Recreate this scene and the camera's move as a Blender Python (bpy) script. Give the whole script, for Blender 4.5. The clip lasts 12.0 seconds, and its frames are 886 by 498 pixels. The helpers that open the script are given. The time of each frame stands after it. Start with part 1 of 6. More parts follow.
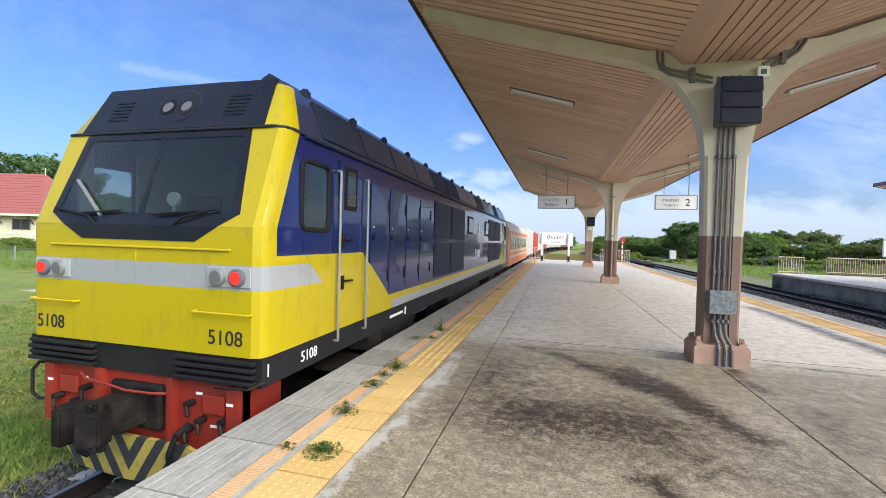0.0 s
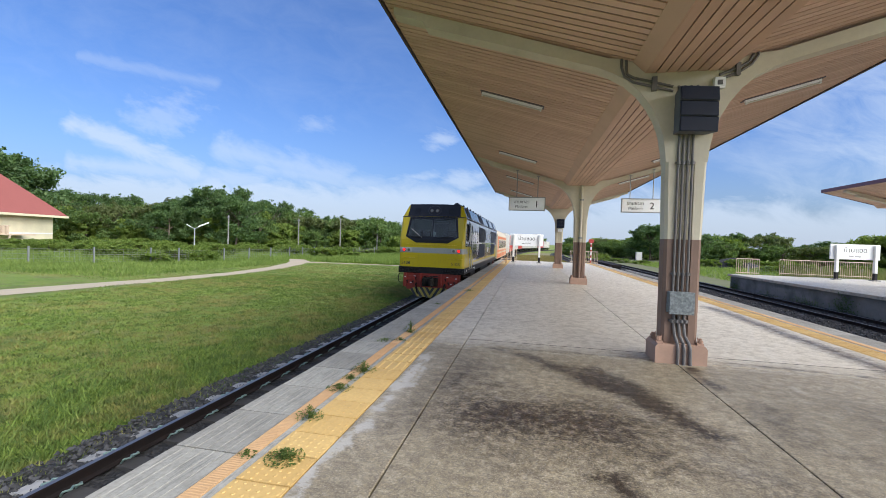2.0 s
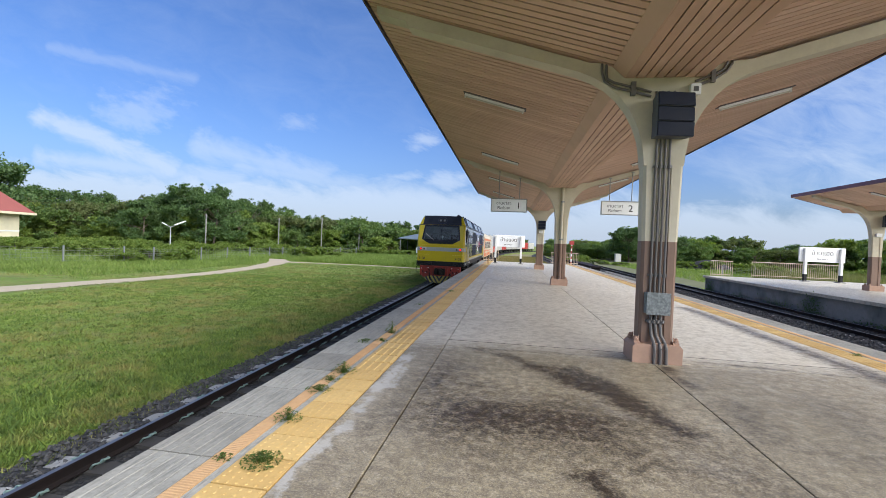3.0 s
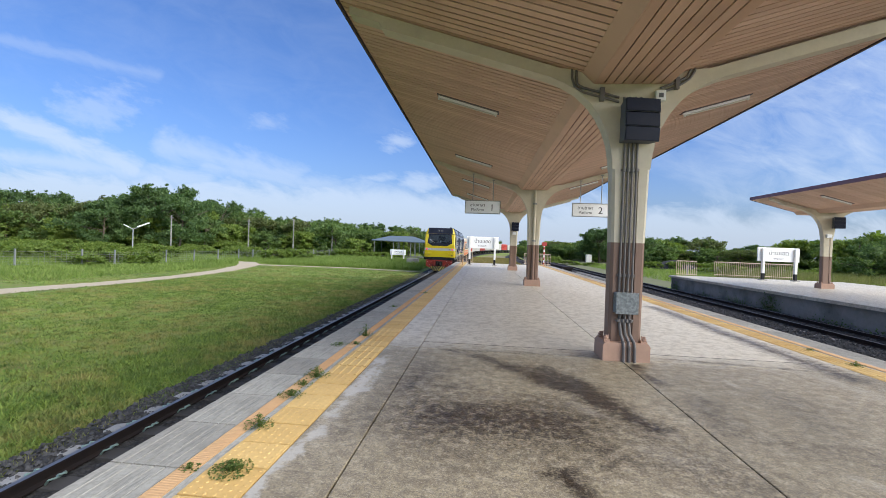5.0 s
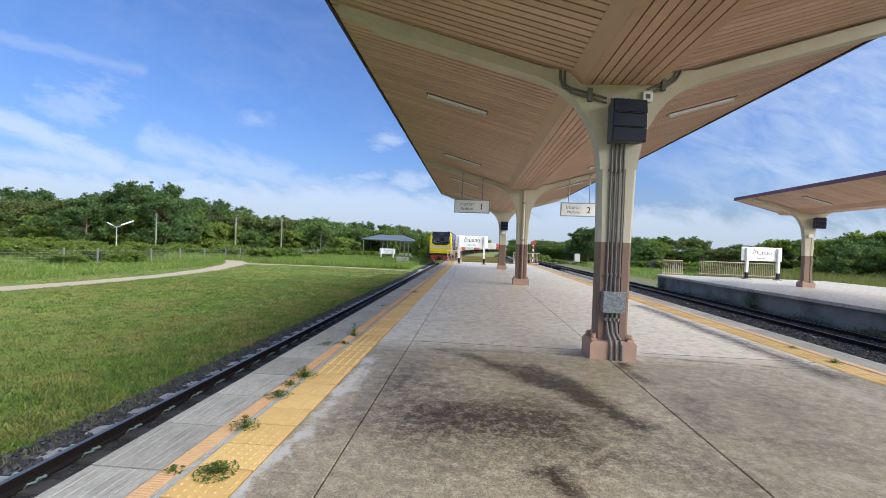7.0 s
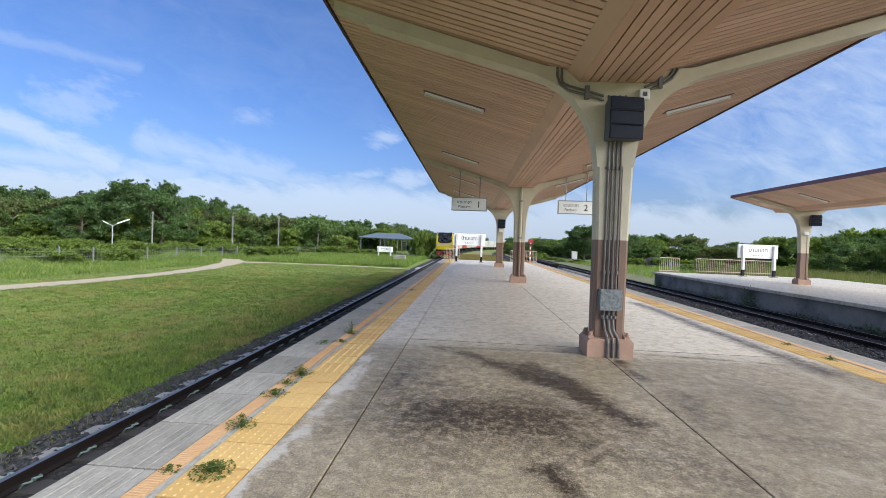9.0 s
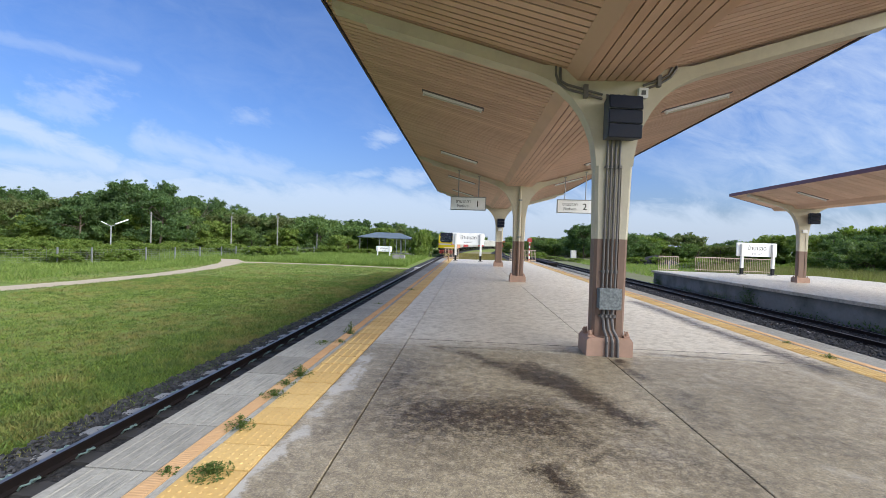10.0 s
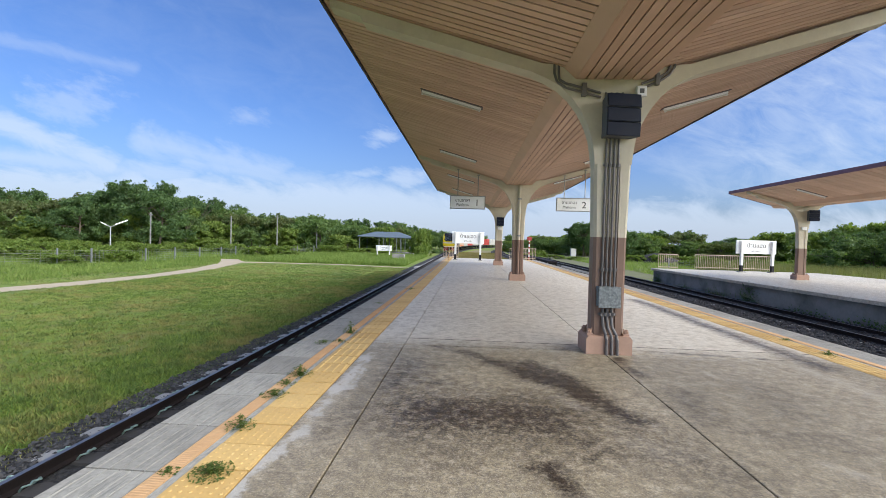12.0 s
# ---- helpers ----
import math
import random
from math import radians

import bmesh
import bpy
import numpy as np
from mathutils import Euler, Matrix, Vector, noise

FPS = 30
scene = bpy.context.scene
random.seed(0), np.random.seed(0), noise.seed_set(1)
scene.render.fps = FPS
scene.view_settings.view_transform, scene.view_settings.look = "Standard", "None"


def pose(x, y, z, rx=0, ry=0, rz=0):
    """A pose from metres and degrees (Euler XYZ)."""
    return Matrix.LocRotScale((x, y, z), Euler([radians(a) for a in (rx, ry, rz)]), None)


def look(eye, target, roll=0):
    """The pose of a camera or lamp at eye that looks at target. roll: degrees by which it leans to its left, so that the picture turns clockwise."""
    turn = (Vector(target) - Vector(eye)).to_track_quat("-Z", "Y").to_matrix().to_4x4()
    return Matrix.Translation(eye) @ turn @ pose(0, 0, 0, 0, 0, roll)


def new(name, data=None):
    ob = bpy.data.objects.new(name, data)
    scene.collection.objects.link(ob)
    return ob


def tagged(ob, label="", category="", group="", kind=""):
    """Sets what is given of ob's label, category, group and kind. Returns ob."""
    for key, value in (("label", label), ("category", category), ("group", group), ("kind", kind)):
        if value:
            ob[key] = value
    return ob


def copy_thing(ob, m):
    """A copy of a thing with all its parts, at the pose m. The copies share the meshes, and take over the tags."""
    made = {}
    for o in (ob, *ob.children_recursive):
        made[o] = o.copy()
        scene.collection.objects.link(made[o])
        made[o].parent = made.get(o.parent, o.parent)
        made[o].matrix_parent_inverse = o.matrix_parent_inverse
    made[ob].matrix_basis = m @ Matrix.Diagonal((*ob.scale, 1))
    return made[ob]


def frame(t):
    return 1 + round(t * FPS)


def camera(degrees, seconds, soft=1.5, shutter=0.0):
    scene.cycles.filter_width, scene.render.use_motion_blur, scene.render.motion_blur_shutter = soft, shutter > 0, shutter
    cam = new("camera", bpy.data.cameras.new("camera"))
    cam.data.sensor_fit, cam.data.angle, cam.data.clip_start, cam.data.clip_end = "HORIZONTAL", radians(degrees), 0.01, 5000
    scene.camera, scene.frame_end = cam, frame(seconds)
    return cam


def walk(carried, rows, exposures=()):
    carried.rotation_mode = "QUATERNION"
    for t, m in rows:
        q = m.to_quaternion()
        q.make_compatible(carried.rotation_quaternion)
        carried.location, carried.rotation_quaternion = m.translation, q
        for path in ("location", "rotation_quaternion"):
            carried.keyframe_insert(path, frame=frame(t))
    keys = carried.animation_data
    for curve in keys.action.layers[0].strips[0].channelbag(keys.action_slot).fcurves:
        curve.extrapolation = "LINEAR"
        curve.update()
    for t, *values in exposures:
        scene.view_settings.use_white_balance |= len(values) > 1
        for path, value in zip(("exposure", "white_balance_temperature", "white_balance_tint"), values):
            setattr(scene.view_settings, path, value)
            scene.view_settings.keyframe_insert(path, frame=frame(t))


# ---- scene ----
cam = camera(92.3, 12.0, soft=0.6)
PATH = [
    (0, (-0.139, -0.595, 1.469), (-0.647, 1.339, 1.425), 1.6),
    (0.5, (-0.124, -0.587, 1.479), (-0.615, 1.351, 1.433), 1.6),
    (1, (-0.122, -0.585, 1.479), (-0.591, 1.359, 1.435), 1.7),
    (1.5, (-0.111, -0.576, 1.481), (-0.552, 1.375, 1.441), 1.9),
    (2, (-0.091, -0.58, 1.485), (-0.476, 1.382, 1.448), 1.9),
    (2.5, (-0.089, -0.583, 1.48), (-0.429, 1.388, 1.446), 2.1),
    (3, (-0.084, -0.579, 1.483), (-0.388, 1.398, 1.452), 2.3),
    (5, (-0.081, -0.585, 1.488), (-0.266, 1.406, 1.469), 2.1),
    (5.5, (-0.074, -0.588, 1.496), (-0.241, 1.405, 1.479), 2.1),
    (6, (-0.079, -0.571, 1.499), (-0.231, 1.423, 1.481), 2.1),
    (6.5, (-0.078, -0.582, 1.499), (-0.222, 1.413, 1.479), 2.2),
    (7, (-0.071, -0.582, 1.492), (-0.207, 1.414, 1.47), 2.2),
    (9, (-0.067, -0.574, 1.492), (-0.191, 1.422, 1.461), 2.1),
    (9.5, (-0.067, -0.574, 1.493), (-0.187, 1.422, 1.459), 2.0),
    (10, (-0.065, -0.563, 1.496), (-0.185, 1.433, 1.462), 1.9),
    (10.5, (-0.064, -0.578, 1.5), (-0.186, 1.418, 1.464), 1.9),
    (11, (-0.057, -0.58, 1.502), (-0.178, 1.416, 1.465), 1.7),
    (11.5, (-0.061, -0.577, 1.501), (-0.181, 1.419, 1.464), 1.7),
    (12, (-0.057, -0.568, 1.499), (-0.176, 1.428, 1.46), 1.6),
]
walk(cam, [(t, look(eye, target, roll)) for t, eye, target, roll in PATH], [(0, 1.34), (0.5, 1.20), (1, 1.09), (1.5, 1.06), (12, 1.06)])

# ---- world, sun, exposure ----
SUN_ELEV, SUN_TURN = radians(35), radians(118)      # turn is clockwise from +y
world = bpy.data.worlds.new("sky")
scene.world = world
world.use_nodes = True
wn, wl = world.node_tree.nodes, world.node_tree.links
wn.clear()


def wnode(kind, **kw):
    n = wn.new(kind)
    for k, v in kw.items():
        n.inputs[k.replace("_", " ")].default_value = v
    return n


sky = wn.new("ShaderNodeTexSky")
sky.sky_type, sky.sun_disc = "NISHITA", False
sky.sun_elevation, sky.sun_rotation = SUN_ELEV, SUN_TURN
sky.air_density, sky.dust_density, sky.ozone_density = 1.0, 3.0, 2.0
geo = wn.new("ShaderNodeTexCoord")
sep = wn.new("ShaderNodeSeparateXYZ")
wl.new(geo.outputs["Generated"], sep.inputs[0])


def wmath(op, a, b=None, clamp=False):
    n = wn.new("ShaderNodeMath")
    n.operation, n.use_clamp = op, clamp
    for i, v in enumerate((a, b)):
        if v is None:
            continue
        if isinstance(v, (int, float)):
            n.inputs[i].default_value = v
        else:
            wl.new(v, n.inputs[i])
    return n.outputs[0]


# high cloud overhead and behind, by a flat layer out of view
zz = wmath("MAXIMUM", wmath("ADD", sep.outputs[2], 0.10), 0.03)
cu, cv = wmath("DIVIDE", sep.outputs[0], zz), wmath("DIVIDE", sep.outputs[1], zz)
comb = wn.new("ShaderNodeCombineXYZ")
wl.new(wmath("ADD", wmath("MULTIPLY", cu, 0.62), 8.3), comb.inputs[0])
wl.new(wmath("ADD", wmath("MULTIPLY", cv, 1.0), wmath("MULTIPLY", cu, 0.45)), comb.inputs[1])
n1 = wnode("ShaderNodeTexNoise", Scale=1.25, Detail=10.0, Roughness=0.56, Distortion=0.35)
wl.new(comb.outputs[0], n1.inputs["Vector"])
n2 = wnode("ShaderNodeTexNoise", Scale=0.38, Detail=3.0, Roughness=0.5)
wl.new(comb.outputs[0], n2.inputs["Vector"])
thick = wmath("ADD", n1.outputs["Fac"], wmath("MULTIPLY", n2.outputs["Fac"], 0.55))
# unseen cloud cover, thickened to brighten the shaded platform
fill_veil = wmath("MULTIPLY", wmath("SUBTRACT", thick, 0.52), 1.5, True)

# single clouds over the line ahead: e is the run to the right, h the rise, both per metre ahead
ahead = wmath("MAXIMUM", sep.outputs[1], 0.05)
ge, gh = wmath("DIVIDE", sep.outputs[0], ahead), wmath("DIVIDE", sep.outputs[2], ahead)
flat = wn.new("ShaderNodeCombineXYZ")
wl.new(ge, flat.inputs[0])
wl.new(wmath("ADD", wmath("MULTIPLY", gh, 2.2), wmath("MULTIPLY", ge, 0.55)), flat.inputs[1])
wisp = wnode("ShaderNodeTexNoise", Scale=7.0, Detail=9.0, Roughness=0.62, Distortion=0.5)
wl.new(flat.outputs[0], wisp.inputs["Vector"])
fluff = wnode("ShaderNodeTexNoise", Scale=16.0, Detail=8.0, Roughness=0.6)
wl.new(flat.outputs[0], fluff.inputs["Vector"])
rag = wmath("SUBTRACT", wisp.outputs["Fac"], 0.5)
rag2 = wmath("SUBTRACT", fluff.outputs["Fac"], 0.5)


def wramp(v, a, b):
    n = wn.new("ShaderNodeMapRange")
    n.interpolation_type = "SMOOTHSTEP"
    n.inputs["From Min"].default_value, n.inputs["From Max"].default_value = a, b
    wl.new(v, n.inputs["Value"])
    return n.outputs[0]


def puff(e, h, re, rh, w):
    """A small heap cloud with frayed edges."""
    a = wmath("DIVIDE", wmath("SUBTRACT", ge, e), re)
    b = wmath("DIVIDE", wmath("SUBTRACT", gh, h), rh)
    d = wmath("SQRT", wmath("ADD", wmath("MULTIPLY", a, a), wmath("MULTIPLY", b, b)))
    d = wmath("ADD", d, wmath("ADD", wmath("MULTIPLY", rag, 1.6), wmath("MULTIPLY", rag2, 2.4)))
    return wmath("MULTIPLY", wramp(d, 1.5, 0.0), w * 0.8)


def streak(e0, h0, e1, h1, half, w):
    """A long combed band of cloud."""
    ve, vh = e1 - e0, h1 - h0
    n = ve * ve + vh * vh
    pe, ph = wmath("SUBTRACT", ge, e0), wmath("SUBTRACT", gh, h0)
    t = wmath("DIVIDE", wmath("ADD", wmath("MULTIPLY", pe, ve), wmath("MULTIPLY", ph, vh)), n, True)
    de, dh = wmath("SUBTRACT", pe, wmath("MULTIPLY", t, ve)), wmath("SUBTRACT", ph, wmath("MULTIPLY", t, vh))
    d = wmath("SQRT", wmath("ADD", wmath("MULTIPLY", de, de), wmath("MULTIPLY", dh, dh)))
    d = wmath("ADD", wmath("DIVIDE", d, half), wmath("ADD", wmath("MULTIPLY", rag, 3.0), wmath("MULTIPLY", rag2, 0.8)))
    return wmath("MULTIPLY", wramp(d, 1.7, -0.1), w * 0.85)


clouds = [puff(-0.999, 0.312, 0.133, 0.064, 0.50),
          puff(-0.537, 0.284, 0.048, 0.023, 0.45),
          puff(-0.208, 0.243, 0.044, 0.024, 0.70),
          puff(-0.262, 0.155, 0.054, 0.014, 0.75),
          puff(-0.146, 0.144, 0.062, 0.026, 0.80),
          puff(-0.632, 0.132, 0.056, 0.019, 0.60),
          streak(-1.275, 0.495, -0.828, 0.398, 0.017, 0.30),
          streak(-1.302, 0.305, -0.881, 0.162, 0.033, 0.85),
          streak(-1.301, 0.196, -0.692, 0.135, 0.030, 0.70),
          streak(-0.809, 0.225, -0.466, 0.154, 0.037, 0.62),
          streak(-0.693, 0.176, -0.258, 0.112, 0.023, 0.60)]
near = wramp(sep.outputs[1], 0.12, 0.35)
front = wmath("MULTIPLY", wmath("ADD", wmath("MULTIPLY", rag, 0.5), 0.10), 0.5, True)
for c in clouds:
    front = wmath("MAXIMUM", front, c)
# bank low along the horizon, and a milky veil to the right
bank = wmath("SUBTRACT", wmath("ADD", 0.128, wmath("MULTIPLY", rag, 0.16)), wmath("ADD", gh, wmath("MULTIPLY", ge, 0.03)))
front = wmath("MAXIMUM", front, wmath("MULTIPLY", wramp(bank, -0.035, 0.05), 0.78))
milk = wmath("MULTIPLY", wramp(ge, 0.05, 0.75), wmath("ADD", 0.34, wmath("MULTIPLY", rag, 1.5)), True)
front = wmath("MAXIMUM", front, milk)
cover = wmath("ADD", wmath("MULTIPLY", front, near), wmath("MULTIPLY", fill_veil, wmath("SUBTRACT", 1.0, near)))
haze = wmath("POWER", wmath("SUBTRACT", 1.0, wmath("MAXIMUM", sep.outputs[2], 0.0), True), 9.0)
mix1 = wn.new("ShaderNodeMix")
mix1.data_type = "RGBA"
wl.new(wmath("MULTIPLY", wmath("MAXIMUM", cover, wmath("MULTIPLY", haze, 0.55)), 0.9), mix1.inputs[0])
mix1.inputs[7].default_value = (3.25, 3.75, 4.55, 1)
tint = wn.new("ShaderNodeMix")
tint.data_type, tint.blend_type = "RGBA", "MULTIPLY"
tint.inputs[0].default_value = 1.0
tint.inputs[7].default_value = (0.40, 0.58, 0.90, 1)
wl.new(sky.outputs[0], tint.inputs[6])
wl.new(tint.outputs[2], mix1.inputs[6])
bg = wn.new("ShaderNodeBackground")
bg.inputs[1].default_value = 0.108
out = wn.new("ShaderNodeOutputWorld")
wl.new(mix1.outputs[2], bg.inputs[0])
wl.new(bg.outputs[0], out.inputs[0])

sun = new("sun", bpy.data.lights.new("sun", "SUN"))
sun.data.energy, sun.data.angle, sun.data.color = 3.05, radians(62), (1.0, 0.945, 0.85)
sun_way = Vector((math.sin(SUN_TURN) * math.cos(SUN_ELEV), math.cos(SUN_TURN) * math.cos(SUN_ELEV), math.sin(SUN_ELEV)))
sun.matrix_world = look(sun_way * 80, (0, 0, 0))

# ---- materials ----


class Nodes:
    """A node material and short ways to add nodes to it."""

    def __init__(self, name):
        self.mat = bpy.data.materials.new(name)
        self.mat.use_nodes = True
        self.t = self.mat.node_tree
        self.b = self.t.nodes["Principled BSDF"]
        self.co = self.t.nodes.new("ShaderNodeTexCoord").outputs["Object"]

    def add(self, kind):
        return self.t.nodes.new(kind)

    def put(self, v, socket):
        if isinstance(v, (int, float, tuple)):
            socket.default_value = v
        else:
            self.t.links.new(v, socket)

    def math(self, op, a, b=0.0, clamp=False):
        n = self.add("ShaderNodeMath")
        n.operation, n.use_clamp = op, clamp
        self.put(a, n.inputs[0])
        self.put(b, n.inputs[1])
        return n.outputs[0]

    def noise(self, scale, detail=4.0, rough=0.6, stretch=None, dist=0.0):
        n = self.add("ShaderNodeTexNoise")
        n.inputs["Scale"].default_value, n.inputs["Detail"].default_value = scale, detail
        n.inputs["Roughness"].default_value, n.inputs["Distortion"].default_value = rough, dist
        v = self.co
        if stretch:
            m = self.add("ShaderNodeMapping")
            m.inputs["Scale"].default_value = stretch
            self.put(v, m.inputs[0])
            v = m.outputs[0]
        self.put(v, n.inputs["Vector"])
        return n.outputs["Fac"]

    def ramp(self, v, a, b):
        n = self.add("ShaderNodeMapRange")
        n.inputs["From Min"].default_value, n.inputs["From Max"].default_value = a, b
        self.put(v, n.inputs["Value"])
        return n.outputs[0]

    def mix(self, f, a, b, how="MIX"):
        n = self.add("ShaderNodeMix")
        n.data_type, n.blend_type = "RGBA", how
        self.put(f, n.inputs[0])
        for v, s in ((a, n.inputs[6]), (b, n.inputs[7])):
            self.put((*v, 1.0) if isinstance(v, tuple) and len(v) == 3 else v, s)
        return n.outputs[2]

    def bump(self, h, strength=0.3, distance=0.01):
        n = self.add("ShaderNodeBump")
        n.inputs["Strength"].default_value, n.inputs["Distance"].default_value = strength, distance
        self.put(h, n.inputs["Height"])
        self.put(n.outputs[0], self.b.inputs["Normal"])

    def xyz(self):
        n = self.add("ShaderNodeSeparateXYZ")
        self.put(self.co, n.inputs[0])
        return n.outputs

    def random(self):
        return self.add("ShaderNodeObjectInfo").outputs["Random"]

    def island(self):
        return self.add("ShaderNodeNewGeometry").outputs["Random Per Island"]

    def done(self, color, rough=0.6, metal=0.0):
        self.put((*color, 1.0) if isinstance(color, tuple) and len(color) == 3 else color, self.b.inputs["Base Color"])
        self.put(rough, self.b.inputs["Roughness"])
        self.b.inputs["Metallic"].default_value = metal
        return self.mat


def plain(name, color, rough=0.55, metal=0.0, wear=0.25, grain=30.0, stain=1.3, bump=0.15, dirt=(0.09, 0.075, 0.06)):
    """Paint, metal or plaster: fine grain, broad stains, a little relief."""
    k = Nodes(name)
    g, s = k.noise(grain, 5.0), k.noise(stain, 5.0, 0.65)
    c = k.mix(k.math("MULTIPLY", k.ramp(s, 0.45, 0.8), wear, True), color, dirt)
    c = k.mix(k.math("MULTIPLY", k.ramp(g, 0.35, 0.7), wear * 0.5, True), c, tuple(min(1, v * 0.72) for v in color))
    k.bump(g, bump, 0.004)
    return k.done(c, rough, metal)


def vary(name, a, b, rough=0.8, grain=25.0, bump=0.4, distance=0.006):
    """Alike pieces, each a little different in colour."""
    k = Nodes(name)
    g, s = k.noise(grain, 6.0), k.noise(2.2, 4.0)
    c = k.mix(k.random(), a, b)
    c = k.mix(k.math("MULTIPLY", k.ramp(s, 0.4, 0.75), 0.45, True), c, tuple(v * 0.62 for v in a))
    c = k.mix(k.math("MULTIPLY", k.ramp(g, 0.4, 0.7), 0.3, True), c, tuple(v * 0.6 for v in b))
    k.bump(g, bump, distance)
    return k.done(c, rough)


def concrete_floor():
    """Worn platform concrete with old damp stains and pale scuffs."""
    k = Nodes("platform concrete")
    x, y, z = k.xyz()
    fine, mid, big = k.noise(38, 8, 0.8), k.noise(5.5, 9, 0.68, None, 0.4), k.noise(0.55, 5, 0.6)
    streak = k.noise(1.6, 8, 0.7, (0.35, 1.7, 1), 0.8)
    warp = k.math("MULTIPLY", k.math("SUBTRACT", k.noise(1.0, 7, 0.68), 0.5), 3.4)

    ragged = k.math("SUBTRACT", k.noise(2.6, 9, 0.74), 0.5)

    def patch(cx, cy, rx, ry, soft=0.45):
        dx = k.math("DIVIDE", k.math("SUBTRACT", x, cx), rx)
        dy = k.math("DIVIDE", k.math("SUBTRACT", y, cy), ry)
        d = k.math("SQRT", k.math("ADD", k.math("MULTIPLY", dx, dx), k.math("MULTIPLY", dy, dy)))
        return k.ramp(k.math("ADD", d, k.math("MULTIPLY", warp, 0.42)), 1.0 + soft, 1.0 - soft)

    def smear(ax, ay, bx, by, r, soft):
        """A ragged mark along a line on the floor."""
        vx, vy = bx - ax, by - ay
        n = vx * vx + vy * vy
        px, py = k.math("SUBTRACT", x, ax), k.math("SUBTRACT", y, ay)
        h = k.math("DIVIDE", k.math("ADD", k.math("MULTIPLY", px, vx), k.math("MULTIPLY", py, vy)), n, True)
        dx, dy = k.math("SUBTRACT", px, k.math("MULTIPLY", h, vx)), k.math("SUBTRACT", py, k.math("MULTIPLY", h, vy))
        d = k.math("SQRT", k.math("ADD", k.math("MULTIPLY", dx, dx), k.math("MULTIPLY", dy, dy)))
        return k.ramp(k.math("ADD", d, k.math("MULTIPLY", ragged, 0.5)), r + soft, r - soft)

    grit, blot = k.noise(85, 3, 0.75), k.noise(11, 7, 0.72)
    c = k.mix(k.ramp(big, 0.35, 0.65), (0.605, 0.545, 0.44), (0.69, 0.63, 0.515))
    near = k.ramp(k.math("ADD", y, k.math("MULTIPLY", warp, 0.12)), 5.95, 5.2)
    sand = k.mix(k.ramp(k.noise(0.9, 6, 0.65), 0.40, 0.62), (0.27, 0.222, 0.135), (0.365, 0.305, 0.20))
    c = k.mix(near, c, sand)
    c = k.mix(k.math("MULTIPLY", k.ramp(mid, 0.47, 0.62), 0.40, True), c, (0.26, 0.215, 0.155))
    c = k.mix(k.math("MULTIPLY", k.ramp(streak, 0.56, 0.74), 0.08, True), c, (0.56, 0.51, 0.43))
    c = k.mix(k.math("MULTIPLY", k.ramp(blot, 0.47, 0.58), k.math("ADD", 0.14, k.math("MULTIPLY", near, 0.36)), True), c, (0.13, 0.105, 0.075))
    c = k.mix(k.math("MULTIPLY", k.ramp(blot, 0.47, 0.38), k.math("MULTIPLY", near, 0.40), True), c, (0.52, 0.445, 0.335))
    c = k.mix(k.math("MULTIPLY", k.ramp(fine, 0.46, 0.57), k.math("ADD", 0.25, k.math("MULTIPLY", near, 0.42)), True), c, (0.10, 0.082, 0.06))
    c = k.mix(k.math("MULTIPLY", k.ramp(grit, 0.55, 0.63), 0.5, True), c, (0.60, 0.54, 0.44))
    spots = k.ramp(k.noise(42, 2, 0.5), 0.70, 0.76)
    c = k.mix(k.math("MULTIPLY", spots, 0.5, True), c, (0.10, 0.085, 0.07))
    # pale scuffs and a spilt cement line beside the tactile strip
    cement = smear(-1.40, 1.0, -1.39, 2.0, 0.05, 0.02)
    for a, b, r in (((-1.39, 2.0), (-1.33, 2.45), 0.055), ((-1.33, 2.45), (-1.29, 2.62), 0.05), ((-1.29, 2.62), (-1.31, 3.55), 0.03), ((-1.31, 3.55), (-1.31, 4.9), 0.055), ((-1.18, 3.6), (-1.25, 4.6), 0.02)):
        cement = k.math("MAXIMUM", cement, smear(*a, *b, r, 0.025))
    pale = k.math("MULTIPLY", smear(-1.28, 2.5, -1.31, 4.6, 0.05, 0.06), 0.5)
    for m, w in ((smear(-0.34, 3.52, 0.16, 3.63, 0.02, 0.12), 0.4), (smear(0.86, 3.55, 1.0, 3.45, 0.05, 0.10), 0.6), (smear(2.5, 2.5, 2.66, 2.42, 0.03, 0.08), 0.6), (smear(4.24, 5.2, 4.25, 3.9, 0.05, 0.12), 0.6),
                 (smear(2.84, 4.75, 2.84, 4.65, 0.02, 0.06), 0.6), (smear(1.25, 2.75, 1.4, 2.6, 0.06, 0.14), 0.35)):
        pale = k.math("MAXIMUM", pale, k.math("MULTIPLY", m, w))
    c = k.mix(k.math("MULTIPLY", k.math("MULTIPLY", pale, k.ramp(mid, 0.40, 0.52)), 0.62, True), c, (0.66, 0.62, 0.55))
    c = k.mix(k.math("MULTIPLY", k.math("MULTIPLY", cement, k.ramp(mid, 0.38, 0.50)), 0.75, True), c, (0.47, 0.45, 0.41))
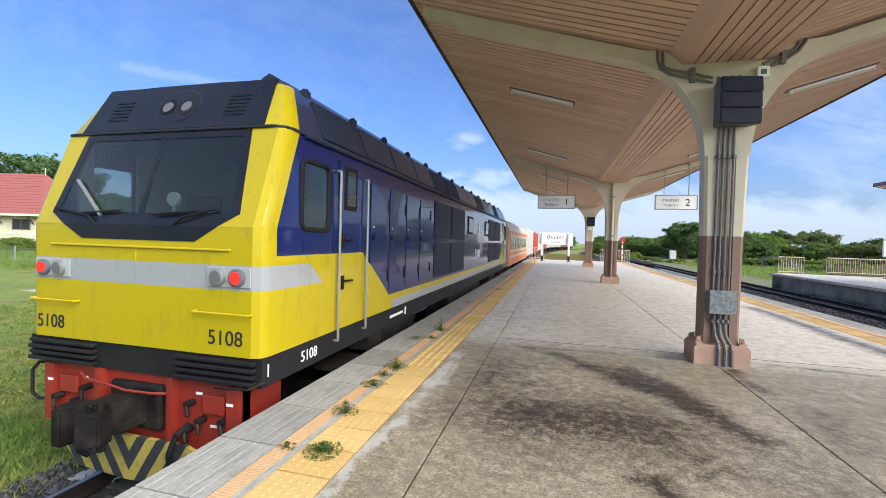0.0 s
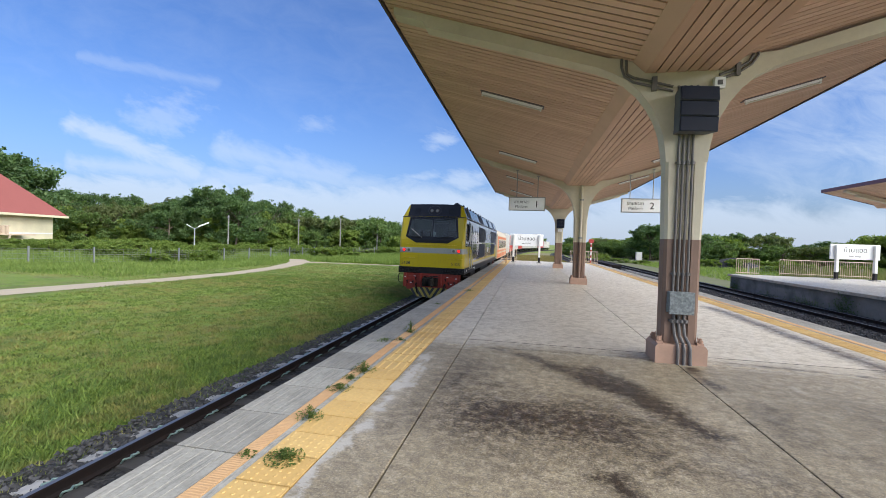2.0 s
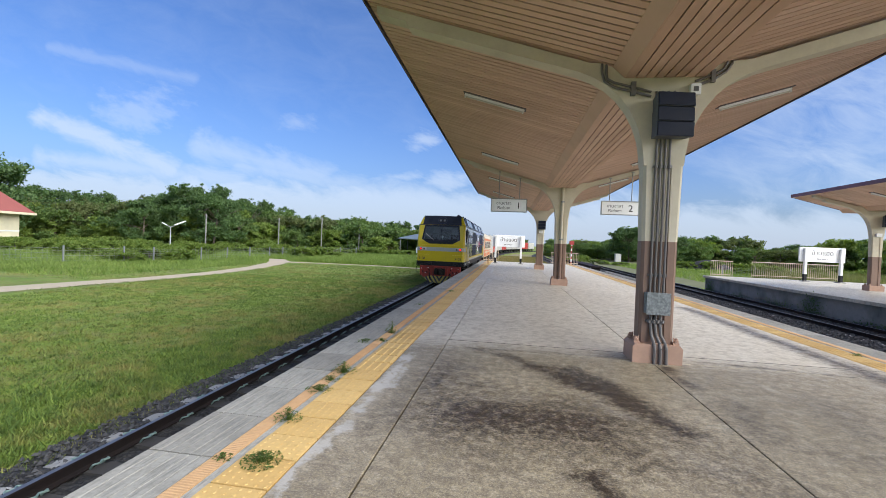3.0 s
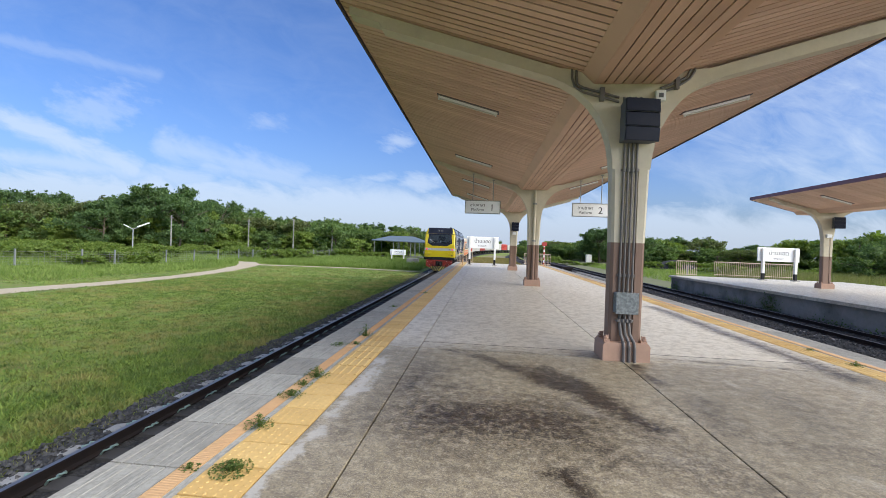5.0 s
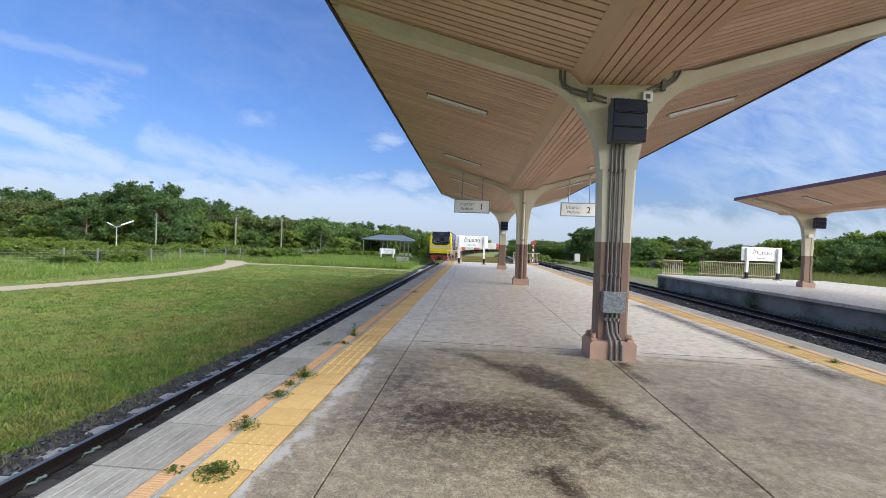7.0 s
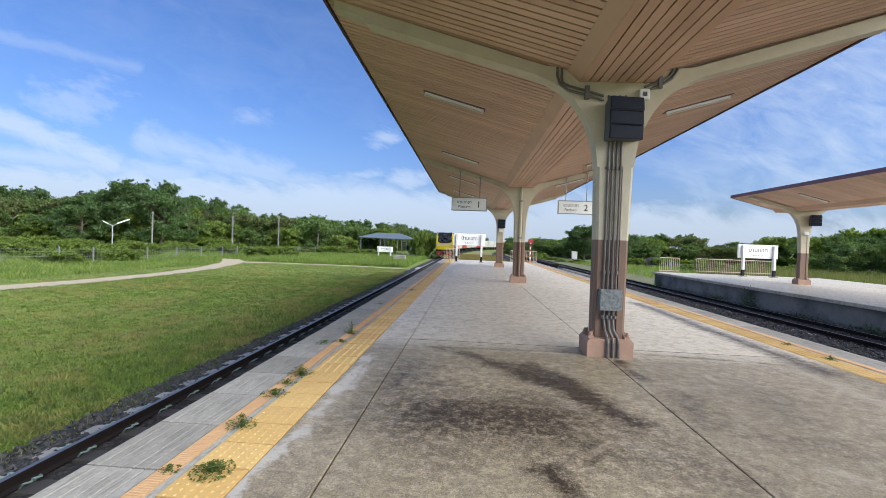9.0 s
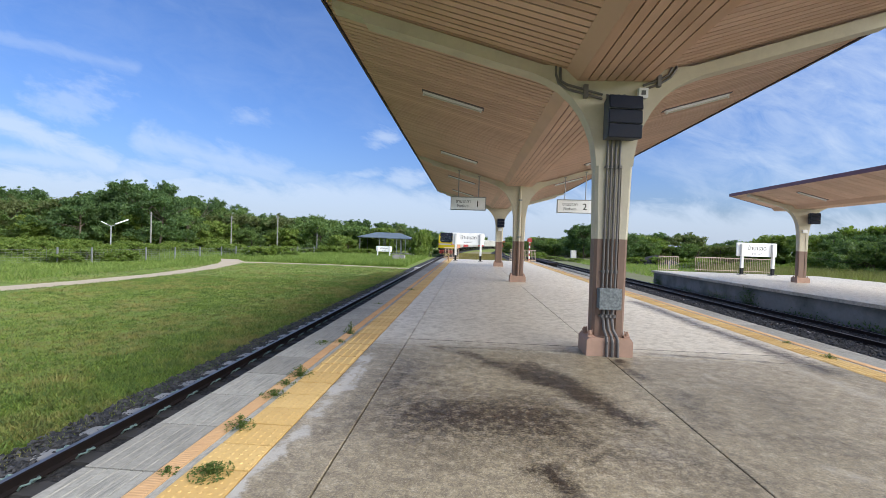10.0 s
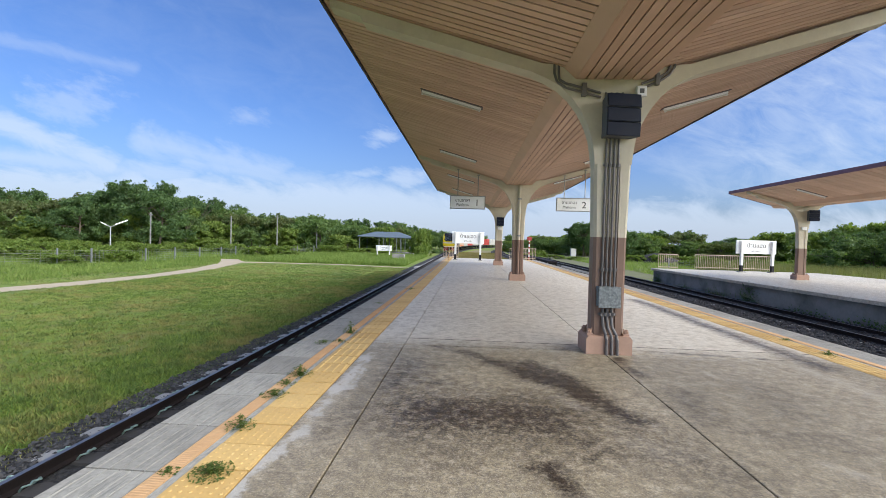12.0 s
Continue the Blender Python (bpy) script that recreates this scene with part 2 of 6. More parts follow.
    # old oil and damp stains, soaked in
    marks = [(smear(-0.05, 5.2, 0.27, 4.78, 0.08, 0.10), 0.75), (smear(0.27, 4.78, 0.64, 4.38, 0.10, 0.13), 0.85), (smear(0.60, 4.42, 1.02, 4.04, 0.17, 0.13), 1.0), (smear(1.02, 4.04, 1.18, 3.58, 0.16, 0.14), 1.0),
             (smear(1.18, 3.58, 1.34, 3.15, 0.06, 0.12), 0.85), (smear(1.97, 5.2, 1.93, 4.6, 0.03, 0.06), 0.8), (smear(0.4, 2.27, 0.6, 2.15, 0.045, 0.08), 0.9), (smear(0.84, 2.42, 0.97, 2.56, 0.04, 0.10), 0.65),
             (smear(-0.35, 3.1, 0.55, 3.15, 0.40, 0.42), 0.80), (smear(0.40, 3.1, 0.85, 2.72, 0.16, 0.30), 0.65), (smear(-0.70, 4.5, -0.80, 3.7, 0.16, 0.30), 0.62), (smear(-0.93, 3.6, -1.1, 2.7, 0.08, 0.22), 0.42),
             (smear(-0.5, 3.3, -0.2, 2.5, 0.15, 0.4), 0.42), (smear(2.17, 3.9, 2.05, 3.25, 0.10, 0.22), 0.5), (smear(2.2, 3.1, 2.9, 2.95, 0.08, 0.26), 0.36), (smear(2.95, 3.55, 3.15, 4.15, 0.08, 0.3), 0.36), (smear(1.2, 3.1, 1.7, 2.3, 0.14, 0.38), 0.45),
             (smear(4.55, 5.2, 4.62, 11.5, 0.16, 0.16), 0.7), (smear(2.4, 5.66, 4.3, 5.45, 0.01, 0.05), 0.6), (smear(-0.6, 5.45, 1.4, 5.55, 0.02, 0.07), 0.5)]
    marks += [(smear(-0.82, 4.05, -0.36, 3.84, 0.10, 0.28), 0.6), (smear(0.69, 4.72, 1.10, 4.14, 0.12, 0.16), 1.0), (smear(1.24, 3.58, 1.41, 3.12, 0.09, 0.12), 0.95), (smear(-0.49, 5.42, 0.14, 4.97, 0.03, 0.09), 0.7),
              (smear(-0.95, 2.9, -0.4, 3.0, 0.14, 0.30), 0.5), (smear(0.1, 3.35, 0.8, 3.2, 0.22, 0.26), 0.7), (smear(1.0, 2.6, 1.4, 2.5, 0.10, 0.26), 0.5), (smear(0.50, 2.27, 0.60, 2.08, 0.07, 0.09), 0.95), (smear(1.92, 5.0, 2.0, 4.5, 0.05, 0.08), 0.8)]
    dark = 0.0
    for m, w in marks:
        dark = k.math("MAXIMUM", dark, k.math("MULTIPLY", m, w))
    dark = k.math("MULTIPLY", dark, k.math("ADD", 0.62, k.math("MULTIPLY", k.ramp(blot, 0.36, 0.60), 0.55)), True)
    dark = k.math("MULTIPLY", dark, k.math("ADD", 0.66, k.math("MULTIPLY", k.ramp(fine, 0.40, 0.56), 0.5)), True)
    c = k.mix(k.math("MULTIPLY", dark, 1.5, True), c, k.mix(1.0, c, (0.17, 0.14, 0.12), "MULTIPLY"))
    k.bump(k.math("ADD", fine, k.math("MULTIPLY", mid, 1.5)), 0.6, 0.008)
    return k.done(c, k.ramp(mid, -0.2, 1.35))


def grass_soil():
    k = Nodes("lawn")
    a, b, f = k.noise(0.16, 6, 0.62), k.noise(0.75, 9, 0.74), k.noise(9, 9, 0.82)
    c = k.mix(k.ramp(a, 0.36, 0.64), (0.155, 0.25, 0.025), (0.265, 0.335, 0.050))
    c = k.mix(k.math("MULTIPLY", k.ramp(b, 0.47, 0.60), 0.8, True), c, (0.25, 0.21, 0.068))
    c = k.mix(k.math("MULTIPLY", k.ramp(k.noise(0.42, 8, 0.75, (1.6, 0.8, 1)), 0.50, 0.40), 0.55, True), c, (0.075, 0.125, 0.018))
    c = k.mix(k.math("MULTIPLY", k.ramp(f, 0.36, 0.66), 0.55, True), c, (0.05, 0.085, 0.014))
    k.bump(f, 0.9, 0.06)
    return k.done(c, 0.9)


def leaf(name, a, b, rough=0.6):
    k = Nodes(name)
    c = k.mix(k.island(), a, b)
    c = k.mix(k.math("MULTIPLY", k.ramp(k.noise(0.5, 3), 0.4, 0.65), 0.5, True), c, tuple(v * 0.7 for v in a))
    k.done(c, rough)
    through_light, both_ways = k.add("ShaderNodeBsdfTranslucent"), k.add("ShaderNodeMixShader")
    k.put(k.mix(1.0, c, (1.0, 1.1, 0.55), "MULTIPLY"), through_light.inputs["Color"])
    both_ways.inputs[0].default_value = 0.5
    k.put(k.b.outputs[0], both_ways.inputs[1])
    k.put(through_light.outputs[0], both_ways.inputs[2])
    k.put(both_ways.outputs[0], k.t.nodes["Material Output"].inputs["Surface"])
    return k.mat


def livery():
    """Blue, yellow and silver paint of the engine, by height and length."""
    k = Nodes("engine paint")
    x, y, z = k.xyz()
    ye = k.math("MINIMUM", y, k.math("SUBTRACT", 18.6, y))
    lt = lambda a, b: k.math("LESS_THAN", a, b)
    gt = lambda a, b: k.math("GREATER_THAN", a, b)
    both = lambda a, b: k.math("MULTIPLY", a, b)
    rake = k.math("ADD", k.math("MULTIPLY", k.math("MAXIMUM", k.math("SUBTRACT", z, 2.45), 0.0), 0.36), 0.19)
    slant = k.math("ADD", 2.0, k.math("MULTIPLY", k.math("SUBTRACT", 2.15, z), 1.42))
    yel = k.math("MAXIMUM", both(lt(z, 2.2), lt(ye, slant)), lt(ye, rake))
    yel = k.math("MAXIMUM", yel, lt(z, 1.545))
    sil = both(both(gt(z, 1.90), lt(z, 2.115)), lt(ye, k.math("SUBTRACT", 0.98, k.math("MULTIPLY", k.math("SUBTRACT", z, 1.9), 1.2))))
    sil = k.math("MAXIMUM", sil, both(both(lt(z, 1.45), gt(z, 1.325)), gt(ye, 3.0)))
    roofside = gt(z, 3.37)
    c = k.mix(yel, (0.004, 0.011, 0.080), (0.39, 0.305, 0.002))
    c = k.mix(both(roofside, gt(ye, rake)), c, (0.022, 0.028, 0.065))
    c = k.mix(gt(z, 3.875), c, (0.022, 0.028, 0.065))
    c = k.mix(sil, c, (0.28, 0.29, 0.295))
    grime = k.noise(7, 8, 0.7, (1, 1, 0.25))
    c = k.mix(k.math("MULTIPLY", k.ramp(grime, 0.55, 0.75), 0.35, True), c, (0.07, 0.06, 0.045))
    spots = k.ramp(k.noise(26, 4), 0.66, 0.72)
    c = k.mix(k.math("MULTIPLY", spots, 0.6, True), c, (0.05, 0.04, 0.03))
    k.bump(k.noise(1.3, 2, 0.5, (1, 1, 0.5)), 0.16, 0.03)
    k.b.inputs["Coat Weight"].default_value = 0.55
    k.b.inputs["Specular IOR Level"].default_value = 0.25
    k.b.inputs["Coat Roughness"].default_value = 0.035
    return k.done(c, k.math("ADD", 0.22, k.math("MULTIPLY", k.math("MAXIMUM", yel, sil), 0.22)))


def lamp_glow(name, color, strength):
    k = Nodes(name)
    k.b.inputs["Emission Color"].default_value = (*color, 1)
    k.b.inputs["Emission Strength"].default_value = strength
    return k.done(tuple(min(1, v * 0.3) for v in color), 0.3)


def soffit_boards():
    k = Nodes("soffit boards")
    f, s = k.noise(20, 5, 0.6, (0.3, 3, 1)), k.noise(0.8, 5, 0.65)
    c = k.mix(k.island(), (0.55, 0.36, 0.26), (0.68, 0.465, 0.35))
    c = k.mix(k.math("MULTIPLY", k.ramp(s, 0.45, 0.75), 0.35, True), c, (0.33, 0.21, 0.14))
    k.bump(f, 0.12, 0.003)
    return k.done(c, 0.62)


def striped():
    """Yellow and black slanting stripes of the snow-plough plate under the coupler."""
    k = Nodes("warning stripes")
    x, y, z = k.xyz()
    v = k.math("ADD", k.math("MULTIPLY", k.math("ABSOLUTE", x), 1.35), k.math("MULTIPLY", z, -0.85))
    m = k.math("GREATER_THAN", k.math("FRACT", k.math("MULTIPLY", v, 3.3)), 0.5)
    c = k.mix(m, (0.025, 0.028, 0.035), (0.36, 0.29, 0.055))
    c = k.mix(k.math("MULTIPLY", k.ramp(k.noise(9, 6), 0.5, 0.72), 0.55, True), c, (0.06, 0.055, 0.05))
    return k.done(c, 0.6)


M_FLOOR, M_LAWN, M_LIVERY, M_SOFFIT, M_STRIPE = concrete_floor(), grass_soil(), livery(), soffit_boards(), striped()
M_CONC = plain("side concrete", (0.30, 0.29, 0.27), 0.85, 0, 0.7, 18, 0.9, 0.4, (0.07, 0.068, 0.06))
M_WALL2 = plain("weathered quay wall", (0.26, 0.265, 0.26), 0.9, 0, 1.0, 9, 0.7, 0.5, (0.03, 0.042, 0.03))


def slab_mat():
    """Broom-finished edge slabs with dark rain streaks along them."""
    k = Nodes("edge slabs")
    g, s, st = k.noise(30, 6), k.noise(2.6, 6, 0.7), k.noise(9, 7, 0.7, (4.0, 0.35, 1))
    c = k.mix(k.random(), (0.27, 0.26, 0.23), (0.365, 0.355, 0.315))
    c = k.mix(k.math("MULTIPLY", k.ramp(st, 0.50, 0.66), 0.65, True), c, (0.10, 0.10, 0.095))
    c = k.mix(k.math("MULTIPLY", k.ramp(s, 0.48, 0.70), 0.5, True), c, (0.14, 0.132, 0.11))
    c = k.mix(k.math("MULTIPLY", k.ramp(g, 0.45, 0.65), 0.3, True), c, (0.12, 0.115, 0.10))
    k.bump(g, 0.4, 0.006)
    return k.done(c, 0.85)


M_SLAB = slab_mat()
M_ORANGE = vary("orange ribbed strip", (0.46, 0.27, 0.13), (0.52, 0.33, 0.17), 0.75)
M_TACT = vary("yellow tactile tile", (0.53, 0.34, 0.115), (0.64, 0.44, 0.17), 0.7)
M_CREAM = plain("cream painted concrete", (0.58, 0.53, 0.405), 0.6, 0, 0.4, 16, 1.6, 0.25, (0.25, 0.20, 0.14))
M_BROWN = plain("brown painted concrete", (0.21, 0.132, 0.095), 0.55, 0, 0.35, 16, 1.6, 0.2, (0.12, 0.08, 0.06))
M_PLINTH = plain("pinkish painted plinth", (0.42, 0.265, 0.19), 0.7, 0, 0.5, 20, 2.2, 0.35, (0.14, 0.10, 0.08))
M_ROOF = plain("roof sheet", (0.16, 0.11, 0.10), 0.5, 0, 0.3)
M_FASCIA = plain("dark roof edge", (0.10, 0.075, 0.085), 0.5, 0, 0.3)
M_PURPLE = plain("red-purple roof edge", (0.20, 0.09, 0.12), 0.5, 0, 0.3)
M_PIPE = plain("grey conduit", (0.145, 0.135, 0.13), 0.55, 0.15, 0.3, 60, 6)
M_SPK = plain("dark blue loudspeaker grille", (0.012, 0.017, 0.035), 0.55, 0, 0.12, 200, 3, 0.5)
M_SPKSIDE = plain("dusty loudspeaker shell", (0.10, 0.11, 0.13), 0.7, 0, 0.3)
M_WHITE = plain("white sign face", (0.84, 0.85, 0.85), 0.45, 0, 0.12, 40, 2)
M_POST = plain("white painted post", (0.72, 0.72, 0.70), 0.5, 0, 0.25)
M_BLACK = plain("black paint", (0.012, 0.012, 0.014), 0.5, 0, 0.3, 30, 3, 0.2, (0.05, 0.045, 0.04))
M_INK = plain("black lettering", (0.012, 0.012, 0.015), 0.6, 0, 0.05)
M_GREYINK = plain("grey lettering", (0.10, 0.10, 0.105), 0.6, 0, 0.05)
M_WHITEINK = plain("white lettering", (0.75, 0.75, 0.75), 0.6, 0, 0.05)
M_TUBE = plain("unlit tube lamp", (0.62, 0.60, 0.55), 0.35, 0, 0.1)
M_RAILTOP = plain("polished rail head", (0.20, 0.20, 0.21), 0.42, 0.7, 0.15, 40, 4)
M_RUST = plain("dark rusty rail", (0.018, 0.014, 0.014), 0.75, 0.1, 0.3, 35, 3, 0.4, (0.05, 0.028, 0.018))


def sleeper_mat():
    k = Nodes("concrete sleeper")
    x, y, z = k.xyz()
    # dirt and the platform's shade, both put into the colour of the middle
    grime_shade = k.ramp(k.math("ADD", k.math("ABSOLUTE", x), k.math("MULTIPLY", k.math("SUBTRACT", k.noise(9, 4), 0.5), 0.25)), 0.80, 0.62)
    c = k.mix(k.random(), (0.26, 0.255, 0.245), (0.36, 0.35, 0.335))
    c = k.mix(k.math("MULTIPLY", grime_shade, 0.9, True), c, (0.028, 0.026, 0.025))
    k.bump(k.noise(30, 5), 0.4, 0.005)
    return k.done(c, 0.88)


M_SLEEPER = sleeper_mat()
M_CROSS = vary("crossing concrete", (0.36, 0.35, 0.33), (0.42, 0.41, 0.39), 0.9)
M_CLIP = plain("green-grey rail clip", (0.22, 0.32, 0.29), 0.5, 0.3, 0.3)
M_PATH = plain("dusty dirt path", (0.43, 0.36, 0.265), 0.95, 0, 0.22, 3, 0.4, 0.3, (0.24, 0.22, 0.12))
M_RED = plain("red buffer beam", (0.24, 0.020, 0.009), 0.55, 0, 0.5, 22, 2.5, 0.3, (0.05, 0.03, 0.025))
M_STEEL = plain("greasy dark steel", (0.013, 0.011, 0.010), 0.6, 0.3, 0.5, 25, 4, 0.4)
M_GLASS = plain("dark cab glass", (0.018, 0.024, 0.026), 0.04, 0, 0.0, 1, 1, 0.0)
M_CAB = plain("grey-green cab lining", (0.20, 0.225, 0.21), 0.7, 0, 0.2)
M_MASK = plain("glossy black mask", (0.010, 0.012, 0.020), 0.18, 0, 0.1, 3, 2, 0.02)
M_RUBBER = plain("black rubber seal", (0.010, 0.010, 0.011), 0.7, 0, 0.05)
M_CHROME = plain("bare metal rail", (0.36, 0.36, 0.34), 0.42, 0.7, 0.1)
M_SILVER = plain("grey painted lamp housing", (0.36, 0.37, 0.38), 0.42, 0.1, 0.3)
M_YELLOW = plain("yellow paint", (0.50, 0.365, 0.003), 0.4, 0, 0.2, 30, 3)
M_GRILLE = plain("dark blue-grey louvre", (0.022, 0.027, 0.048), 0.55, 0.1, 0.25)
M_LENS = plain("lamp lens", (0.12, 0.125, 0.13), 0.12, 0.1, 0.0)
for dull in (M_BLACK, M_STEEL, M_RUBBER, M_MASK, M_RUST, M_SPK, M_GRILLE):
    dull.node_tree.nodes["Principled BSDF"].inputs["Specular IOR Level"].default_value = 0.2
M_TAIL = lamp_glow("red tail lamp", (1.0, 0.012, 0.008), 1.2)
M_COACH = plain("cream coach side", (0.50, 0.42, 0.30), 0.4, 0, 0.3)
M_COACHRED = plain("orange-red coach band", (0.52, 0.14, 0.045), 0.45, 0, 0.3)
M_ROOFTILE = plain("red roof tile", (0.28, 0.085, 0.072), 0.7, 0, 0.35, 3.0, 0.5, 0.3, (0.20, 0.06, 0.05))
M_HOUSE = plain("pale yellow plaster", (0.66, 0.60, 0.42), 0.8, 0, 0.25, 6, 0.4)
M_DARKWIN = plain("dark window", (0.03, 0.035, 0.04), 0.15, 0, 0.05)
M_PINK = plain("pinkish rail paint", (0.58, 0.45, 0.34), 0.6, 0, 0.3)
M_GALV = plain("galvanised post", (0.30, 0.31, 0.30), 0.5, 0.5, 0.3)
M_BARK = plain("bark", (0.12, 0.095, 0.07), 0.9, 0, 0.5, 8, 1, 0.6)
M_SHED = plain("grey shed roof", (0.12, 0.155, 0.185), 0.5, 0.1, 0.3)
M_CONTA = plain("white container", (0.50, 0.49, 0.46), 0.5, 0, 0.35)
M_CONTB = plain("red container", (0.42, 0.05, 0.04), 0.5, 0, 0.35)
M_LEAF = [leaf("leaf deep", (0.062, 0.125, 0.045), (0.165, 0.255, 0.090)), leaf("leaf mid", (0.090, 0.165, 0.048), (0.22, 0.305, 0.098)),
          leaf("leaf fresh", (0.13, 0.21, 0.036), (0.26, 0.33, 0.075)), leaf("leaf olive", (0.105, 0.14, 0.048), (0.20, 0.23, 0.09))]


def blade_mat():
    k = Nodes("grass blades")
    c = k.mix(k.island(), (0.058, 0.118, 0.012), (0.18, 0.25, 0.038))
    c = k.mix(k.math("MULTIPLY", k.ramp(k.noise(0.55, 7, 0.74), 0.46, 0.60), 0.8, True), c, (0.26, 0.22, 0.07))
    c = k.mix(k.math("MULTIPLY", k.ramp(k.noise(2.6, 5, 0.7), 0.48, 0.58), 0.7, True), c, (0.05, 0.095, 0.014))
    return k.done(c, 0.75)


M_BLADE = blade_mat()
M_WEED = leaf("tall weeds", (0.13, 0.22, 0.038), (0.33, 0.405, 0.115), 0.7)
M_DRY = leaf("dry grass", (0.19, 0.165, 0.06), (0.30, 0.25, 0.11), 0.8)
M_REED = leaf("dry reeds", (0.16, 0.18, 0.06), (0.30, 0.29, 0.13), 0.75)
M_SPROUT = leaf("crack weeds", (0.07, 0.12, 0.025), (0.15, 0.20, 0.05), 0.7)


def zinc():
    k = Nodes("mottled galvanised box")
    v = k.add("ShaderNodeTexVoronoi")
    v.inputs["Scale"].default_value = 45
    k.put(k.co, v.inputs["Vector"])
    c = k.mix(k.ramp(k.noise(30, 5), 0.4, 0.6), (0.10, 0.115, 0.115), (0.27, 0.295, 0.295))
    c = k.mix(k.math("MULTIPLY", v.outputs["Distance"], 0.8, True), c, (0.17, 0.19, 0.20))
    return k.done(c, 0.55, 0.2)


def ballast_mat(name, a, b):
    k = Nodes(name)
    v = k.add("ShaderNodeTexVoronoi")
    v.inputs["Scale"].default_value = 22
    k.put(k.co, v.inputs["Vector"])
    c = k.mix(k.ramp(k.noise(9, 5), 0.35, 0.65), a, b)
    # each stone cell darkens to its rim: gap shade put into the colour
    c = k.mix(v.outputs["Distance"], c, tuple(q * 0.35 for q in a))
    k.bump(v.outputs["Distance"], 1.0, 0.03)
    return k.done(c, 0.85)


def stone_mat():
    k = Nodes("ballast stones")
    c = k.mix(k.island(), (0.018, 0.018, 0.020), (0.080, 0.080, 0.083))
    k.bump(k.noise(60, 4), 0.4, 0.005)
    return k.done(c, 0.8)




def pane():
    k = Nodes("window glass")
    mixer, clear, gloss = k.add("ShaderNodeMixShader"), k.add("ShaderNodeBsdfTransparent"), k.add("ShaderNodeBsdfGlossy")
    clear.inputs[0].default_value, gloss.inputs["Roughness"].default_value = (0.70, 0.76, 0.77, 1), 0.02
    fr = k.add("ShaderNodeLayerWeight")
    k.put(k.math("ADD", 0.045, k.math("MULTIPLY", k.math("POWER", fr.outputs["Facing"], 4.0), 0.85), True), mixer.inputs[0])
    k.put(clear.outputs[0], mixer.inputs[1])
    k.put(gloss.outputs[0], mixer.inputs[2])
    k.put(mixer.outputs[0], k.t.nodes["Material Output"].inputs["Surface"])
    return k.mat


M_PANE = pane()
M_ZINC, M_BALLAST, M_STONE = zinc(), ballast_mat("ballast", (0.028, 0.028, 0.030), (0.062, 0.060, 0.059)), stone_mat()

# ---- mesh helpers ----


def box(bm, x0, x1, y0, y1, z0, z1, bevel=0.0):
    v = [bm.verts.new(p) for p in ((x0, y0, z0), (x1, y0, z0), (x1, y1, z0), (x0, y1, z0), (x0, y0, z1), (x1, y0, z1), (x1, y1, z1), (x0, y1, z1))]
    f = [bm.faces.new([v[i] for i in q]) for q in ((3, 2, 1, 0), (4, 5, 6, 7), (0, 1, 5, 4), (1, 2, 6, 5), (2, 3, 7, 6), (3, 0, 4, 7))]
    if bevel:
        edges = list({e for q in f for e in q.edges})
        bmesh.ops.bevel(bm, geom=edges, offset=bevel, segments=2, profile=0.5, affect="EDGES")


def prism(bm, pts, axis, a, b):
    """Extrudes a flat outline along an axis from a to b. Outline (u, v): x, z for 'y'; y, z for 'x'; x, y for 'z'."""
    def at(u, v, w):
        return {"y": (u, w, v), "x": (w, u, v), "z": (u, v, w)}[axis]
    lo, hi = [bm.verts.new(at(u, v, a)) for u, v in pts], [bm.verts.new(at(u, v, b)) for u, v in pts]
    n = len(pts)
    fs = [bm.faces.new(lo), bm.faces.new(hi[::-1])]
    for i in range(n):
        fs.append(bm.faces.new((lo[i], hi[i], hi[(i + 1) % n], lo[(i + 1) % n])))
    bmesh.ops.recalc_face_normals(bm, faces=fs)


def rod(bm, p, q, r, n=8, r2=None):
    p, q = Vector(p), Vector(q)
    d = (q - p).normalized()
    u = d.orthogonal().normalized()
    w = d.cross(u)
    ring = lambda c, rr: [bm.verts.new(c + (u * math.cos(t) + w * math.sin(t)) * rr) for t in (2 * math.pi * i / n for i in range(n))]
    a, b = ring(p, r), ring(q, r if r2 is None else r2)
    bm.faces.new(a[::-1])
    bm.faces.new(b)
    for i in range(n):
        bm.faces.new((a[i], a[(i + 1) % n], b[(i + 1) % n], b[i]))


def pipe(bm, pts, r, n=8):
    for a, b in zip(pts, pts[1:]):
        rod(bm, a, b, r, n)


def mesh_of(name, bm, material, smooth=False):
    me = bpy.data.meshes.new(name)
    bm.normal_update()
    bm.to_mesh(me)
    bm.free()
    for m in material if isinstance(material, (list, tuple)) else (material,):
        me.materials.append(m)
    if smooth:
        me.shade_smooth()
    return me


def part(name, bm, material, parent=None, label="", at=None, smooth=False):
    ob = new(name, mesh_of(name, bm, material, smooth))
    if parent:
        ob.parent = parent
    if at is not None:
        ob.matrix_basis = at
    if label:
        ob["label"] = label
    return ob


def bm_box(*a, **k):
    bm = bmesh.new()
    box(bm, *a, **k)
    return bm


def empty(name, m=None):
    ob = new(name)
    ob.empty_display_size = 0.2
    if m is not None:
        ob.matrix_basis = m
    return ob


def raw(name, verts, faces, material, parent=None, smooth=False):
    me = bpy.data.meshes.new(name)
    me.from_pydata([tuple(v) for v in verts], [], [tuple(f) for f in faces])
    me.materials.append(material)
    if smooth:
        me.shade_smooth()
    ob = new(name, me)
    if parent:
        ob.parent = parent
    return ob


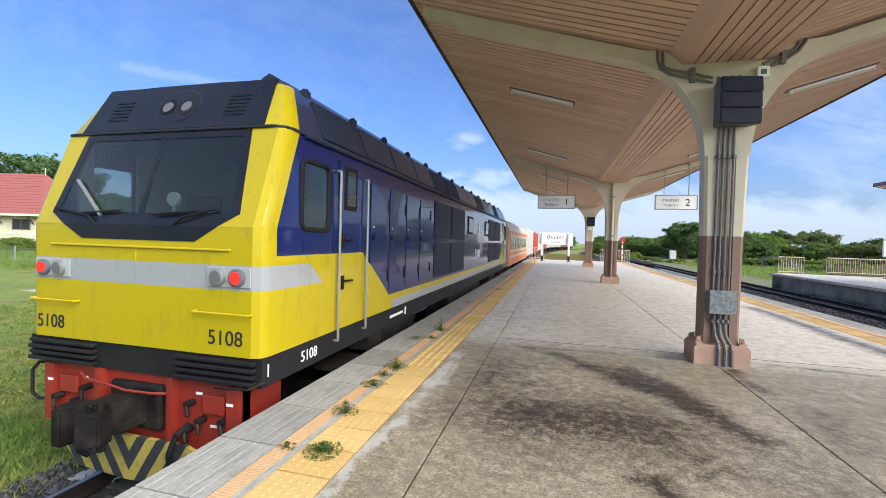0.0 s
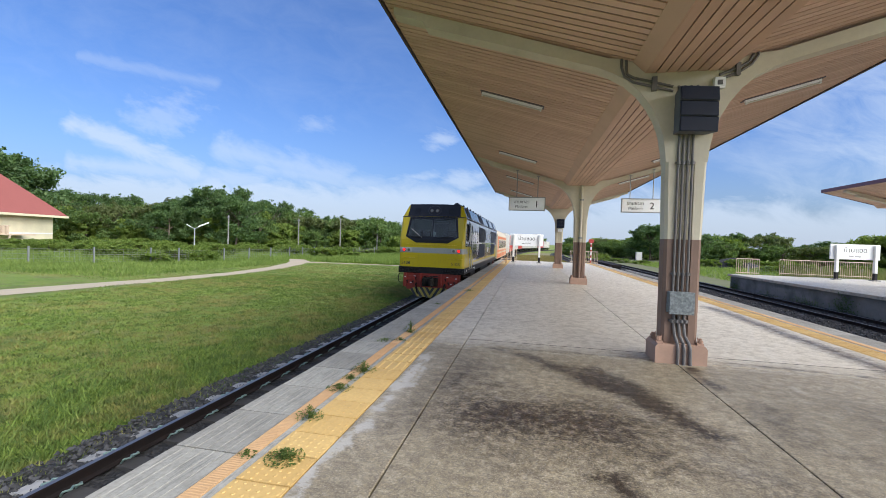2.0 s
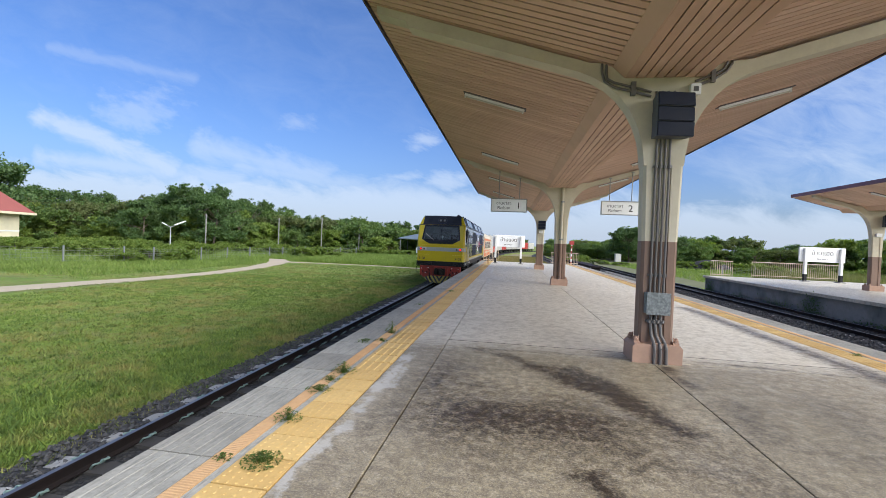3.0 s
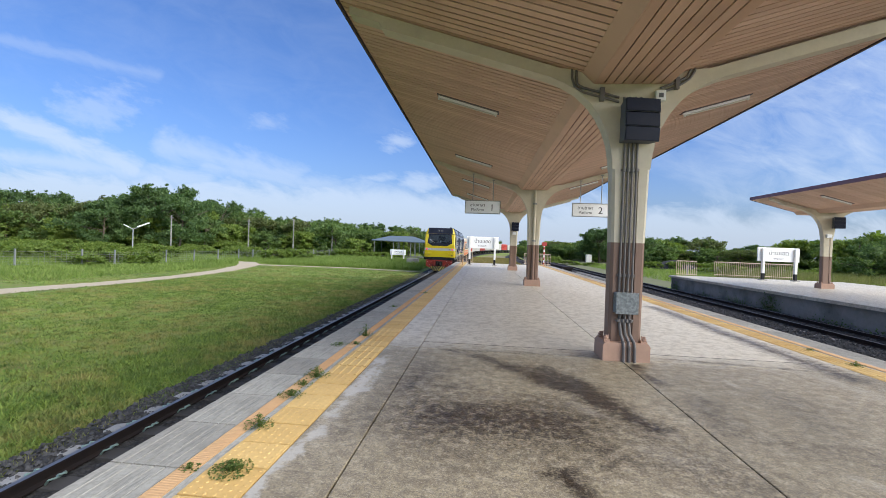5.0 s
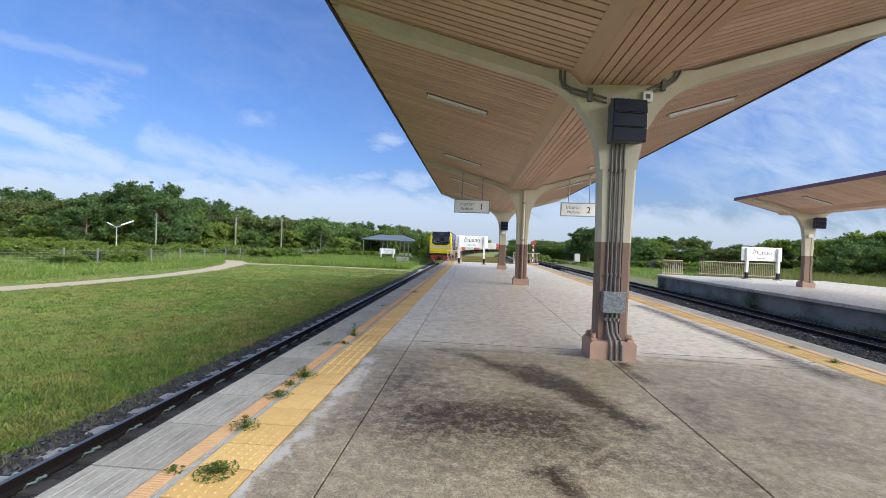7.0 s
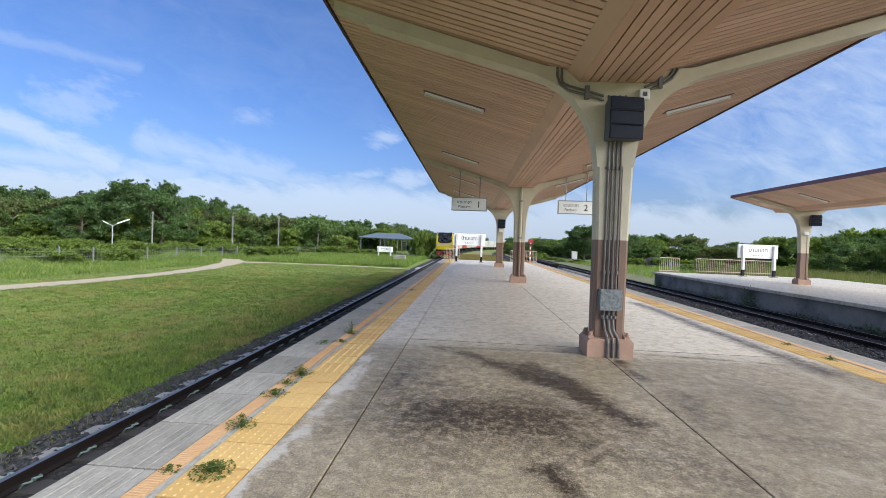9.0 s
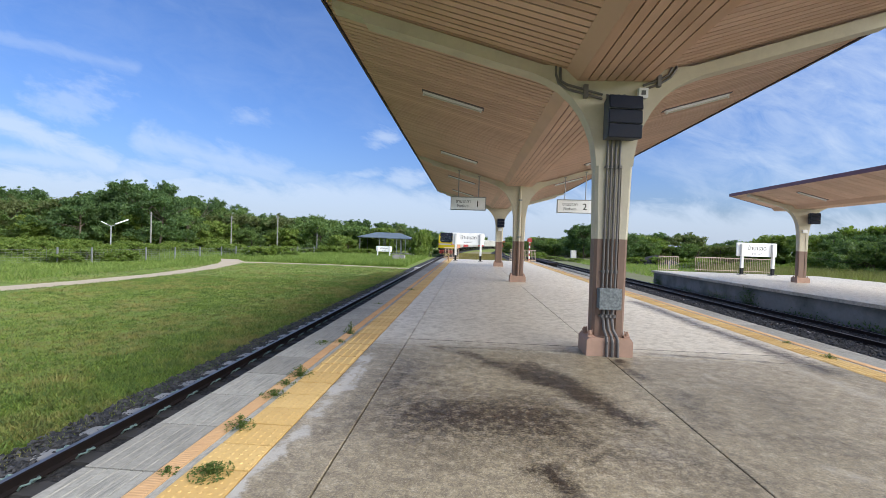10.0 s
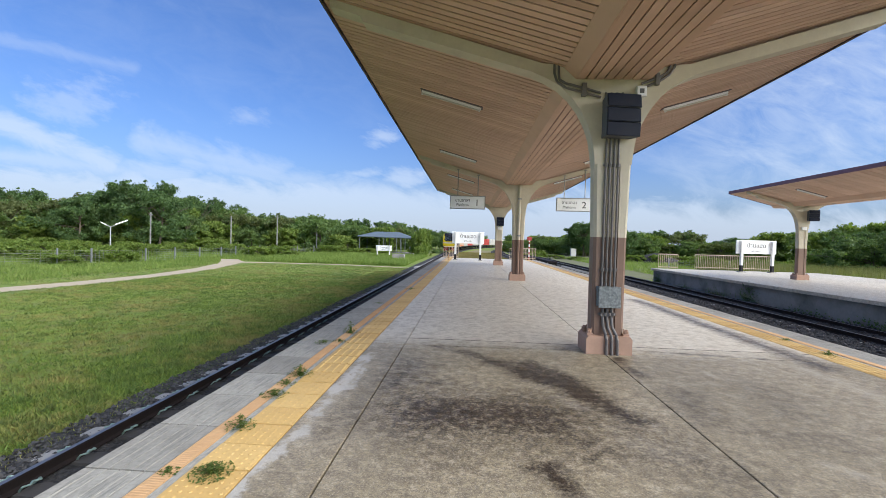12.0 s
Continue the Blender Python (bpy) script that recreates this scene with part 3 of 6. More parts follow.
def words(text, size, m, material, parent, name="lettering", depth=0.002, align="CENTER"):
    cu = bpy.data.curves.new(name, "FONT")
    cu.body, cu.size, cu.align_x, cu.align_y, cu.extrude = text, size, align, "CENTER", depth
    cu.materials.append(material)
    ob = new(name, cu)
    ob.parent = parent
    ob.matrix_basis = m
    return ob

# ---- ground, tracks ----
GROUND, RAIL, TRACK = -1.15, -0.92, -3.88          # ground level, rail head, centre of the near track
rng = np.random.default_rng(7)


def track_at(s):
    """Place and heading on the near track's centre line, s metres along; it bends gently to the right far ahead."""
    if s <= 88:
        return TRACK, s, 0.0
    a = (s - 88) / 450.0
    return TRACK + 450 * (1 - math.cos(a)), 88 + 450 * math.sin(a), -a


bm = bmesh.new()
xs = [-1600, -300, -120, -60, -30, -15, -6, 0, 12, 30, 60, 120, 300, 1600]
ys = [-900, -200, -60, -20, 0, 20, 40, 60, 90, 140, 250, 600, 2600]
grid = [[bm.verts.new((x, y, GROUND)) for x in xs] for y in ys]
for j in range(len(ys) - 1):
    for i in range(len(xs) - 1):
        bm.faces.new((grid[j][i], grid[j][i + 1], grid[j + 1][i + 1], grid[j + 1][i]))
tagged(part("ground", bm, M_LAWN), "mown green lawn with dry patches and rough grass", "ground", kind="structure")


def strip(name, rows, z, mat, label, category):
    """A flat ribbon: rows of (x0, x1, y)."""
    b = bmesh.new()
    last = None
    for x0, x1, y in rows:
        cur = (b.verts.new((x0, y, z)), b.verts.new((x1, y, z)))
        if last:
            b.faces.new((last[0], last[1], cur[1], cur[0]))
        last = cur
    return tagged(part(name, b, mat), label, category, kind="structure")


def bumpy_bed(name, x0, x1, y0, y1, cell, label, level=-1.105):
    nx, ny = int((x1 - x0) / cell) + 1, int((y1 - y0) / cell) + 1
    gx, gy = np.meshgrid(np.linspace(x0, x1, nx), np.linspace(y0, y1, ny))
    gz = level + rng.normal(0, 0.014, gx.shape)
    gz[:, 0] = gz[:, -1] = GROUND - 0.03
    v = np.stack([gx.ravel(), gy.ravel(), gz.ravel()], 1)
    idx = np.arange(nx * ny).reshape(ny, nx)
    f = np.stack([idx[:-1, :-1], idx[:-1, 1:], idx[1:, 1:], idx[1:, :-1]], -1).reshape(-1, 4)
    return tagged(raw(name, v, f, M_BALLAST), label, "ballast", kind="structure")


bumpy_bed("ballast_bed_near", -5.30, -2.46, -6, 30, 0.09, "dark crushed stone ballast beside the lawn", -1.085)
bumpy_bed("ballast_bed_far", 5.97, 12.63, -6, 34, 0.10, "dark crushed stone ballast between the platforms", -0.885)


def curved_bed(name, off, s0, s1, half, label):
    b = bmesh.new()
    last = None
    for s in np.arange(s0, s1 + 1, 8.0):
        x, y, h = track_at(s)
        n = Vector((math.cos(h), math.sin(h)))
        c = Vector((x, y)) + n * off
        cur = [b.verts.new((c.x + n.x * d, c.y + n.y * d, z)) for d, z in ((-half - 0.3, GROUND), (-half, -1.105), (half, -1.105), (half + 0.3, GROUND))]
        if last:
            for i in range(3):
                b.faces.new((last[i], last[i + 1], cur[i + 1], cur[i]))
        last = cur
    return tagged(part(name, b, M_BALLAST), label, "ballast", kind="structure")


curved_bed("ballast_bed_ahead", 0.0, 30, 330, 1.5, "dark ballast of the line ahead")
curved_bed("ballast_bed_loop", 10.8, 34, 330, 1.5, "dark ballast of the loop line ahead")
curved_bed("ballast_bed_siding", 15.1, 34, 330, 1.5, "dark ballast of the second line ahead")


def stones(name, n, x0, x1, y0, y1, size, label, level=-1.075):
    """Loose stones: small skewed octahedra in one mesh."""
    c = np.stack([rng.uniform(x0, x1, n), y0 + (y1 - y0) * rng.uniform(0, 1, n) ** 1.5, np.full(n, level)], 1)
    base = np.array([(1, 0, 0), (-1, 0, 0), (0, 1, 0), (0, -1, 0), (0, 0, 1), (0, 0, -1)], float)
    tri = np.array([(0, 2, 4), (2, 1, 4), (1, 3, 4), (3, 0, 4), (2, 0, 5), (1, 2, 5), (3, 1, 5), (0, 3, 5)])
    r = size * rng.uniform(0.6, 1.4, (n, 1, 1))
    v = base[None] * rng.uniform(0.5, 1.2, (n, 6, 1)) + rng.normal(0, 0.22, (n, 6, 3))
    a = rng.uniform(0, 6.28, n)
    rot = np.stack([np.stack([np.cos(a), -np.sin(a), 0 * a], -1), np.stack([np.sin(a), np.cos(a), 0 * a], -1), np.stack([0 * a, 0 * a, 0 * a + 0.75], -1)], 1)
    v = np.einsum("nij,nkj->nki", rot, v) * r + c[:, None]
    f = (tri[None] + 6 * np.arange(n)[:, None, None]).reshape(-1, 3)
    return tagged(raw(name, v.reshape(-1, 3), f, M_STONE), label, "ballast", kind="stuff")


stones("ballast_stones", 6000, -5.25, -4.4, 1.0, 34, 0.034, "loose dark grey ballast stones")
stones("ballast_stones", 15000, 8.0, 12.6, 3, 33.5, 0.042, "loose dark grey ballast stones", -0.868)


def rail_run(off, s0, s1, step, lift=0.0):
    """One rail along the line at an offset: foot, web and bright head."""
    prof = [(-0.063, -0.14), (0.063, -0.14), (0.063, -0.125), (0.012, -0.11), (0.012, -0.038), (0.034, -0.03), (0.034, -0.004), (0.028, 0.0), (-0.028, 0.0), (-0.034, -0.004), (-0.034, -0.03), (-0.012, -0.038), (-0.012, -0.11), (-0.063, -0.125)]
    b = bmesh.new()
    last = None
    for s in list(np.arange(s0, s1, step)) + [s1]:
        x, y, h = track_at(s)
        cur = [b.verts.new((x + math.cos(h) * (off + u), y + math.sin(h) * (off + u), RAIL + lift + w)) for u, w in prof]
        if last:
            for i in range(len(prof)):
                f = b.faces.new((last[i], last[(i + 1) % len(prof)], cur[(i + 1) % len(prof)], cur[i]))
                f.material_index = 1 if i == 7 else 0
        last = cur
    bmesh.ops.recalc_face_normals(b, faces=b.faces[:])
    return b


for nm, off, s1, lab in (("railway_track_near", 0.0, 330, "single metre-gauge track with dark rails on concrete sleepers"),
                         ("railway_track_loop", 10.8, 330, "loop track with dark rails on concrete sleepers"),
                         ("railway_track_siding", 15.1, 330, "second loop track with dark rails")):
    tr = tagged(empty(nm), lab, "railway track", kind="structure")
    lift = 0.0 if off == 0 else 0.18               # the loop lines lie a little higher
    for side in (-0.535, 0.535):
        part("rail", rail_run(off + side, -6, s1, 6, lift), [M_RUST, M_RAILTOP], tr)
    bm = bmesh.new()
    prism(bm, [(-1.0, -1.2), (1.0, -1.2), (1.0, -1.075), (0.9, -1.06), (-0.9, -1.06), (-1.0, -1.075)], "y", -0.12, 0.12)
    sl = mesh_of("sleeper", bm, M_SLEEPER)
    bm = bmesh.new()
    for sx in (-1, 1):
        for k in (0.075, -0.075):
            u = sx * 0.535 + k
            g = np.sign(k)
            pipe(bm, [(u, -0.07, -1.05), (u + 0.05 * g, -0.085, -0.995), (u + 0.10 * g, -0.05, -0.985), (u + 0.06 * g, 0.0, -0.985), (u + 0.10 * g, 0.05, -0.985), (u + 0.05 * g, 0.085, -0.995), (u, 0.07, -1.05)], 0.011, 6)
    cl = mesh_of("rail_clip", bm, M_CLIP)
    n_s = 95 if off == 0 else 70
    for i in range(-7, n_s):
        s = -1.6 + 0.617 * i + (0 if off == 0 else 6)
        o = new("sleeper", sl)
        o.parent, o.location = tr, (TRACK + off, s, lift)
        if off == 0 and i < 45 or 0 < off < 11 and i < 40:
            c = new("rail_clip", cl)
            c.parent, c.location = tr, (TRACK + off, s, lift)

DIRT = [(-21.65, -19.65, 12), (-20.95, -19.15, 16.5), (-20.25, -18.65, 20), (-20.05, -18.55, 25), (-20.95, -19.35, 31), (-22.95, -20.95, 37), (-24.75, -22.25, 40.5), (-27.35, -24.75, 44)]
strip("dirt_path", DIRT, GROUND + 0.012, M_PATH, "pale trodden dirt path across the lawn", "path")
bm = bmesh.new()
prev = None
for x, y0, y1 in ((-23.5, 38.2, 40.2), (-19, 39.6, 40.5), (-13, 40.2, 41.1), (-8, 39.2, 40.0), (-5.5, 38.2, 39.2), (-4.95, 37.9, 39.2)):
    cur = (bm.verts.new((x, y0, GROUND + 0.02)), bm.verts.new((x, y1, GROUND + 0.02)))
    if prev:
        bm.faces.new((prev[0], cur[0], cur[1], prev[1]))
    prev = cur
tagged(part("crossing_path", bm, M_PATH), "narrow pale path leading to the track crossing", "path", kind="structure")
tagged(part("crossing_slab", bm_box(-4.95, -4.50, 37.8, 39.4, -1.2, -0.95, bevel=0.02), M_CROSS), "pale concrete crossing slab beside the rail", "slab", kind="structure")

M_SCRUB = plain("gravelly scrub ground", (0.14, 0.145, 0.07), 0.95, 0, 0.7, 5, 0.35, 0.5, (0.075, 0.10, 0.03))
strip("yard_ground", [(6.2, 29.5, 33.9), (6.4, 31, 60), (8, 40, 90), (16, 60, 130)], GROUND + 0.010, M_SCRUB, "gravelly scrub between the tracks ahead", "ground")
strip("ramp_ground", [(-2.3, 5.9, 37.6), (-2.2, 6.1, 60), (-2.0, 7.0, 90), (2.0, 12, 130)], GROUND + 0.014, plain("dry trodden earth", (0.21, 0.185, 0.095), 0.95, 0, 0.6, 4, 0.3, 0.4, (0.13, 0.14, 0.05)), "dry earth between the tracks beyond the platform end", "ground")
b = bmesh.new()
rings = []
for j in range(9):
    f = j / 8.0
    ring = []
    for i in range(28):
        a = 2 * math.pi * i / 28
        w = 1 + 0.18 * noise.noise(Vector((math.cos(a) * 2, math.sin(a) * 2, f * 2)))
        ring.append(b.verts.new((30.2 + math.cos(a) * 4.6 * (1 - f) * w, 70 + math.sin(a) * 2.6 * (1 - f) * w, GROUND - 0.05 + 1.65 * math.sin(f * 1.45) ** 1.2 * (0.9 + 0.1 * w))))
    rings.append(ring)
for a, c in zip(rings, rings[1:]):
    for i in range(28):
        b.faces.new((a[i], a[(i + 1) % 28], c[(i + 1) % 28], c[i]))
tagged(part("gravel_heap", b, M_BALLAST), "dark heap of crushed stone beside the tracks", "gravel heap")

# ---- island platform ----
X0, X1, YA, YB = -2.44, 5.95, -9.0, 37.5
platform = tagged(empty("platform_island"), "concrete island platform with tactile edge strips and stained slabs", "platform", kind="structure")
part("platform_body", bm_box(X0 + 0.05, X1 - 0.05, YA, YB, -1.3, -0.06), M_CONC, platform)
SL, SR = (-1.41, 4.98)
edges_y = [YA, -1.9, 5.46, 12.9, 20.2, 28.4, YB]
for xa, xb in ((SL, -0.93), (-0.93, 1.86), (1.86, SR)):
    for ya, yb in zip(edges_y, edges_y[1:]):
        o = part("floor_slab", bm_box(xa + 0.006, xb - 0.006, ya + 0.006, yb - 0.006, -0.10, 0.0, bevel=0.006), M_FLOOR, platform)
# thin second joint across the slabs
part("crack_filler", bm_box(-0.92, 4.9, 5.86, 5.875, -0.05, 0.0015), M_BLACK, platform)


def edge_row(x_out, x_in):
    """Slab, ribbed strip and tactile tiles, from the platform edge inwards."""
    d = 1 if x_in > x_out else -1
    seg = lambda a, b: (min(x_out + d * a, x_out + d * b), max(x_out + d * a, x_out + d * b))
    w = lambda a, b: seg(a, b)[1] - seg(a, b)[0]

    def tile(kind, wid, lng):
        b = bmesh.new()
        if kind == "slab":
            n = 6
            pts = [(0.0, -0.10), (wid, -0.10), (wid, 0.0)]
            for i in range(n - 1, 0, -1):
                c = wid * i / n
                pts += [(c + 0.006, 0.0), (c, -0.004), (c - 0.006, 0.0)]
            pts.append((0.0, 0.0))
            prism(b, pts, "y", 0.006, lng - 0.006)
        elif kind == "rib":
            box(b, 0.002, wid - 0.002, 0.003, lng - 0.003, -0.08, 0.002)
            n = 27
            for i in range(n):
                c = lng * (i + 0.5) / n
                prism(b, [(c - 0.008, 0.002), (c - 0.003, 0.006), (c + 0.003, 0.006), (c + 0.008, 0.002)], "x", 0.008, wid - 0.008)
        else:
            box(b, 0.003, wid - 0.003, 0.007, lng - 0.007, -0.08, 0.003)
            if kind == "dots":
                for i in range(6):
                    for j in range(6):
                        rod(b, (wid * (i + 0.5) / 6, lng * (j + 0.5) / 6, 0.003), (wid * (i + 0.5) / 6, lng * (j + 0.5) / 6, 0.0065), 0.014, 6, 0.010)
            else:
                for i in range(4):
                    c = wid * (i + 0.5) / 4
                    prism(b, [(c - 0.020, 0.003), (c - 0.013, 0.009), (c + 0.013, 0.009), (c + 0.020, 0.003)], "y", 0.016, lng - 0.016)
        return b

    def lay(name, kind, a, b, lng, mat, y0, y1, meshes=None):
        me = mesh_of(name, tile(kind, w(a, b), lng), mat)
        y = y0
        while y < y1 - 0.01:
            o = new(name, me)
            o.parent, o.location = platform, (seg(a, b)[0], y, 0.0015 * math.sin(y * 7.3) + 0.001)
            y += lng

    lay("edge_slab", "slab", 0.0, 0.47, 0.655, M_SLAB, YA + 0.48, YB)
    lay("ribbed_strip", "rib", 0.475, 0.60, 0.655, M_ORANGE, YA + 0.48, YB)
    o = part("gap_strip", bm_box(*seg(0.60, 0.66), YA + 0.48, YB, -0.06, -0.002), M_SLAB, platform)
    lay("tactile_tile", "dots", 0.66, 1.03, 0.335, M_TACT, -8.355, 4.0)
    lay("tactile_tile", "bars", 0.66, 1.03, 0.335, M_TACT, -1.99 + 18 * 0.335, 31)
    lay("tactile_tile", "bars", 0.66, 1.03, 0.67, M_TACT, -1.99 + 99 * 0.335, YB)


edge_row(X0, X1)
edge_row(X1, X0)

# ---- canopy over the island platform ----
CX = 1.86
COLX = 1.905
COLS = (5.58, 16.55, 27.55)
soffit_z = lambda x: 4.29 - 0.29 * (x if x < CX else 2 * CX - x)


def canopy_frame(half, rise):
    """Column with plinth, two-colour shaft and two curved cantilever arms; origin on the floor under its centre."""
    fr = empty("canopy_frame")
    bm = bmesh.new()
    prism(bm, [(-0.31, 0), (0.31, 0), (0.31, 0.21), (0.28, 0.25), (-0.28, 0.25), (-0.31, 0.21)], "y", -0.22, 0.22)
    part("plinth", bm, M_PLINTH, fr, "pinkish-brown chamfered concrete plinth")

    def shaft(z0, z1, w0, w1):
        b = bmesh.new()
        c = 0.035
        rows = []
        for z, w in ((z0, w0), (z1, w1)):
            d = 0.12
            pts = [(-w, -d + c), (-w + c, -d), (-0.10, -d), (-0.095, -d + 0.018), (0.095, -d + 0.018), (0.10, -d), (w - c, -d), (w, -d + c), (w, d - c), (w - c, d), (-w + c, d), (-w, d - c)]
            rows.append([b.verts.new((x, y, z)) for x, y in pts])
        n = len(rows[0])
        b.faces.new(rows[0][::-1])
        b.faces.new(rows[1])
        for i in range(n):
            b.faces.new((rows[0][i], rows[0][(i + 1) % n], rows[1][(i + 1) % n], rows[1][i]))
        return b
    part("lower_shaft", shaft(0.25, 1.61, 0.218, 0.225), M_BROWN, fr, "brown painted lower shaft")
    part("upper_shaft", shaft(1.61, 2.62, 0.225, 0.25), M_CREAM, fr, "cream painted upper shaft")
    # arms: soffit line above, straight bottom and a round haunch below
    top = lambda x: 3.755 + rise * max(0.0, x - 0.06) if x < 0.9 else 3.755 + rise * (x - 0.06)
    b = bmesh.new()
    pts = [(0.25, 2.62), (0.265, 2.78), (0.30, 2.98), (0.37, 3.18), (0.47, 3.37), (0.60, 3.54), (0.76, 3.69), (0.95, 3.80), (1.15, 3.885)]
    zb = lambda x: 3.885 + (rise) * (x - 1.15)
    pts += [(half - 0.55, zb(half - 0.55)), (half - 0.50, zb(half - 0.5) + 0.07), (half - 0.06, zb(half - 0.06) + 0.08)]
    pts += [(half - 0.06, zb(half) + 0.17), (1.0, zb(1.0) + 0.16), (0.64, 3.97), (0.0, 3.97)]
    full = pts + [(-x, z) for x, z in pts[::-1] if x > 0]
    prism(b, full, "y", -0.118, 0.118)
    part("cantilever_arm", b, M_CREAM, fr, "cream curved cantilever arm")
    for sx in (-1, 1):
        for sy in (-1, 1):
            b = bmesh.new()
            yy = sy * 0.13
            box(b, sx * 0.245 - 0.04, sx * 0.245 + 0.04, yy - 0.035, yy + 0.035, 0.25, 0.275)
            rod(b, (sx * 0.255, yy, 0.27), (sx * 0.255, yy, 0.335), 0.017, 6)
            rod(b, (sx * 0.255, yy, 0.285), (sx * 0.255, yy, 0.31), 0.030, 6)
            prism(b, [(sx * 0.214, 0.275), (sx * 0.28, 0.275), (sx * 0.214, 0.35)], "y", yy - 0.008, yy + 0.008)
            part("anchor_bolt", b, M_PLINTH, fr)
    return fr


frame_thing = canopy_frame(4.10, 0.29)
tagged(frame_thing, "cream and brown concrete column with curved cantilever arms", "canopy column", "canopy columns")
frame_thing.matrix_basis = pose(COLX, COLS[0], 0)
for y in COLS[1:]:
    copy_thing(frame_thing, pose(COLX, y, 0))


def canopy_roof(cx, half, rise, ya, yb, name, label, edge_mat, slat):
    """Two rising wings with boarded soffits, a boxed middle gutter and a thin roof above, cut to length."""
    zj = 3.94 + 0.16 - 0.125
    roof = tagged(empty(name), label, "canopy roof", kind="structure")
    zs = lambda d: 4.29 - 0.29 * (CX - d) if rise == 0.29 else 3.95 + rise * (d - 0.64)
    for sgn, nm in ((-1, "soffit_near"), (1, "soffit_far")):
        b = bmesh.new()
        y = ya
        while y < yb - 0.02:
            y1 = min(y + slat, yb)
            d0, d1 = 0.60, half
            for (a, c, w) in ((y + 0.015, y1 - 0.013, 0.0),):
                p = [(cx + sgn * d0, zs(d0)), (cx + sgn * d1, zs(d1)), (cx + sgn * d1, zs(d1) + 0.012), (cx + sgn * d0, zs(d0) + 0.012)]
                lo = [b.verts.new((u, a, v)) for u, v in p]
                hi = [b.verts.new((u, c, v)) for u, v in p]
                b.faces.new(lo)
                b.faces.new(hi[::-1])
                for i in range(4):
                    b.faces.new((lo[i], lo[(i + 1) % 4], hi[(i + 1) % 4], hi[i]))
            y = y1
        bmesh.ops.recalc_face_normals(b, faces=b.faces[:])
        part("soffit", b, M_SOFFIT, roof, "brown boarded soffit")
        b = bmesh.new()
        prism(b, [(cx, 4.4), (cx + sgn * 0.5, 4.02), (cx + sgn * (half - 0.02), zs(half) + 0.025), (cx + sgn * (half + 0.03), zs(half) + 0.03), (cx + sgn * (half + 0.03), zs(half) + 0.13), (cx, 4.6)], "y", ya - 0.02, yb + 0.02)
        part("roof_sheet", b, M_ROOF, roof)
        b = bmesh.new()
        prism(b, [(cx + sgn * (half + 0.032), zs(half) - 0.012), (cx + sgn * (half + 0.065), zs(half) - 0.012), (cx + sgn * (half + 0.065), zs(half) + 0.15), (cx + sgn * (half + 0.032), zs(half) + 0.15)], "y", ya - 0.03, yb + 0.03)
        part("fascia", b, edge_mat, roof)
        b = bmesh.new()
        prism(b, [(cx + sgn * 0.66, zs(0.66) - 0.004), (cx + sgn * 0.5, 3.785), (cx + sgn * 0.48, 3.785), (cx + sgn * 0.64, zs(0.64) + 0.03)], "y", ya, yb)
        part("gutter_cheek", b, M_SOFFIT, roof)
        for ye, dd in ((ya - 0.03, 0), (yb, 0)):
            b = bmesh.new()
            prism(b, [(cx, 4.35), (cx + sgn * 0.6, zs(0.6) - 0.02), (cx + sgn * half, zs(half) - 0.012), (cx + sgn * half, zs(half) + 0.14), (cx, 4.62)], "y", ye, ye + 0.028)
            part("end_board", b, edge_mat, roof)
    b = bmesh.new()
    n = 8
    for i in range(n):
        u = -0.49 + 0.98 * i / n
        box(b, cx + u + 0.009, cx + u + 0.98 / n - 0.009, ya, yb, 3.782, 3.80)
    part("gutter_box", b, M_SOFFIT, roof, "boarded gutter box along the middle")
    # unseen dark sheet, added so the gaps between the boards go dark
    part("gap_backing", bm_box(cx - 0.49, cx + 0.49, ya + 0.01, yb - 0.01, 3.815, 3.83), M_FASCIA, roof, "dark backing sheet added above the board gaps")
    return roof


canopy_roof(CX, 4.12, 0.29, 2.3, 28.9, "ceiling_canopy", "brown boarded canopy ceiling rising to both sides", M_FASCIA, 0.135)


def tube_lamp():
    ob = empty("tube_lamp")
    bm = bmesh.new()
    prism(bm, [(-0.045, 0.0), (-0.03, -0.045), (0.03, -0.045), (0.045, 0.0)], "x", -0.64, 0.64)
    part("housing", bm, M_WHITE, ob)
    # dark plate added for the shadow line round the housing
    part("shadow_plate", bm_box(-0.67, 0.67, -0.10, 0.10, -0.012, 0.004), M_FASCIA, ob, "dark plate standing in for the shadow round the housing")
    bm = bmesh.new()
    rod(bm, (-0.60, 0, -0.066), (0.60, 0, -0.066), 0.014, 8)
    part("tube", bm, M_TUBE, ob)
    for u in (-0.62, 0.62):
        part("end_socket", bm_box(u - 0.015, u + 0.015, -0.02, 0.02, -0.085, -0.04), M_POST, ob)
    return ob


lamp = tagged(tube_lamp(), "unlit white batten tube lamp on the soffit", "tube lamp", "tube lamps under the canopy")
tilt = math.degrees(math.atan(0.29))
spots = [(-0.49, y, tilt) for y in (8.27, 14.05, 19.3, 24.6)] + [(4.44, y, -tilt) for y in (8.4, 14.3, 19.5)]
for i, (x, y, tl) in enumerate(spots):
    m = pose(x, y, soffit_z(x) - 0.004, 0, tl, 0)
    if i == 0:
        lamp.matrix_basis = m
    else:
        copy_thing(lamp, m)

# ---- things on the columns ----


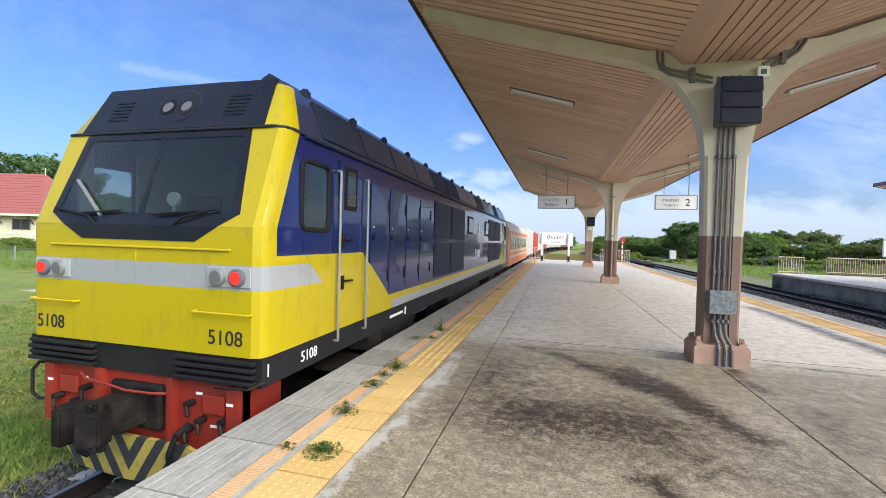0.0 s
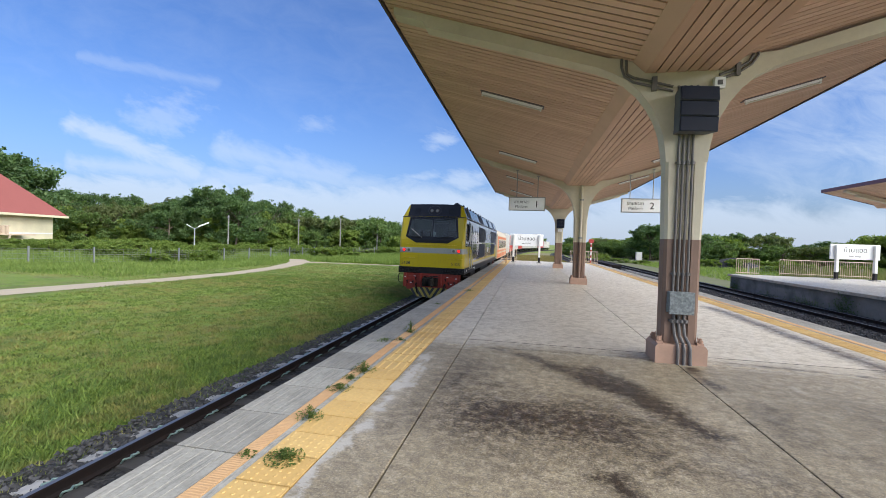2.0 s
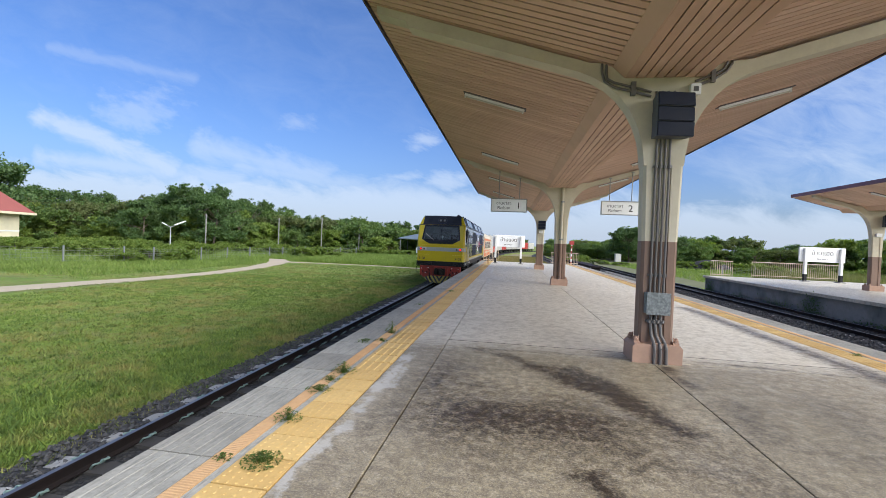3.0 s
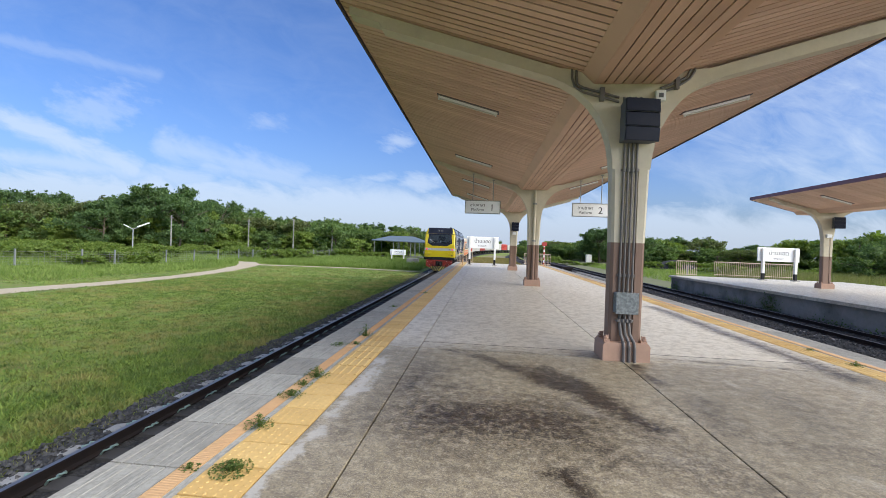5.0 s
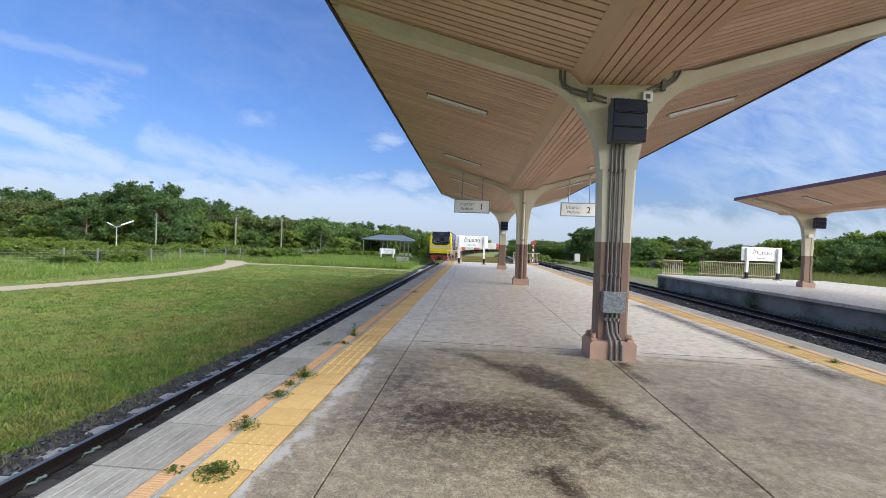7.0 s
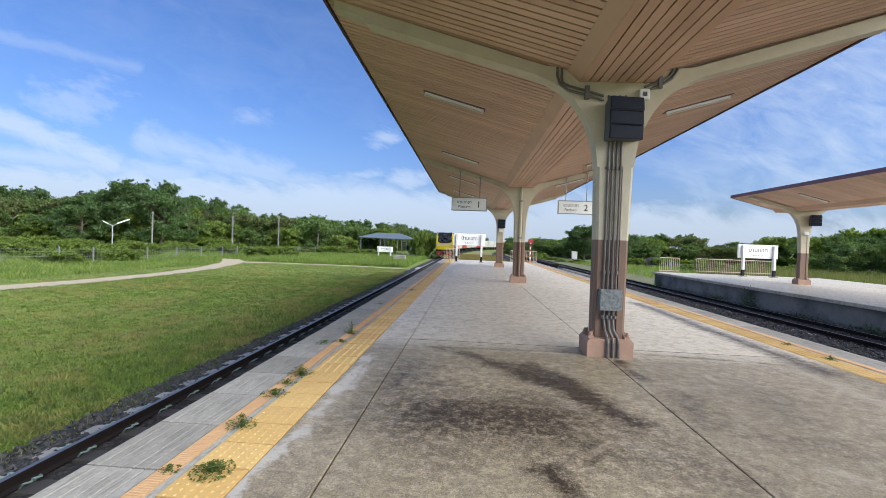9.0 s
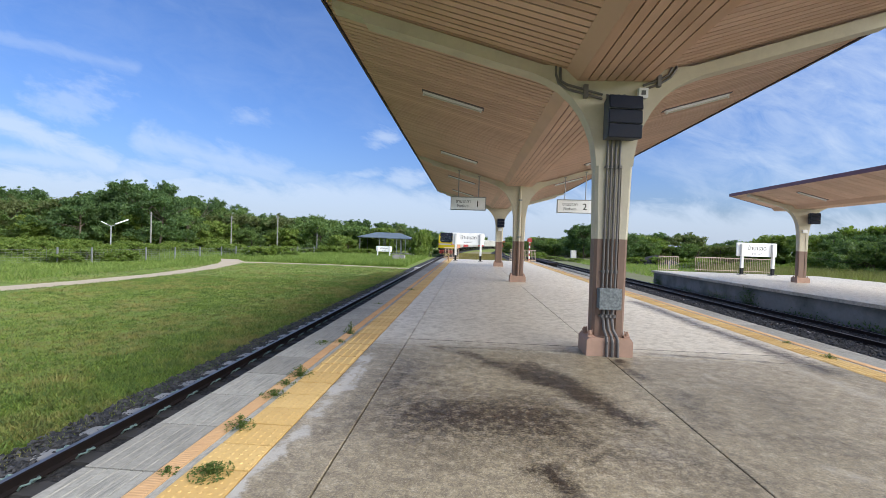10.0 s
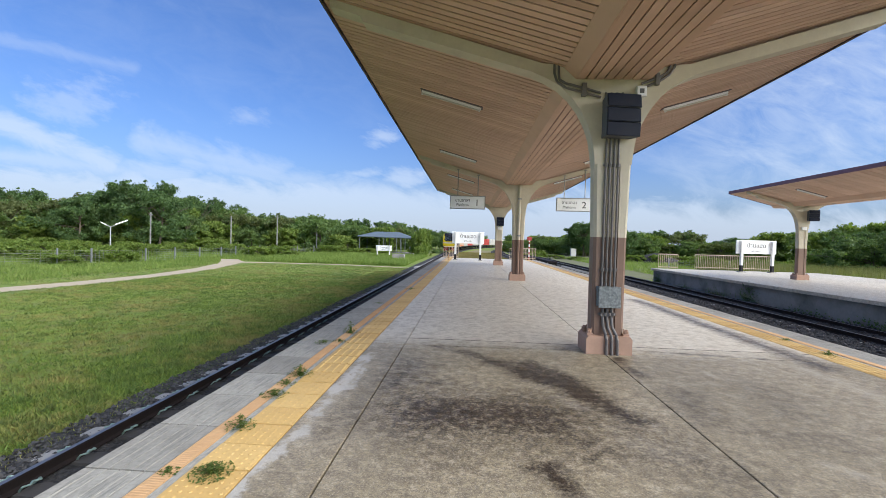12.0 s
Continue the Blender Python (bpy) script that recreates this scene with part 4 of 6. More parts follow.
def loudspeaker():
    ob = empty("loudspeaker")
    for i in range(3):
        zc, tlt = 0.475 - 0.19 * i, (8, 3, -4)[i]
        b = bmesh.new()
        prism(b, [(-0.235, 0.0), (0.235, 0.0), (0.18, 0.27), (-0.18, 0.27)], "z", -0.091, 0.091)
        part("cabinet", b, M_SPKSIDE, ob, "", pose(0, 0, zc, -tlt, 0, 0))
        b = bmesh.new()
        box(b, -0.23, 0.23, -0.022, -0.004, -0.088, 0.088, bevel=0.008)
        part("grille", b, M_SPK, ob, "dark blue front grille", pose(0, 0, zc, -tlt, 0, 0))
    b = bmesh.new()
    box(b, -0.05, 0.05, 0.22, 0.30, 0.06, 0.5)
    part("bracket", b, M_BLACK, ob)
    return ob


spk = tagged(loudspeaker(), "dark blue line-array loudspeaker hung high on the column", "loudspeaker", "loudspeakers")
spk.matrix_basis = pose(1.95, 5.24, 2.95, 0, 0, 8)
copy_thing(spk, pose(1.96, 27.15, 2.55, 0, 0, 0))
nb = tagged(part("notice_box", bm_box(1.82, 2.06, 27.33, 27.43, 2.32, 2.50, bevel=0.01), M_WHITE), "small white notice box on the column", "notice")

cond = tagged(empty("conduit_run"), "grey steel conduits clipped to the column face", "conduit")
for i in range(4):
    x = 1.80 + 0.056 * i
    b = bmesh.new()
    yf = 5.58 - 0.138
    pipe(b, [(x, yf, 0.93), (x, yf, 3.05), (x - 0.02 * (1.5 - i), yf + 0.01, 3.6)], 0.0155)
    part("conduit", b, M_PIPE, cond)
    if i < 3:
        x2 = 1.825 + 0.06 * i
        b = bmesh.new()
        pipe(b, [(x2, yf, 0.66), (x2, yf, 0.50), (x2 + 0.012, yf - 0.02, 0.36), (x2 + 0.03 + 0.01 * i, yf - 0.08, 0.27), (x2 + 0.035 + 0.012 * i, yf - 0.10, 0.2), (x2 + 0.035 + 0.015 * i, yf - 0.10, 0.0)], 0.021)
        part("conduit", b, M_PIPE, cond)
for z in (0.545, 1.16, 2.60):
    b = bmesh.new()
    box(b, 1.765, 2.0, 5.43, 5.47, z - 0.012, z + 0.012)
    for i in range(4):
        rod(b, (1.80 + 0.056 * i, 5.43, z - 0.022), (1.80 + 0.056 * i, 5.43, z + 0.022), 0.023, 8)
    part("clamp", b, M_PIPE, cond)
for i in range(2):                                     # bent runs over the arms
    b = bmesh.new()
    r = 0.03 * i
    yf = 5.58 - 0.138
    pipe(b, [(1.70, yf, 3.53 + 2 * r), (1.45, yf, 3.60 + 2 * r), (1.22, yf, 3.66 + 2 * r), (1.10 + r, yf, 3.74 + r), (1.06 + 2 * r, yf, 3.86), (1.06 + 2 * r, yf + 0.02, 3.98)], 0.017)
    part("conduit", b, M_PIPE, cond)
    b = bmesh.new()
    pipe(b, [(2.24, yf, 3.66 + 2 * r), (2.45, yf, 3.74 + 2 * r), (2.60 - r, yf, 3.84 + r), (2.67 - 2 * r, yf, 3.95), (2.68 - 2 * r, yf + 0.02, 4.08)], 0.017)
    part("conduit", b, M_PIPE, cond)
b = bmesh.new()
box(b, 1.44, 1.50, 5.41, 5.47, 3.54, 3.72)
part("clamp", b, M_PIPE, cond)
b = bmesh.new()
box(b, 2.42, 2.47, 5.41, 5.47, 3.70, 3.86)
part("clamp", b, M_PIPE, cond)
jb = tagged(empty("junction_box"), "mottled grey galvanised junction box on the column", "junction box")
part("case", bm_box(1.735, 2.015, 5.32, 5.465, 0.655, 0.930, bevel=0.006), M_ZINC, jb)
part("cover", bm_box(1.728, 2.022, 5.308, 5.32, 0.648, 0.937, bevel=0.004), M_ZINC, jb)
cj = tagged(empty("ceiling_box"), "small white junction box on the arm", "junction box")
part("case", bm_box(2.17, 2.30, 5.40, 5.465, 3.54, 3.68, bevel=0.008), M_WHITE, cj)
part("mark", bm_box(2.205, 2.265, 5.396, 5.3995, 3.58, 3.64), M_GREYINK, cj)
dp = tagged(empty("drain_pipe"), "cream drain pipe down the column face", "drain pipe")
b = bmesh.new()
rod(b, (COLX, COLS[1] - 0.17, 0.05), (COLX, COLS[1] - 0.17, 1.61), 0.05, 12)
part("lower_length", b, M_BROWN, dp)
b = bmesh.new()
rod(b, (COLX, COLS[1] - 0.17, 1.61), (COLX, COLS[1] - 0.17, 3.8), 0.05, 12)
part("upper_length", b, M_CREAM, dp)
for z in (1.75, 3.2):
    part("clamp", bm_box(COLX - 0.07, COLX + 0.07, COLS[1] - 0.235, COLS[1] - 0.11, z, z + 0.06), M_GALV, dp)


def platform_sign(number, x):
    """Hanging board in a grey frame on two rods; origin at the board's centre."""
    ob = empty("platform_sign", pose(x, 16.40, 3.045))
    part("board", bm_box(-0.67, 0.67, -0.03, 0.03, -0.235, 0.235), M_WHITE, ob)
    b = bmesh.new()
    for a in ((-0.70, 0.70, 0.235, 0.265), (-0.70, 0.70, -0.265, -0.235), (-0.70, -0.67, -0.235, 0.235), (0.67, 0.70, -0.235, 0.235)):
        box(b, a[0], a[1], -0.045, 0.045, a[2], a[3])
    part("sign_frame", b, M_GALV, ob)
    for u in (-0.40, 0.40):
        b = bmesh.new()
        zt = soffit_z(x + u) - 3.045 - 0.10
        rod(b, (u, 0, 0.25), (u, 0.0, zt), 0.017, 8)
        box(b, u - 0.05, u + 0.05, -0.03, 0.2, zt - 0.01, zt + 0.02)
        part("hanger", b, M_GALV, ob)
    words("ชานชาลา", 0.17, pose(-0.20, -0.034, 0.075, 90, 0, 0), M_GREYINK, ob)
    words("Platform", 0.145, pose(-0.20, -0.034, -0.105, 90, 0, 0), M_GREYINK, ob)
    words(number, 0.36, pose(0.37, -0.034, -0.02, 90, 0, 0), M_INK, ob, "numeral")
    return tagged(ob, "white hanging platform sign number %s in a grey frame" % number, "platform sign", "hanging platform signs")


platform_sign("1", -0.14)
platform_sign("2", 4.03)


def station_board(m, w, h, z0, group="station name boards"):
    """Name board on two white posts with black feet; origin on the ground between the posts."""
    ob = empty("station_name_board", m)
    part("board", bm_box(-w / 2, w / 2, -0.05, 0.05, z0, z0 + h, bevel=0.01), M_WHITE, ob)
    for u in (-w * 0.39, w * 0.39):
        part("post", bm_box(u - 0.075, u + 0.075, -0.205, -0.055, 0.45, z0 + h * 0.93, bevel=0.01), M_POST, ob)
        part("post_foot", bm_box(u - 0.08, u + 0.08, -0.21, -0.05, 0.06, 0.45, bevel=0.01), M_BLACK, ob, "black painted post foot")
        part("footing", bm_box(u - 0.18, u + 0.18, -0.31, 0.05, 0.0, 0.06), M_CONC, ob)
    words("บ้านแฮด", h * 0.42, pose(0, -0.054, z0 + h * 0.60, 90, 0, 0), M_INK, ob)
    words("BAN HAET", h * 0.15, pose(0, -0.054, z0 + h * 0.20, 90, 0, 0), M_INK, ob)
    return tagged(ob, "white station name board on two black-footed posts", "name board", group)


station_board(pose(-0.10, 33.7, 0), 2.55, 0.93, 1.33)
station_board(pose(18.55, 28.2, 0, 0, 0, 3), 2.55, 0.88, 1.2)
station_board(pose(-11.9, 58.5, GROUND), 2.2, 0.75, 1.0)


def railing(m, length, name="platform_railing", label="pinkish barred metal railing at the platform end"):
    ob = empty(name, m)
    for z in (0.12, 1.0):
        b = bmesh.new()
        rod(b, (0, 0, z), (length, 0, z), 0.026, 6)
        part("rail", b, M_PINK, ob)
    n = max(2, int(length / 0.12))
    me = None
    for i in range(n + 1):
        if me is None:
            b = bmesh.new()
            rod(b, (0, 0, 0.0), (0, 0, 1.0), 0.012, 6)
            me = mesh_of("bar", b, M_PINK)
        o = new("bar", me)
        o.parent, o.location = ob, (length * i / n, 0, 0)
    return tagged(ob, label, "railing", "railings at the platform ends")


railing(pose(-2.25, 37.35, 0), 1.3)
railing(pose(3.6, 37.35, 0), 2.25)
railing(pose(13.0, 29.5, 0), 1.3)
railing(pose(16.0, 30.6, 0), 5.2)
tagged(part("bollard", bm_box(-1.62, -1.54, 31.9, 31.98, 0.0, 0.45, bevel=0.01), M_ORANGE), "short orange marker post at the platform end", "bollard")

# ---- opposite platform ----
far = tagged(empty("platform_far"), "weathered concrete platform across the tracks", "platform", kind="structure")
part("platform_body", bm_box(12.75, 23.5, -12, 29.6, -1.3, -0.14), M_WALL2, far, "dark stained concrete quay wall")
part("platform_top", bm_box(12.62, 23.6, -12, 29.7, -0.13, 0.0, bevel=0.01), M_FLOOR, far)
for yy, zz, ww, hh in ((28.9, -0.9, 0.8, 0.8), (22.0, -0.85, 1.6, 0.5), (19.6, -0.75, 0.8, 0.9), (16.0, -0.95, 2.5, 0.35), (13.2, -0.9, 1.2, 0.5), (11.0, -0.95, 2.0, 0.35), (25.5, -0.95, 1.5, 0.35)):
    v, f = [], []
    for _ in range(420):
        a, q = rng.normal(0, ww * 0.4), abs(rng.normal(0, hh * 0.4))
        px, py, pz, r = 12.72 - abs(rng.normal(0, 0.05)), yy + a, -1.08 + q, rng.uniform(0.02, 0.05)
        i = len(v)
        v += [(px, py - r, pz), (px - r * 0.4, py, pz + r), (px, py + r, pz + r * 0.3), (px - r * 0.2, py, pz - r * 0.6)]
        f.append((i, i + 1, i + 2, i + 3))
    tagged(raw("wall_creeper", v, f, M_LEAF[0]), "dark green creeper on the quay wall", "creeper", kind="stuff")
frame2 = canopy_frame(2.8, 0.26)
tagged(frame2, "cream and brown concrete column with curved cantilever arms", "canopy column", "canopy columns")
frame2.matrix_basis = pose(17.1, 22.5, 0)
copy_thing(frame2, pose(17.1, 11.5, 0))
copy_thing(frame2, pose(17.1, 0.5, 0))
canopy_roof(17.1, 2.82, 0.26, -10, 23.9, "ceiling_far_canopy", "pinkish boarded canopy ceiling with red-purple edge", M_PURPLE, 0.35)
copy_thing(spk, pose(17.35, 22.05, 3.0, 0, 0, -10))
copy_thing(lamp, pose(15.6, 20.0, 3.95 + 0.26 * (1.5 - 0.64) - 0.01, 0, math.degrees(math.atan(0.26)), 0))
copy_thing(lamp, pose(15.6, 15.0, 3.95 + 0.26 * (1.5 - 0.64) - 0.01, 0, math.degrees(math.atan(0.26)), 0))
tagged(part("notice_box", bm_box(16.98, 17.22, 22.3, 22.38, 2.55, 2.72, bevel=0.01), M_WHITE), "small white notice box on the column", "notice")

# ---- locomotive ----
ENGINE_LEN = 18.6
rake_y = lambda z: 0.0 if z < 2.45 else (z - 2.45) * 0.33 if z < 3.37 else 0.304 + (z - 3.37) * 0.50


def engine():
    """Twin-cab diesel engine; origin at rail level under the middle of its trailing end, body ahead along +y."""
    L = ENGINE_LEN
    e = empty("locomotive")
    prof = [(1.25, 1.325), (1.36, 1.325), (1.36, 2.10), (1.36, 2.45), (1.36, 2.47), (1.352, 3.12), (1.35, 3.37), (1.16, 3.85), (1.09, 3.92), (0.5, 3.94)]
    half = prof[1:]
    b = bmesh.new()
    # stations: raked end, corner set back, then along the body
    def ring(setback, narrow, flip):
        r = []
        pts = half + [(-x, z) for x, z in half[::-1]]
        for x, z in pts:
            y = rake_y(z) + setback
            xx = math.copysign(max(abs(x) - narrow, 0.0), x)
            r.append(b.verts.new((xx, L - y if flip else y, z)))
        return r
    rings = [ring(0.0, 0.10, False), ring(0.03, 0.035, False), ring(0.08, 0.008, False), ring(0.13, 0.0, False)]
    for yy in (0.58, 1.06, 2.0, 5.2, 9.3, 13.0, 16.6, L - 1.06, L - 0.58):
        pts = half + [(-x, z) for x, z in half[::-1]]
        rings.append([b.verts.new((x, min(max(yy, rake_y(z) + 0.15), L - rake_y(z) - 0.15), z)) for x, z in pts])
    rings += [ring(0.13, 0.0, True), ring(0.08, 0.008, True), ring(0.03, 0.035, True), ring(0.0, 0.10, True)]
    n = len(rings[0])
    for a, c in zip(rings, rings[1:]):
        for i in range(n):
            q = (a[i], a[(i + 1) % n], c[(i + 1) % n], c[i])
            zc, yc = sum(v.co.z for v in q) / 4, sum(v.co.y for v in q) / 4
            if 2.5 < zc < 3.1 and (0.7 < yc < 0.95 or 0.7 < L - yc < 0.95) and abs(q[0].co.x) > 1.3 and q[0].co.x * q[1].co.x > 0:
                continue                               # cab side window opening
            b.faces.new(q)
    for r in (rings[0], rings[-1]):
        for i in range(n // 2 - 1):
            if 2.46 < (r[i].co.z + r[i + 1].co.z) / 2 < 3.35:
                continue                               # windscreen opening
            b.faces.new((r[i], r[i + 1], r[n - 2 - i], r[n - 1 - i]))
    bmesh.ops.recalc_face_normals(b, faces=b.faces[:])
    body = part("body", b, M_LIVERY, e, "blue engine body with yellow ends and silver stripes", None, True)
    body.data.set_sharp_from_angle(angle=radians(24))

    def face_y(z, proud):
        return rake_y(z) - proud

    def on_face(outline, proud, deep, name, mat, parent, label=""):
        """A plate that lies on the raked end face; outline in x, z."""
        bb = bmesh.new()
        for z0, z1 in ((0.0, 2.45), (2.45, 3.37), (3.37, 9.0)):
            cut = []
            for (xa, za), (xb, zb) in zip(outline, outline[1:] + outline[:1]):
                if z0 <= za <= z1:
                    cut.append((xa, za))
                hits = sorted((abs(zz - za), zz) for zz in (z0, z1) if (za - zz) * (zb - zz) < 0)
                cut += [(xa + (xb - xa) * (zz - za) / (zb - za), zz) for _, zz in hits]
            if len(cut) < 3 or max(z for _, z in cut) - min(z for _, z in cut) < 1e-4:
                continue
            lo = [bb.verts.new((x, face_y(z, proud), z)) for x, z in cut]
            hi = [bb.verts.new((x, face_y(z, -deep), z)) for x, z in cut]
            fs = [bb.faces.new(lo), bb.faces.new(hi[::-1])]
            m = len(cut)
            for i in range(m):
                fs.append(bb.faces.new((lo[i], hi[i], hi[(i + 1) % m], lo[(i + 1) % m])))
            bmesh.ops.recalc_face_normals(bb, faces=fs)
        return part(name, bb, mat, parent, label)

    def cab_end(parent):
        mask = on_face([(-1.10, 2.56), (-0.66, 2.31), (0.66, 2.31), (1.10, 2.56)], 0.006, 0.01, "window_mask", M_MASK, parent, "glossy black windscreen surround")
        for q in ([(-1.0, 3.36), (-1.10, 2.555), (-1.02, 2.555), (-0.92, 3.36)], [(0.92, 3.36), (1.02, 2.555), (1.10, 2.555), (1.0, 3.36)], [(-0.022, 3.31), (-0.022, 2.555), (0.022, 2.555), (0.022, 3.31)], [(-0.925, 3.365), (-0.915, 3.30), (0.915, 3.30), (0.925, 3.365)]):
            on_face(q, 0.006, 0.03, "mask_bar", M_MASK, mask)
        for s in (-1, 1):
            on_face([(s * 1.262, 3.37), (s * 1.262, 2.44), (s * 0.86, 2.44), (s * 1.10, 2.57), (s * 0.995, 3.37)], 0.002, 0.03, "pillar", M_LIVERY, parent, "yellow corner pillar")
        on_face([(-0.925, 3.31), (-1.03, 2.55), (-0.018, 2.55), (-0.018, 3.31)], 0.001, 0.006, "windscreen", M_PANE, parent, "clear windscreen pane")
        on_face([(0.018, 3.31), (0.018, 2.55), (1.03, 2.55), (0.925, 3.31)], 0.001, 0.006, "windscreen", M_PANE, parent, "clear windscreen pane")
        cabin = part("cab_lining", bm_box(-1.30, 1.30, 1.95, 1.99, 1.5, 3.5), M_CAB, parent, "grey-green cab back wall")
        part("cab_ceiling", bm_box(-1.28, 1.28, 0.40, 1.95, 3.37, 3.39), M_CAB, cabin)
        part("cab_door", bm_box(-0.33, 0.33, 1.92, 1.95, 1.5, 3.2, bevel=0.02), M_GRILLE, cabin)
        part("door_pane", bm_box(-0.2, 0.2, 1.905, 1.92, 2.55, 3.05, bevel=0.004), M_DARKWIN, cabin)
        for s in (-1, 1):
            part("wall_lining", bm_box(*sorted((s * 1.29, s * 1.33)), 0.40, 0.56, 2.3, 3.37), M_CAB, cabin)
            part("wall_lining", bm_box(*sorted((s * 1.29, s * 1.33)), 1.08, 1.95, 2.3, 3.37), M_CAB, cabin)
        part("desk", bm_box(-1.25, 1.25, 0.10, 0.62, 2.0, 2.50, bevel=0.04), M_RUBBER, cabin, "black driving desk")
        for u in (-0.6, 0.62):
            part("seat_back", bm_box(u - 0.24, u + 0.24, 1.35, 1.47, 2.1, 2.85, bevel=0.05), M_RUBBER, cabin, "black seat back")
        bb = bmesh.new()
        rod(bb, (0.02, 0.36, 2.72), (0.02, 0.40, 2.72), 0.07, 16)
        rod(bb, (0.02, 0.38, 2.50), (0.02, 0.38, 2.66), 0.012, 6)
        part("gauge", bb, M_SILVER, cabin)
        brow = on_face([(-1.11, 3.41), (-1.055, 3.925), (1.055, 3.925), (1.11, 3.41)], 0.012, 0.01, "brow_panel", M_MASK, parent, "dark blue-black brow over the windscreen")
        oval = lambda rx, rz: [(math.cos(q) * rx, 3.665 + math.sin(q) * rz) for q in (radians(22.5 * i + 11.25) for i in range(16))]
        on_face(oval(0.275, 0.205), 0.016, 0.0, "headlight_rim", M_GRILLE, brow)
        on_face(oval(0.255, 0.187), 0.021, 0.0, "headlight_glass", M_MASK, brow, "glossy dark headlight cover")
        for u in (-0.115, 0.115):
            ring = lambda q: [(u + math.cos(a) * q, 3.66 + math.sin(a) * q * 0.95) for a in (radians(20 * i) for i in range(18))]
            on_face(ring(0.092), 0.026, 0.0, "headlight", M_STEEL, brow)
            on_face(ring(0.060), 0.030, 0.0, "lens", M_LENS, brow)
        for u in (-0.72, 0.72):
            bb = bmesh.new()
            for k in range(6):
                z = 3.53 + 0.042 * k
                box(bb, u - 0.12, u + 0.12, face_y(z, 0.017), face_y(z, 0.005), z, z + 0.012)
            part("vent", bb, M_MASK, brow)
        bb = bmesh.new()
        for s in (-1, 1):
            pipe(bb, [(0, face_y(3.385, 0.018), 3.385), (s * 1.20, face_y(3.385, 0.018), 3.385), (s * 1.255, face_y(3.385, 0.006), 3.384), (s * 1.325, face_y(3.38, -0.045), 3.382), (s * 1.355, face_y(3.38, -0.12), 3.38), (s * 1.362, face_y(3.38, -0.30), 3.372)], 0.014)
        part("gutter_rail", bb, M_GRILLE, parent)
        for s in (-1, 1):
            bb = bmesh.new()
            y0 = face_y(2.55, 0.03)
            pipe(bb, [(s * 0.45 - 0.05, y0, 2.44), (s * 0.55, y0 - 0.03, 2.52), (s * 0.95 - 0.1, face_y(2.62, 0.035), 2.60)], 0.011, 6)
            pipe(bb, [(s * 0.45 - 0.25, face_y(2.54, 0.04), 2.545), (s * 0.45 + 0.25, face_y(2.6, 0.04), 2.58)], 0.012, 6)
            part("wiper", bb, M_RUBBER, parent)
            if s < 0:
                bb = bmesh.new()
                rod(bb, (-0.43, face_y(2.53, 0.03), 2.53), (-0.88, face_y(2.88, 0.03), 2.88), 0.017, 6)
                part("wiper_arm", bb, M_CHROME, parent, "pale metal wiper arm left standing across the glass")
            bb = bmesh.new()
            box(bb, s * 1.03 - 0.225, s * 1.03 + 0.225, -0.012, 0.0, 1.925, 2.10, bevel=0.005)
            cl = part("lamp_plate", bb, M_SILVER, parent, "grey lamp plate")
            for u, mat, nm in ((1.13, M_TAIL, "tail_lamp"), (0.93, M_LENS, "marker_lamp")):
                bb = bmesh.new()
                rod(bb, (s * u, -0.040, 2.012), (s * u, -0.012, 2.012), 0.078, 20)
                rod(bb, (s * u, -0.048, 2.012), (s * u, -0.040, 2.012), 0.062, 20, 0.078)
                part("bezel", bb, M_CHROME if mat is not M_TAIL else M_SPKSIDE, cl)
                bb = bmesh.new()
                rod(bb, (s * u, -0.055, 2.012), (s * u, -0.047, 2.012), 0.052, 18)
                part(nm, bb, mat, cl, "lit red tail lamp" if mat is M_TAIL else "clear marker lamp")
            bb = bmesh.new()
            pipe(bb, [(s * 0.98 - 0.29, 0.0, 1.70), (s * 0.98 - 0.29, -0.05, 1.70), (s * 0.98 + 0.29, -0.05, 1.70), (s * 0.98 + 0.29, 0.0, 1.70)], 0.011, 6)
            part("handle", bb, M_YELLOW, parent, "yellow grab handle")
            words("5108", 0.185, pose(s * 1.06 - (0.06 if s > 0 else 0), -0.004, 1.475, 90, 0, 0), M_INK, parent, "fleet_number")
        bb = bmesh.new()
        box(bb, -1.05, 1.05, -0.02, 0.0, 2.235, 2.255, bevel=0.006)
        box(bb, -0.004, 0.004, -0.006, 0.0, 2.10, 2.235)
        part("step_lip", bb, M_YELLOW, parent)
        # dark buffer skirt with ribbed crush boxes
        bb = bmesh.new()
        box(bb, -1.36, 1.36, 0.02, 0.6, 1.07, 1.32)
        sk = part("end_skirt", bb, M_BLACK, parent, "black end skirt")
        for s in (-1, 1):
            bb = bmesh.new()
            for k in range(4):
                z = 1.09 + 0.058 * k
                box(bb, min(s * 0.48, s * 1.31), max(s * 0.48, s * 1.31), -0.045 + 0.012 * (k % 2), 0.02, z, z + 0.036, bevel=0.008)
            part("crush_box", bb, M_BLACK, sk, "ribbed black crush box")
        bb = bmesh.new()
        rod(bb, (0.98, -0.085, 1.075), (1.30, -0.085, 1.09), 0.012, 6)
        rod(bb, (1.30, -0.085, 1.09), (1.37, 0.05, 1.12), 0.012, 6)
        part("grab_rail", bb, M_STEEL, sk)
        # red beam below
        bb = bmesh.new()
        prism(bb, [(-1.14, 1.07), (1.14, 1.07), (1.14, 0.62), (0.98, 0.40), (-0.98, 0.40), (-1.14, 0.62)], "y", 0.06, 0.16)
        rb = part("buffer_beam", bb, M_RED, parent, "red buffer beam plate")
